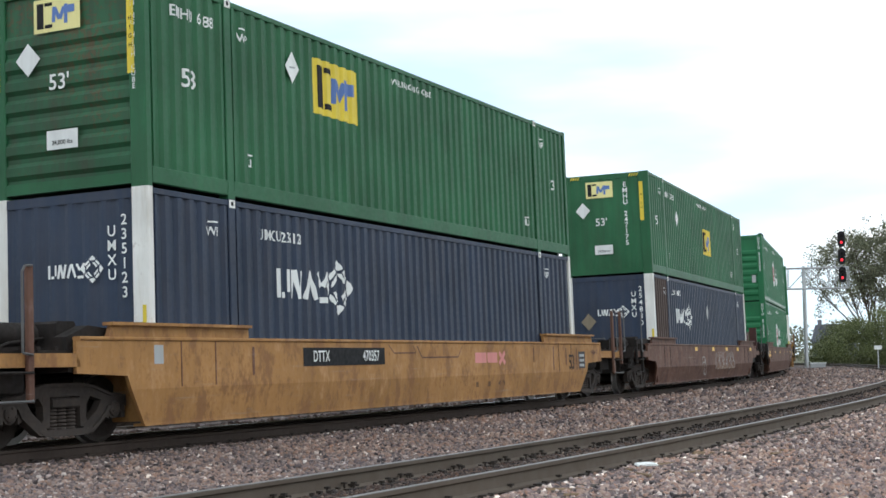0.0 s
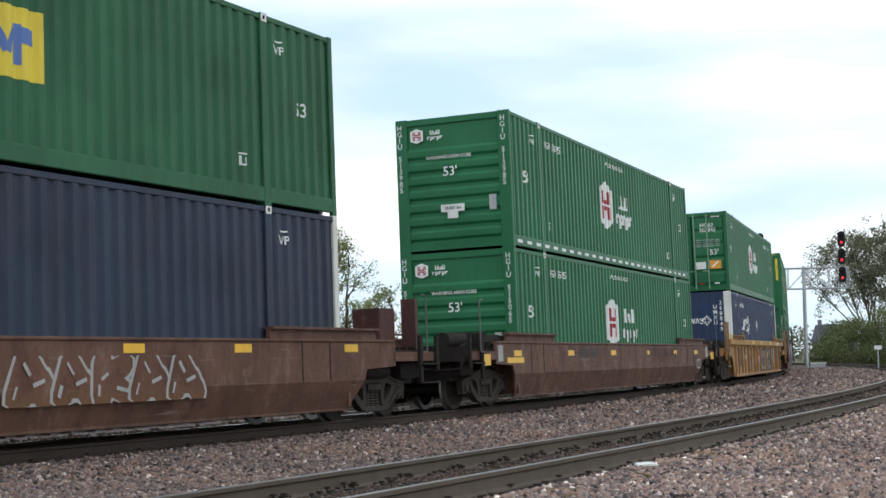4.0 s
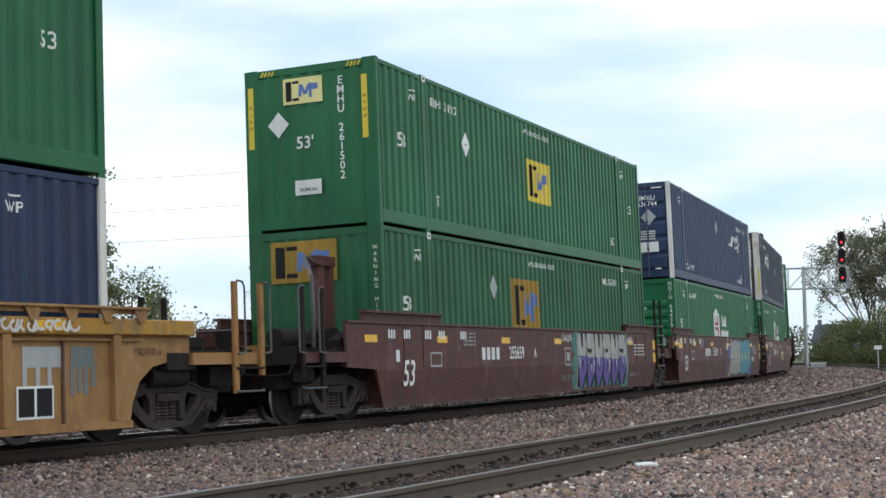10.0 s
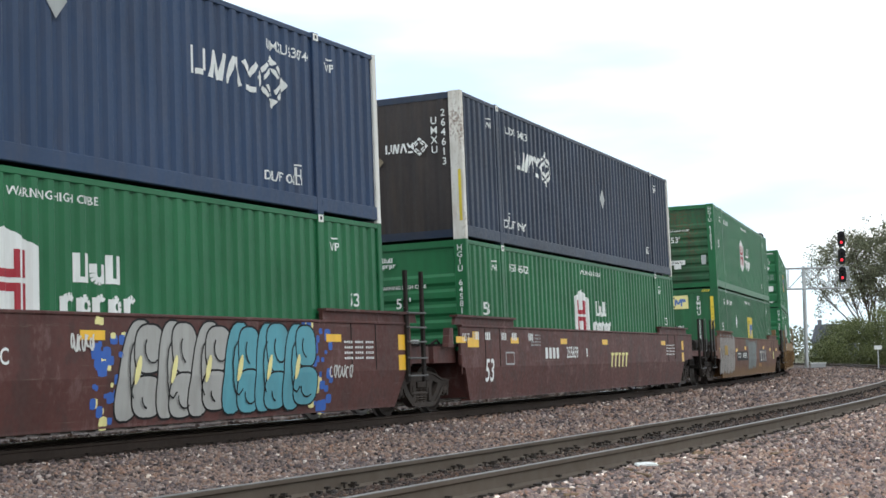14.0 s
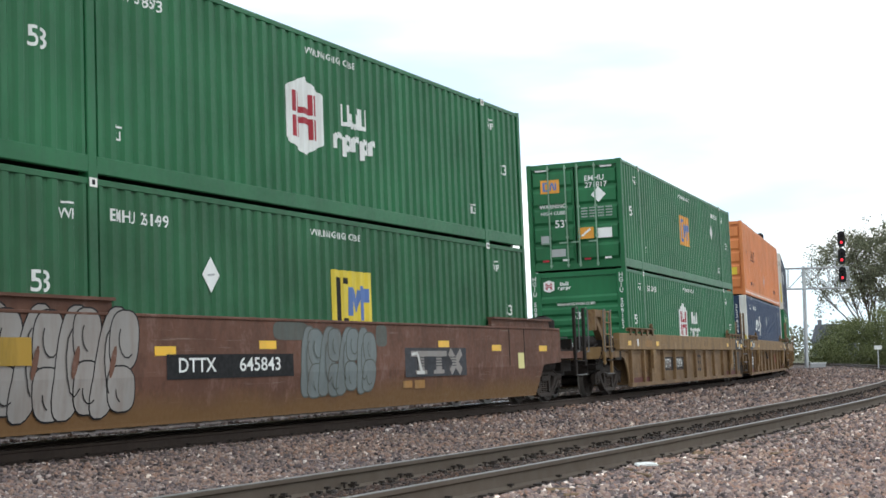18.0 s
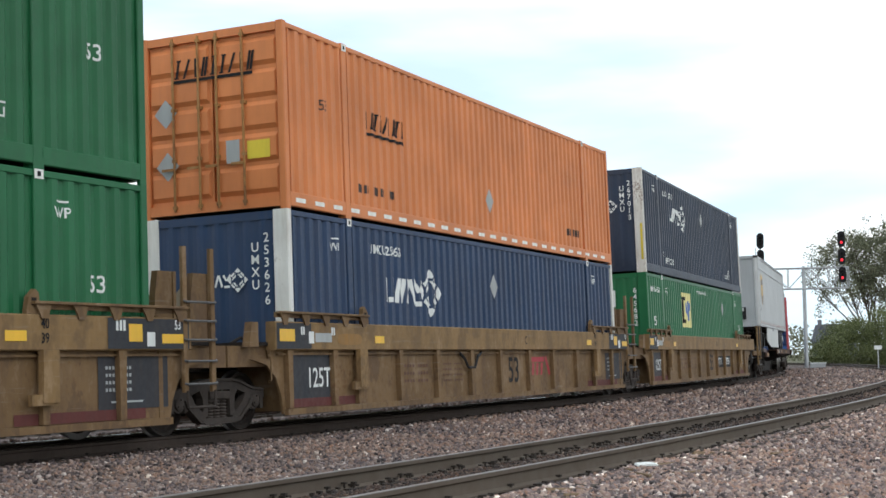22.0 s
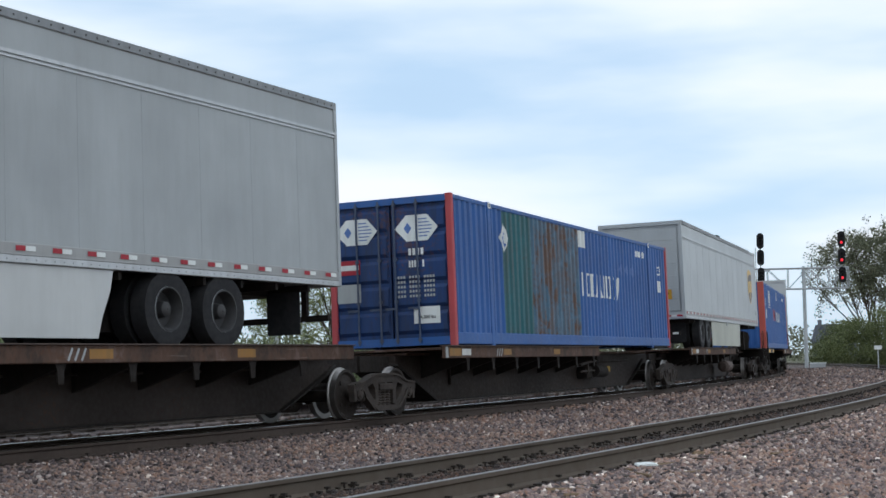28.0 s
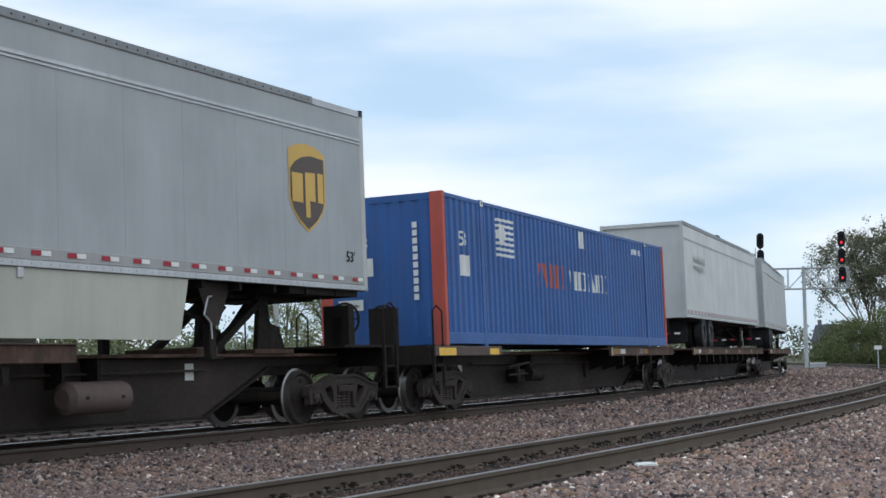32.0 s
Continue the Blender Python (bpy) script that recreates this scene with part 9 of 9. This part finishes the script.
    on_side(flat_mesh([diamond(0, 0.08, 0.44, 0.78)]), "white_diamond", MARK_WHITE, c, -5.28, 2.15, lift=0.007)
    on_side(flat_mesh([stroke((-0.12, 0), (0.06, 0.15), 0.07), stroke((-0.1, -0.05), (0.1, -0.12), 0.07)]), "diamond_marks", MARK_BLUE, c, -5.28, 2.2, lift=0.011)
    p = -HALF_L + 0.018
    for u in (-0.72, 0.55):
        on_end(flat_mesh([[(-0.44, 0), (-0.2, 0.25), (0.24, 0.25), (0.46, 0), (0.24, -0.25), (-0.2, -0.25)]]), "emblem", MARK_WHITE, c, u, 2.28, "white hexagon emblem", plane=p)
        on_end(flat_mesh([quad(0.06, 0.36 - abs(i - 2.5) * 0.05, -0.17 + i * 0.065, -0.15 + i * 0.065) for i in range(6)]), "emblem_lines", MARK_BLUE, c, u, 2.28, plane=p - 0.003)
        on_end(flat_mesh([diamond(-0.17, 0, 0.16, 0.22)]), "emblem_core", MARK_BLUE, c, u, 2.28, plane=p - 0.003)
    on_end(flat_mesh(bars_text(4, 0.34, 0.13)), "fleet_letters", MARK_WHITE, c, 0.55, 1.83, plane=p)
    on_end(flat_mesh(bars_text(6, 0.34, 0.13)), "fleet_number", MARK_WHITE, c, 0.55, 1.60, plane=p)
    for r in range(5):
        on_end(flat_mesh(bars_text(14, 0.85, 0.05)), "data_lettering", MARK_GREY, c, 0.5, 1.35 - r * 0.09, plane=p)
    on_end(flat_mesh([quad(-0.27, 0.27, -0.16, 0.16)]), "weight_plate", MARK_WHITE, c, 0.72, 0.62, plane=p)
    on_end(text_mesh("24,000 lbs", 0.09), "weight_lettering", MARK_BLACK, c, 0.72, 0.58, plane=p - 0.004)
    on_end(flat_mesh([quad(-0.25, 0.25, -0.18, 0.18)]), "notice_plate", MARK_GREY, c, -0.9, 1.1, plane=p)
    on_end(flat_mesh([quad(-0.25, 0.25, -0.14, 0.14)]), "danger_plate", MARK_RED, c, -0.9, 1.6, plane=p)
    on_end(flat_mesh([quad(-0.22, 0.22, -0.05, 0.05)]), "danger_bar", MARK_WHITE, c, -0.9, 1.6, plane=p - 0.003)
    STACKS.append((c, 285.11, 1.12))
    c = container("blue container with orange-red corner posts", SEA_BLUE, POST_RED, group="containers on spine cars")
    on_side(text_mesh("53", 0.40), "size_number", MARK_WHITE, c, -7.05, 2.05)
    on_side(flat_mesh([quad(-0.24, 0.24, -0.2, 0.2)]), "white_plate", MARK_WHITE, c, -7.05, 1.55)
    on_side(flat_mesh([quad(-0.5, 0.5, -0.36 + i * 0.12, -0.30 + i * 0.12) for i in range(7)] + [diamond(-0.2, 0.1, 0.5, 0.6)]), "emblem", MARK_WHITE, c, -4.8, 2.2, "white striped emblem")
    on_side(flat_mesh(word_blocks(5, 2.0, 0.52, 1)), "wordmark", SCRIPT_RED, c, -2.95, 1.58, "red wordmark strokes", lift=0.006)
    on_side(flat_mesh(word_blocks(9, 3.2, 0.44, 4)), "wordmark", MARK_WHITE, c, -0.75, 1.55, "white wordmark strokes", lift=0.006)
    on_side(flat_mesh([quad(-0.24, 0.24, -0.2, 0.2)]), "white_plate", MARK_WHITE, c, 0.4, 2.55)
    on_side(flat_mesh(bars_text(9, 0.9, 0.14)), "fleet_number", MARK_WHITE, c, 5.3, 2.55)
    on_end(text_mesh("53", 0.36), "size_number", MARK_WHITE, c, -0.42, 2.0)
    on_end(flat_mesh([quad(-0.26, 0.26, -0.17, 0.17)]), "white_plate", MARK_WHITE, c, -0.42, 1.55)
    on_end(flat_mesh([quad(-0.26, 0.26, -0.1, 0.1)]), "weight_plate", MARK_WHITE, c, -0.65, 0.85)
    on_end(text_mesh("24,000 lbs", 0.085), "weight_lettering", MARK_BLACK, c, -0.65, 0.84, plane=-HALF_L - 0.010)
    on_end(flat_mesh([quad(-0.05, 0.05, -0.06 - i * 0.15, 0.05 - i * 0.15) for i in range(10)]), "fleet_number", MARK_WHITE, c, 0.72, 2.3)
    STACKS.append((c, 322.69, 1.12))


make_spine_train()


# ================= signal gantry =================
def make_gantry():
    s, mid = 122.19, 4.42
    base = track_pose(s, 0.0, 0.0)
    def p(out, z, x=0.0):
        return base @ Vector((x, -out, z))
    g = thing("signal_gantry", "galvanised truss gantry with signal mast over the tracks", "signal gantry")
    part("mast", Build().tube(p(mid, -0.75), p(mid, 8.25), 0.17, 14, 0.15), GALV, g, smooth=True)
    part("mast_foot", Build().tube(p(mid, -0.7), p(mid, -0.35), 0.36, 12), CABINET, g, "concrete foot")
    lo, hi = 6.36, 8.08
    ends = (-12.0, 8.05)
    for x in (-0.45, 0.45):
        for z in (lo, hi):
            part("chord", Build().tube(p(ends[0], z, x), p(ends[1], z, x), 0.055, 8), GALV, g, smooth=True)
    k = ends[0]
    i = 0
    while k < ends[1] - 0.2:
        n = min(k + 1.68, ends[1])
        for x in (-0.45, 0.45):
            part("brace", Build().tube(p(k, lo if i % 2 else hi, x), p(n, hi if i % 2 else lo, x), 0.035, 6), GALV, g)
            part("strut", Build().tube(p(k, lo, x), p(k, hi, x), 0.035, 6), GALV, g)
        part("cross_strut", Build().tube(p(k, lo, -0.45), p(k, lo, 0.45), 0.03, 6).tube(p(k, hi, -0.45), p(k, hi, 0.45), 0.03, 6), GALV, g)
        k, i = n, i + 1
    for x in (-0.45, 0.45):
        part("strut", Build().tube(p(ends[1], lo, x), p(ends[1], hi, x), 0.035, 6), GALV, g)
    # signal heads: (place across, heights, lit)
    for out, heights, pole in ((-2.72, (10.35, 8.95), -2.34), (0.85, (10.42, 9.02, 7.5), 0.47), (7.48, (10.40, 8.95, 7.45), 6.97)):
        post = Build().tube(p(out, lo - 0.1, -0.62), p(out, heights[0], -0.62), 0.05, 8)
        post.tube(p(pole, lo, -0.5), p(pole, heights[0] - 0.55, -0.5), 0.035, 6).tube(p(pole, heights[0] - 1.0, -0.5), p(out, heights[0] - 1.0, -0.62), 0.03, 6)
        part("signal_post", post, GALV, g)
        for z in heights:
            face = Matrix.Translation(p(out, z, -0.80)) @ base.to_3x3().to_4x4()
            outline = []
            for q in range(20):
                a = 2 * math.pi * q / 20
                outline.append((0.30 * math.cos(a), 0.33 * math.sin(a) + (0.34 if math.sin(a) > 0 else -0.34)))
            b = Build()
            vs = [(0.03, u, w) for u, w in outline] + [(-0.03, u, w) for u, w in outline]
            b.add(vs, [tuple(range(20)), tuple(range(39, 19, -1))] + [(q, 20 + q, 20 + (q + 1) % 20, (q + 1) % 20) for q in range(20)])
            b.box(0.03, 0.28, -0.2, 0.2, -0.42, 0.42)
            head = part("signal_head", b, SIGNAL_BLACK, g, "black oval signal head", m=face)
            for w in (0.28, 0.0, -0.28):
                hood = Build()
                for q in range(7):
                    a0, a1 = radians(-20 + q * 220 / 7), radians(-20 + (q + 1) * 220 / 7)
                    pts = [(-0.03, 0.125 * math.cos(a0), w + 0.125 * math.sin(a0)), (-0.03, 0.125 * math.cos(a1), w + 0.125 * math.sin(a1)), (-0.30, 0.125 * math.cos(a1), w + 0.125 * math.sin(a1)), (-0.30, 0.125 * math.cos(a0), w + 0.125 * math.sin(a0))]
                    hood.add(pts, [(0, 1, 2, 3)])
                part("lamp_hood", hood, SIGNAL_BLACK, head)
                lit = w < -0.1 if out > 5 else (w < -0.1 and out < 0 and z > 9.5)
                part("lamp_lens", Build().lathe([(-0.032, 0.10), (-0.05, 0.07), (-0.056, 0.02)], (0, 0, w), "x", 12), RED_GLOW if lit else SIGNAL_BLACK, head, "lit red lens" if lit else "unlit dark lens")
    c = thing("signal_cabinet", "grey metal signal cabinet at the foot of the mast", "cabinet", m=track_pose(s - 1.0, 5.2, -0.62))
    part("cabinet_body", Build().box(-0.35, 0.35, -0.6, 0.6, 0.0, 0.72, 0.02), CABINET, c)
    part("cabinet_lid", Build().box(-0.40, 0.40, -0.66, 0.66, 0.72, 0.80), MARK_WHITE, c)


make_gantry()


# ================= trees, bushes and the distance =================
def leaves(points, size, count, spread, rng, flat=0.9):
    """Small four-cornered leaves in clumps round the given points."""
    c = np.array(points)
    idx = rng.integers(0, len(c), count)
    pos = c[idx] + rng.normal(size=(count, 3)) * spread * np.array([1, 1, flat])
    a = rng.normal(size=(count, 3))
    a /= np.linalg.norm(a, axis=1)[:, None]
    b = np.cross(a, rng.normal(size=(count, 3)))
    b /= np.linalg.norm(b, axis=1)[:, None]
    s = size * (0.6 + 0.8 * rng.random((count, 1)))
    v = np.stack([pos + a * s, pos + b * s * 0.55, pos - a * s, pos - b * s * 0.55], 1).reshape(-1, 3)
    return v


def leaf_mesh(name, v, mat):
    n = len(v) // 4
    me = bpy.data.meshes.new(name)
    me.vertices.add(4 * n)
    me.vertices.foreach_set("co", v.reshape(-1))
    me.loops.add(4 * n)
    me.loops.foreach_set("vertex_index", np.arange(4 * n, dtype=np.int32))
    me.polygons.add(n)
    me.polygons.foreach_set("loop_start", np.arange(0, 4 * n, 4, dtype=np.int32))
    me.materials.append(mat)
    me.update(calc_edges=True)
    return me


def tree(label, x, y, height, width, mat, seed, count, size, low=0.3, taper=0.5, lumps=26, stems=1, tight=0.05, droop=0.0, fork=0.35, z=-0.75):
    """Stems that fork into curved limbs; each limb ends in a lump of twigs and leaves. low: where the crown begins; taper: 0 a dome, 1 a cone."""
    rng = np.random.default_rng(seed)
    r = random.Random(seed)
    root = thing("tree", label, "tree", m=pose(x, y, z))
    wood = Build()
    tips = []

    def limb(a, b, rad, bend, n=5):
        pts = [a.lerp(b, k / n) + Vector((0, 0, bend * 4 * (k / n) * (1 - k / n))) + (Vector((r.uniform(-1, 1), r.uniform(-1, 1), 0)) * rad * 1.4 if 0 < k < n else Vector()) for k in range(n + 1)]
        for k in range(n):
            wood.tube(pts[k], pts[k + 1], rad * (1 - 0.8 * k / n), 6, rad * (1 - 0.8 * (k + 1) / n))
        return pts

    heads = []
    for k in range(stems):
        a = 2 * math.pi * k / stems + r.uniform(-0.4, 0.4)
        out = width * 0.22 * (stems > 1) * r.uniform(0.6, 1.1)
        head = Vector((out * math.cos(a), out * math.sin(a), height * r.uniform(0.66, 0.8)))
        heads.append(limb(Vector((0.12 * math.cos(a), 0.12 * math.sin(a), 0)) * (stems > 1), head, height * 0.019 / stems ** 0.35, -height * 0.03 * (stems > 1), 8))
    for i in range(lumps):
        h = low + (0.97 - low) * ((i + r.random()) / lumps) ** 0.85
        f = (h - low) / (1 - low)
        span = (1 - taper) * math.sqrt(max(0.04, 1 - (2 * f - 0.75) ** 2 / 1.6)) + taper * (1.06 - f)
        d = width / 2 * span * math.sqrt(r.uniform(0.12, 1.0)) * r.uniform(0.75, 1.08)
        a = r.uniform(0, 2 * math.pi)
        c = Vector((d * math.cos(a), d * math.sin(a), height * h))
        stem = min(heads, key=lambda s: (s[-1].xy - c.xy).length + r.uniform(0, width * 0.2))
        at_ = min(stem[2:], key=lambda q: abs(q.z - max(height * fork * 0.6, c.z - d * 0.9 - height * 0.05)))
        pts = limb(at_, c, height * 0.0062, -0.05 * d, 5)
        size_l = width * r.uniform(0.07, 0.15)
        for q in range(9):
            t = c + Vector((r.gauss(0, 1), r.gauss(0, 1), r.gauss(0, 0.8))) * size_l * 0.75 - Vector((0, 0, droop * r.random() * height))
            wood.tube(pts[r.choice((3, 4, 5))], t, height * 0.0016, 4, height * 0.0006)
            tips.append(tuple(t))
            tips.append(tuple(c.lerp(t, 0.55)))
    part("trunk", wood, BARK, root, "grey-brown trunk and limbs")
    part("crown", leaf_mesh("crown", leaves(tips, size, count, tight * width, rng), mat), mat, root, "loose crown of small leaves")
    return root


def make_plants():
    # behind the train, inside the curve
    tree("tall green tree with a loose uneven crown", -19.9, 75.0, 12.3, 6.4, LEAF, 3, 26000, 0.095, 0.16, 0.45, 54, 2, 0.032, 0.01, 0.3)
    tree("thin tree with sparse drooping leaves", -23.2, 76.0, 10.6, 4.6, LEAF_OLIVE, 9, 2600, 0.085, 0.42, 0.1, 15, 2, 0.035, 0.05, 0.5)
    tree("young spring tree with fresh leaves", -16.4, 74.0, 6.1, 6.6, LEAF_YOUNG, 5, 9000, 0.085, 0.12, 0.1, 30, 4, 0.045)
    tree("low bushy tree beside the line", -12.6, 78.0, 2.7, 3.0, LEAF_FRESH, 6, 2600, 0.08, 0.3, 0.2, 20, 3, 0.045)
    tree("budding tree with thin upright twigs", -9.6, 86.0, 9.2, 4.8, LEAF_BUD, 13, 9000, 0.065, 0.2, 0.3, 44, 5, 0.04)
    tree("budding tree with pale green buds", -6.6, 88.0, 9.8, 4.6, LEAF_BUD, 14, 9000, 0.065, 0.2, 0.3, 44, 4, 0.04)
    tree("budding tree at the field edge", -1.2, 96.0, 7.6, 4.2, LEAF_BUD, 15, 4500, 0.075, 0.3, 0.3, 26, 2, 0.045)
    tree("small budding tree at the field edge", -4.0, 92.0, 6.4, 3.8, LEAF_BUD, 19, 3600, 0.075, 0.3, 0.3, 22, 2, 0.045)
    # beside the gantry
    tree("broad old tree with forking limbs and olive leaves", 48.0, 160.0, 14.8, 15.6, LEAF_OLIVE, 27, 25000, 0.13, 0.52, 0.0, 62, 5, 0.018, 0.0, 0.4)
    tree("broad tree at the edge of the wood", 58.0, 168.0, 15.0, 13.0, LEAF_OLIVE, 26, 14000, 0.15, 0.58, 0.0, 40, 3, 0.024)
    rng = np.random.default_rng(41)

    def thicket(label, centres, mat, count, size, spread):
        v = leaves(centres, size, count, spread, rng, 0.8)
        v[:, 2] = np.maximum(v[:, 2], -0.72)
        tagged(new("bushes", leaf_mesh("bushes", v, mat)), label, "bushes", kind="stuff")

    mound = [(36.0 + 0.9 * i + rng.uniform(-0.5, 0.5), 140 + rng.uniform(-3, 3), -0.5 + (2.0 + 3.5 * min(1.0, i / 5.0)) * rng.random()) for i in range(14) for _ in range(12)]
    thicket("dense green bushes under the broad tree", mound, LEAF_MOUND, 52000, 0.09, 0.45)
    thicket("pale leafless brush behind the mast", [(34.0 + rng.uniform(-4, 2.2), 175 + rng.uniform(-4, 4), rng.uniform(-0.5, 3.2)) for _ in range(40)], LEAF_DRY, 3500, 0.14, 0.6)
    row = []
    for k in range(420):
        s = -30 + 190 * rng.random()
        q = spot(s, -15.5 - 7 * rng.random(), 0)
        row.append((q.x, q.y, -0.7 + (2.2 + 1.1 * math.sin(s * 0.21) * math.sin(s * 0.083)) * rng.random()))
    thicket("rough green hedge along the far side of the line", row, LEAF, 90000, 0.085, 0.6)
    far = [(-170 + 2.2 * k + rng.uniform(-3, 3), 330 + rng.uniform(-20, 20), rng.uniform(-0.5, 5.5)) for k in range(150) for _ in range(3)]
    thicket("distant line of trees", far, LEAF_OLIVE, 26000, 0.5, 1.6)


make_plants()


def make_far_things():
    slate = paint("dark_slate_roof", (0.085, 0.095, 0.12), 0.7, 0.3)
    wall = paint("grey_siding", (0.16, 0.17, 0.19), 0.7, 0.2)
    h = thing("house", "dark-roofed house far behind the trees", "house", m=pose(80.6, 300.0, -2.3))
    part("wall", Build().box(-3.4, 3.6, -4, 4, 0.0, 5.6), wall, h)
    part("roof", Build().prism([(-3.7, 5.55), (3.9, 5.55), (3.0, 9.2), (-2.6, 9.2)], -4.4, 4.4), slate, h, "dark slate roof")
    part("chimney", Build().box(-3.2, -2.5, -0.6, 0.1, 5.0, 10.2), wall, h)
    part("window", Build().box(-3.42, -2.2, -4.03, -3.98, 2.8, 4.4), MARK_GREY, h)
    p = thing("utility_pole", "tall grey utility pole with three insulator arms", "pole", m=pose(-9.3, 80.0, -0.75))
    part("shaft", Build().tube((0, 0, 0), (0, 0, 13.9), 0.17, 10, 0.09), CABINET, p, smooth=True)
    part("pole_cap", Build().tube((0, 0, 13.9), (0, 0, 14.15), 0.05, 8).box(-0.16, 0.16, -0.04, 0.04, 14.12, 14.20), CAR_GRIME, p, "small dark top fitting")
    for z in (12.35, 10.5, 8.8):
        arm = Build().tube((0, 0, z + 0.18), (-0.32, 0, z - 0.02), 0.02, 6)
        part("bracket", arm, CAR_GRIME, p)
        part("insulator", Build().lathe([(-0.72, 0.03), (-0.66, 0.075), (-0.30, 0.075), (-0.24, 0.03)], (0, 0, z - 0.05), "x", 10), CAR_GRIME, p, "dark ribbed insulator", smooth=True)
    for z in (11.57, 9.72, 8.0):
        w = Build()
        n = 10
        pts = [(-10.05 - i * 4.0, 80.0 + i * 0.6, z - 0.32 * 4 * (i / n) * (1 - i / n) + 0.0 * i) for i in range(n + 1)]
        w.pipe(pts, 0.011, 5)
        tagged(new("power_line", w.mesh("power_line", GALV)), "thin grey overhead wire strung from the pole", "wire")
    t = thing("trackside_sign", "small white sign on a short post beside the track", "sign", m=pose(26.9, 90.0, -0.45))
    part("post", Build().box(-0.03, 0.03, -0.02, 0.02, 0.0, 1.5), GALV, t)
    part("board", Build().box(-0.24, 0.24, -0.035, -0.02, 1.56, 1.80), MARK_WHITE, t)
    q = Build().prism([(-0.10, 0.0), (0.09, 0.0), (0.11, 0.008), (0.03, 0.020), (-0.09, 0.014)], -0.06, 0.05)
    tagged(new("scrap_board", q.mesh("scrap_board", MARK_WHITE)), "flat white scrap lying on the ballast", "scrap").matrix_basis = pose(1.90, 13.9, -0.125, 8, 0, 12)
    # broken tie wood beside the near rail
    pale = paint("weathered_splinter_wood", (0.26, 0.185, 0.115), 0.85, 0.5, (0.12, 0.09, 0.065), scale=3)
    r = random.Random(12)
    for k in range(16):
        out, along = r.uniform(8.22, 9.1), r.uniform(5.0, 15.5)
        l, w = r.uniform(0.12, 0.42), r.uniform(0.012, 0.03)
        b = Build().add([(-l / 2, -w, 0), (l / 2, -w * 0.3, 0.004), (l / 2, w * 0.4, 0.006), (-l / 2, w, 0), (-l / 2, -w * 0.7, 0.022), (l / 2, -w * 0.2, 0.012), (l / 2, w * 0.3, 0.014), (-l / 2, w * 0.8, 0.02)],
                        [(3, 2, 1, 0), (4, 5, 6, 7), (0, 1, 5, 4), (1, 2, 6, 5), (2, 3, 7, 6), (3, 0, 4, 7)])
        q = spot(along, out, float(np.interp(out, BED_OUT, BED_Z)) + 0.022)
        dark = k % 4 == 3
        tagged(new("wood_splinter", b.mesh("wood_splinter", BARK if dark else pale)), "dark broken piece of tie wood on the ballast" if dark else "pale splinter of weathered tie wood on the ballast", "wood splinter", "splinters beside the rail").matrix_basis = pose(q.x, q.y, q.z, r.uniform(-4, 4), r.uniform(-3, 3), math.degrees(NEAR) + 90 + r.uniform(-25, 25) + 90 * (k % 5 == 0))


make_far_things()


# ================= everything that moves =================
def travel(t):
    return SPEED * t + 0.5 * GAIN * t * t


TIMES = [0.5 * i for i in range(65)]


def motions():
    for root, s in CARS:
        walk(root, [(t, track_pose(s + travel(t), -SAG, 0.0, CANT)) for t in TIMES])
    for root, s, z in STACKS:
        walk(root, [(t, track_pose(s + travel(t), -SAG, 0.0, CANT) @ Matrix.Translation((0, 0, z))) for t in TIMES])
    # wheels roll while their car is in sight
    for w, x, s in WHEELS:
        rows = []
        for f in range(0, 961, 2):
            t = f / FPS
            here = s + travel(t)
            if not -16 < here < 95:
                continue
            roll = math.degrees(-travel(t) / WHEEL_R) % 360.0
            rows.append((t, pose(x, 0, 0, 0, -roll, 0)))
        if len(rows) > 1:
            if rows[0][0] > 0:
                rows.insert(0, (0.0, rows[0][1]))
            if rows[-1][0] < 32:
                rows.append((32.0, rows[-1][1]))
            walk(w, rows)


motions()
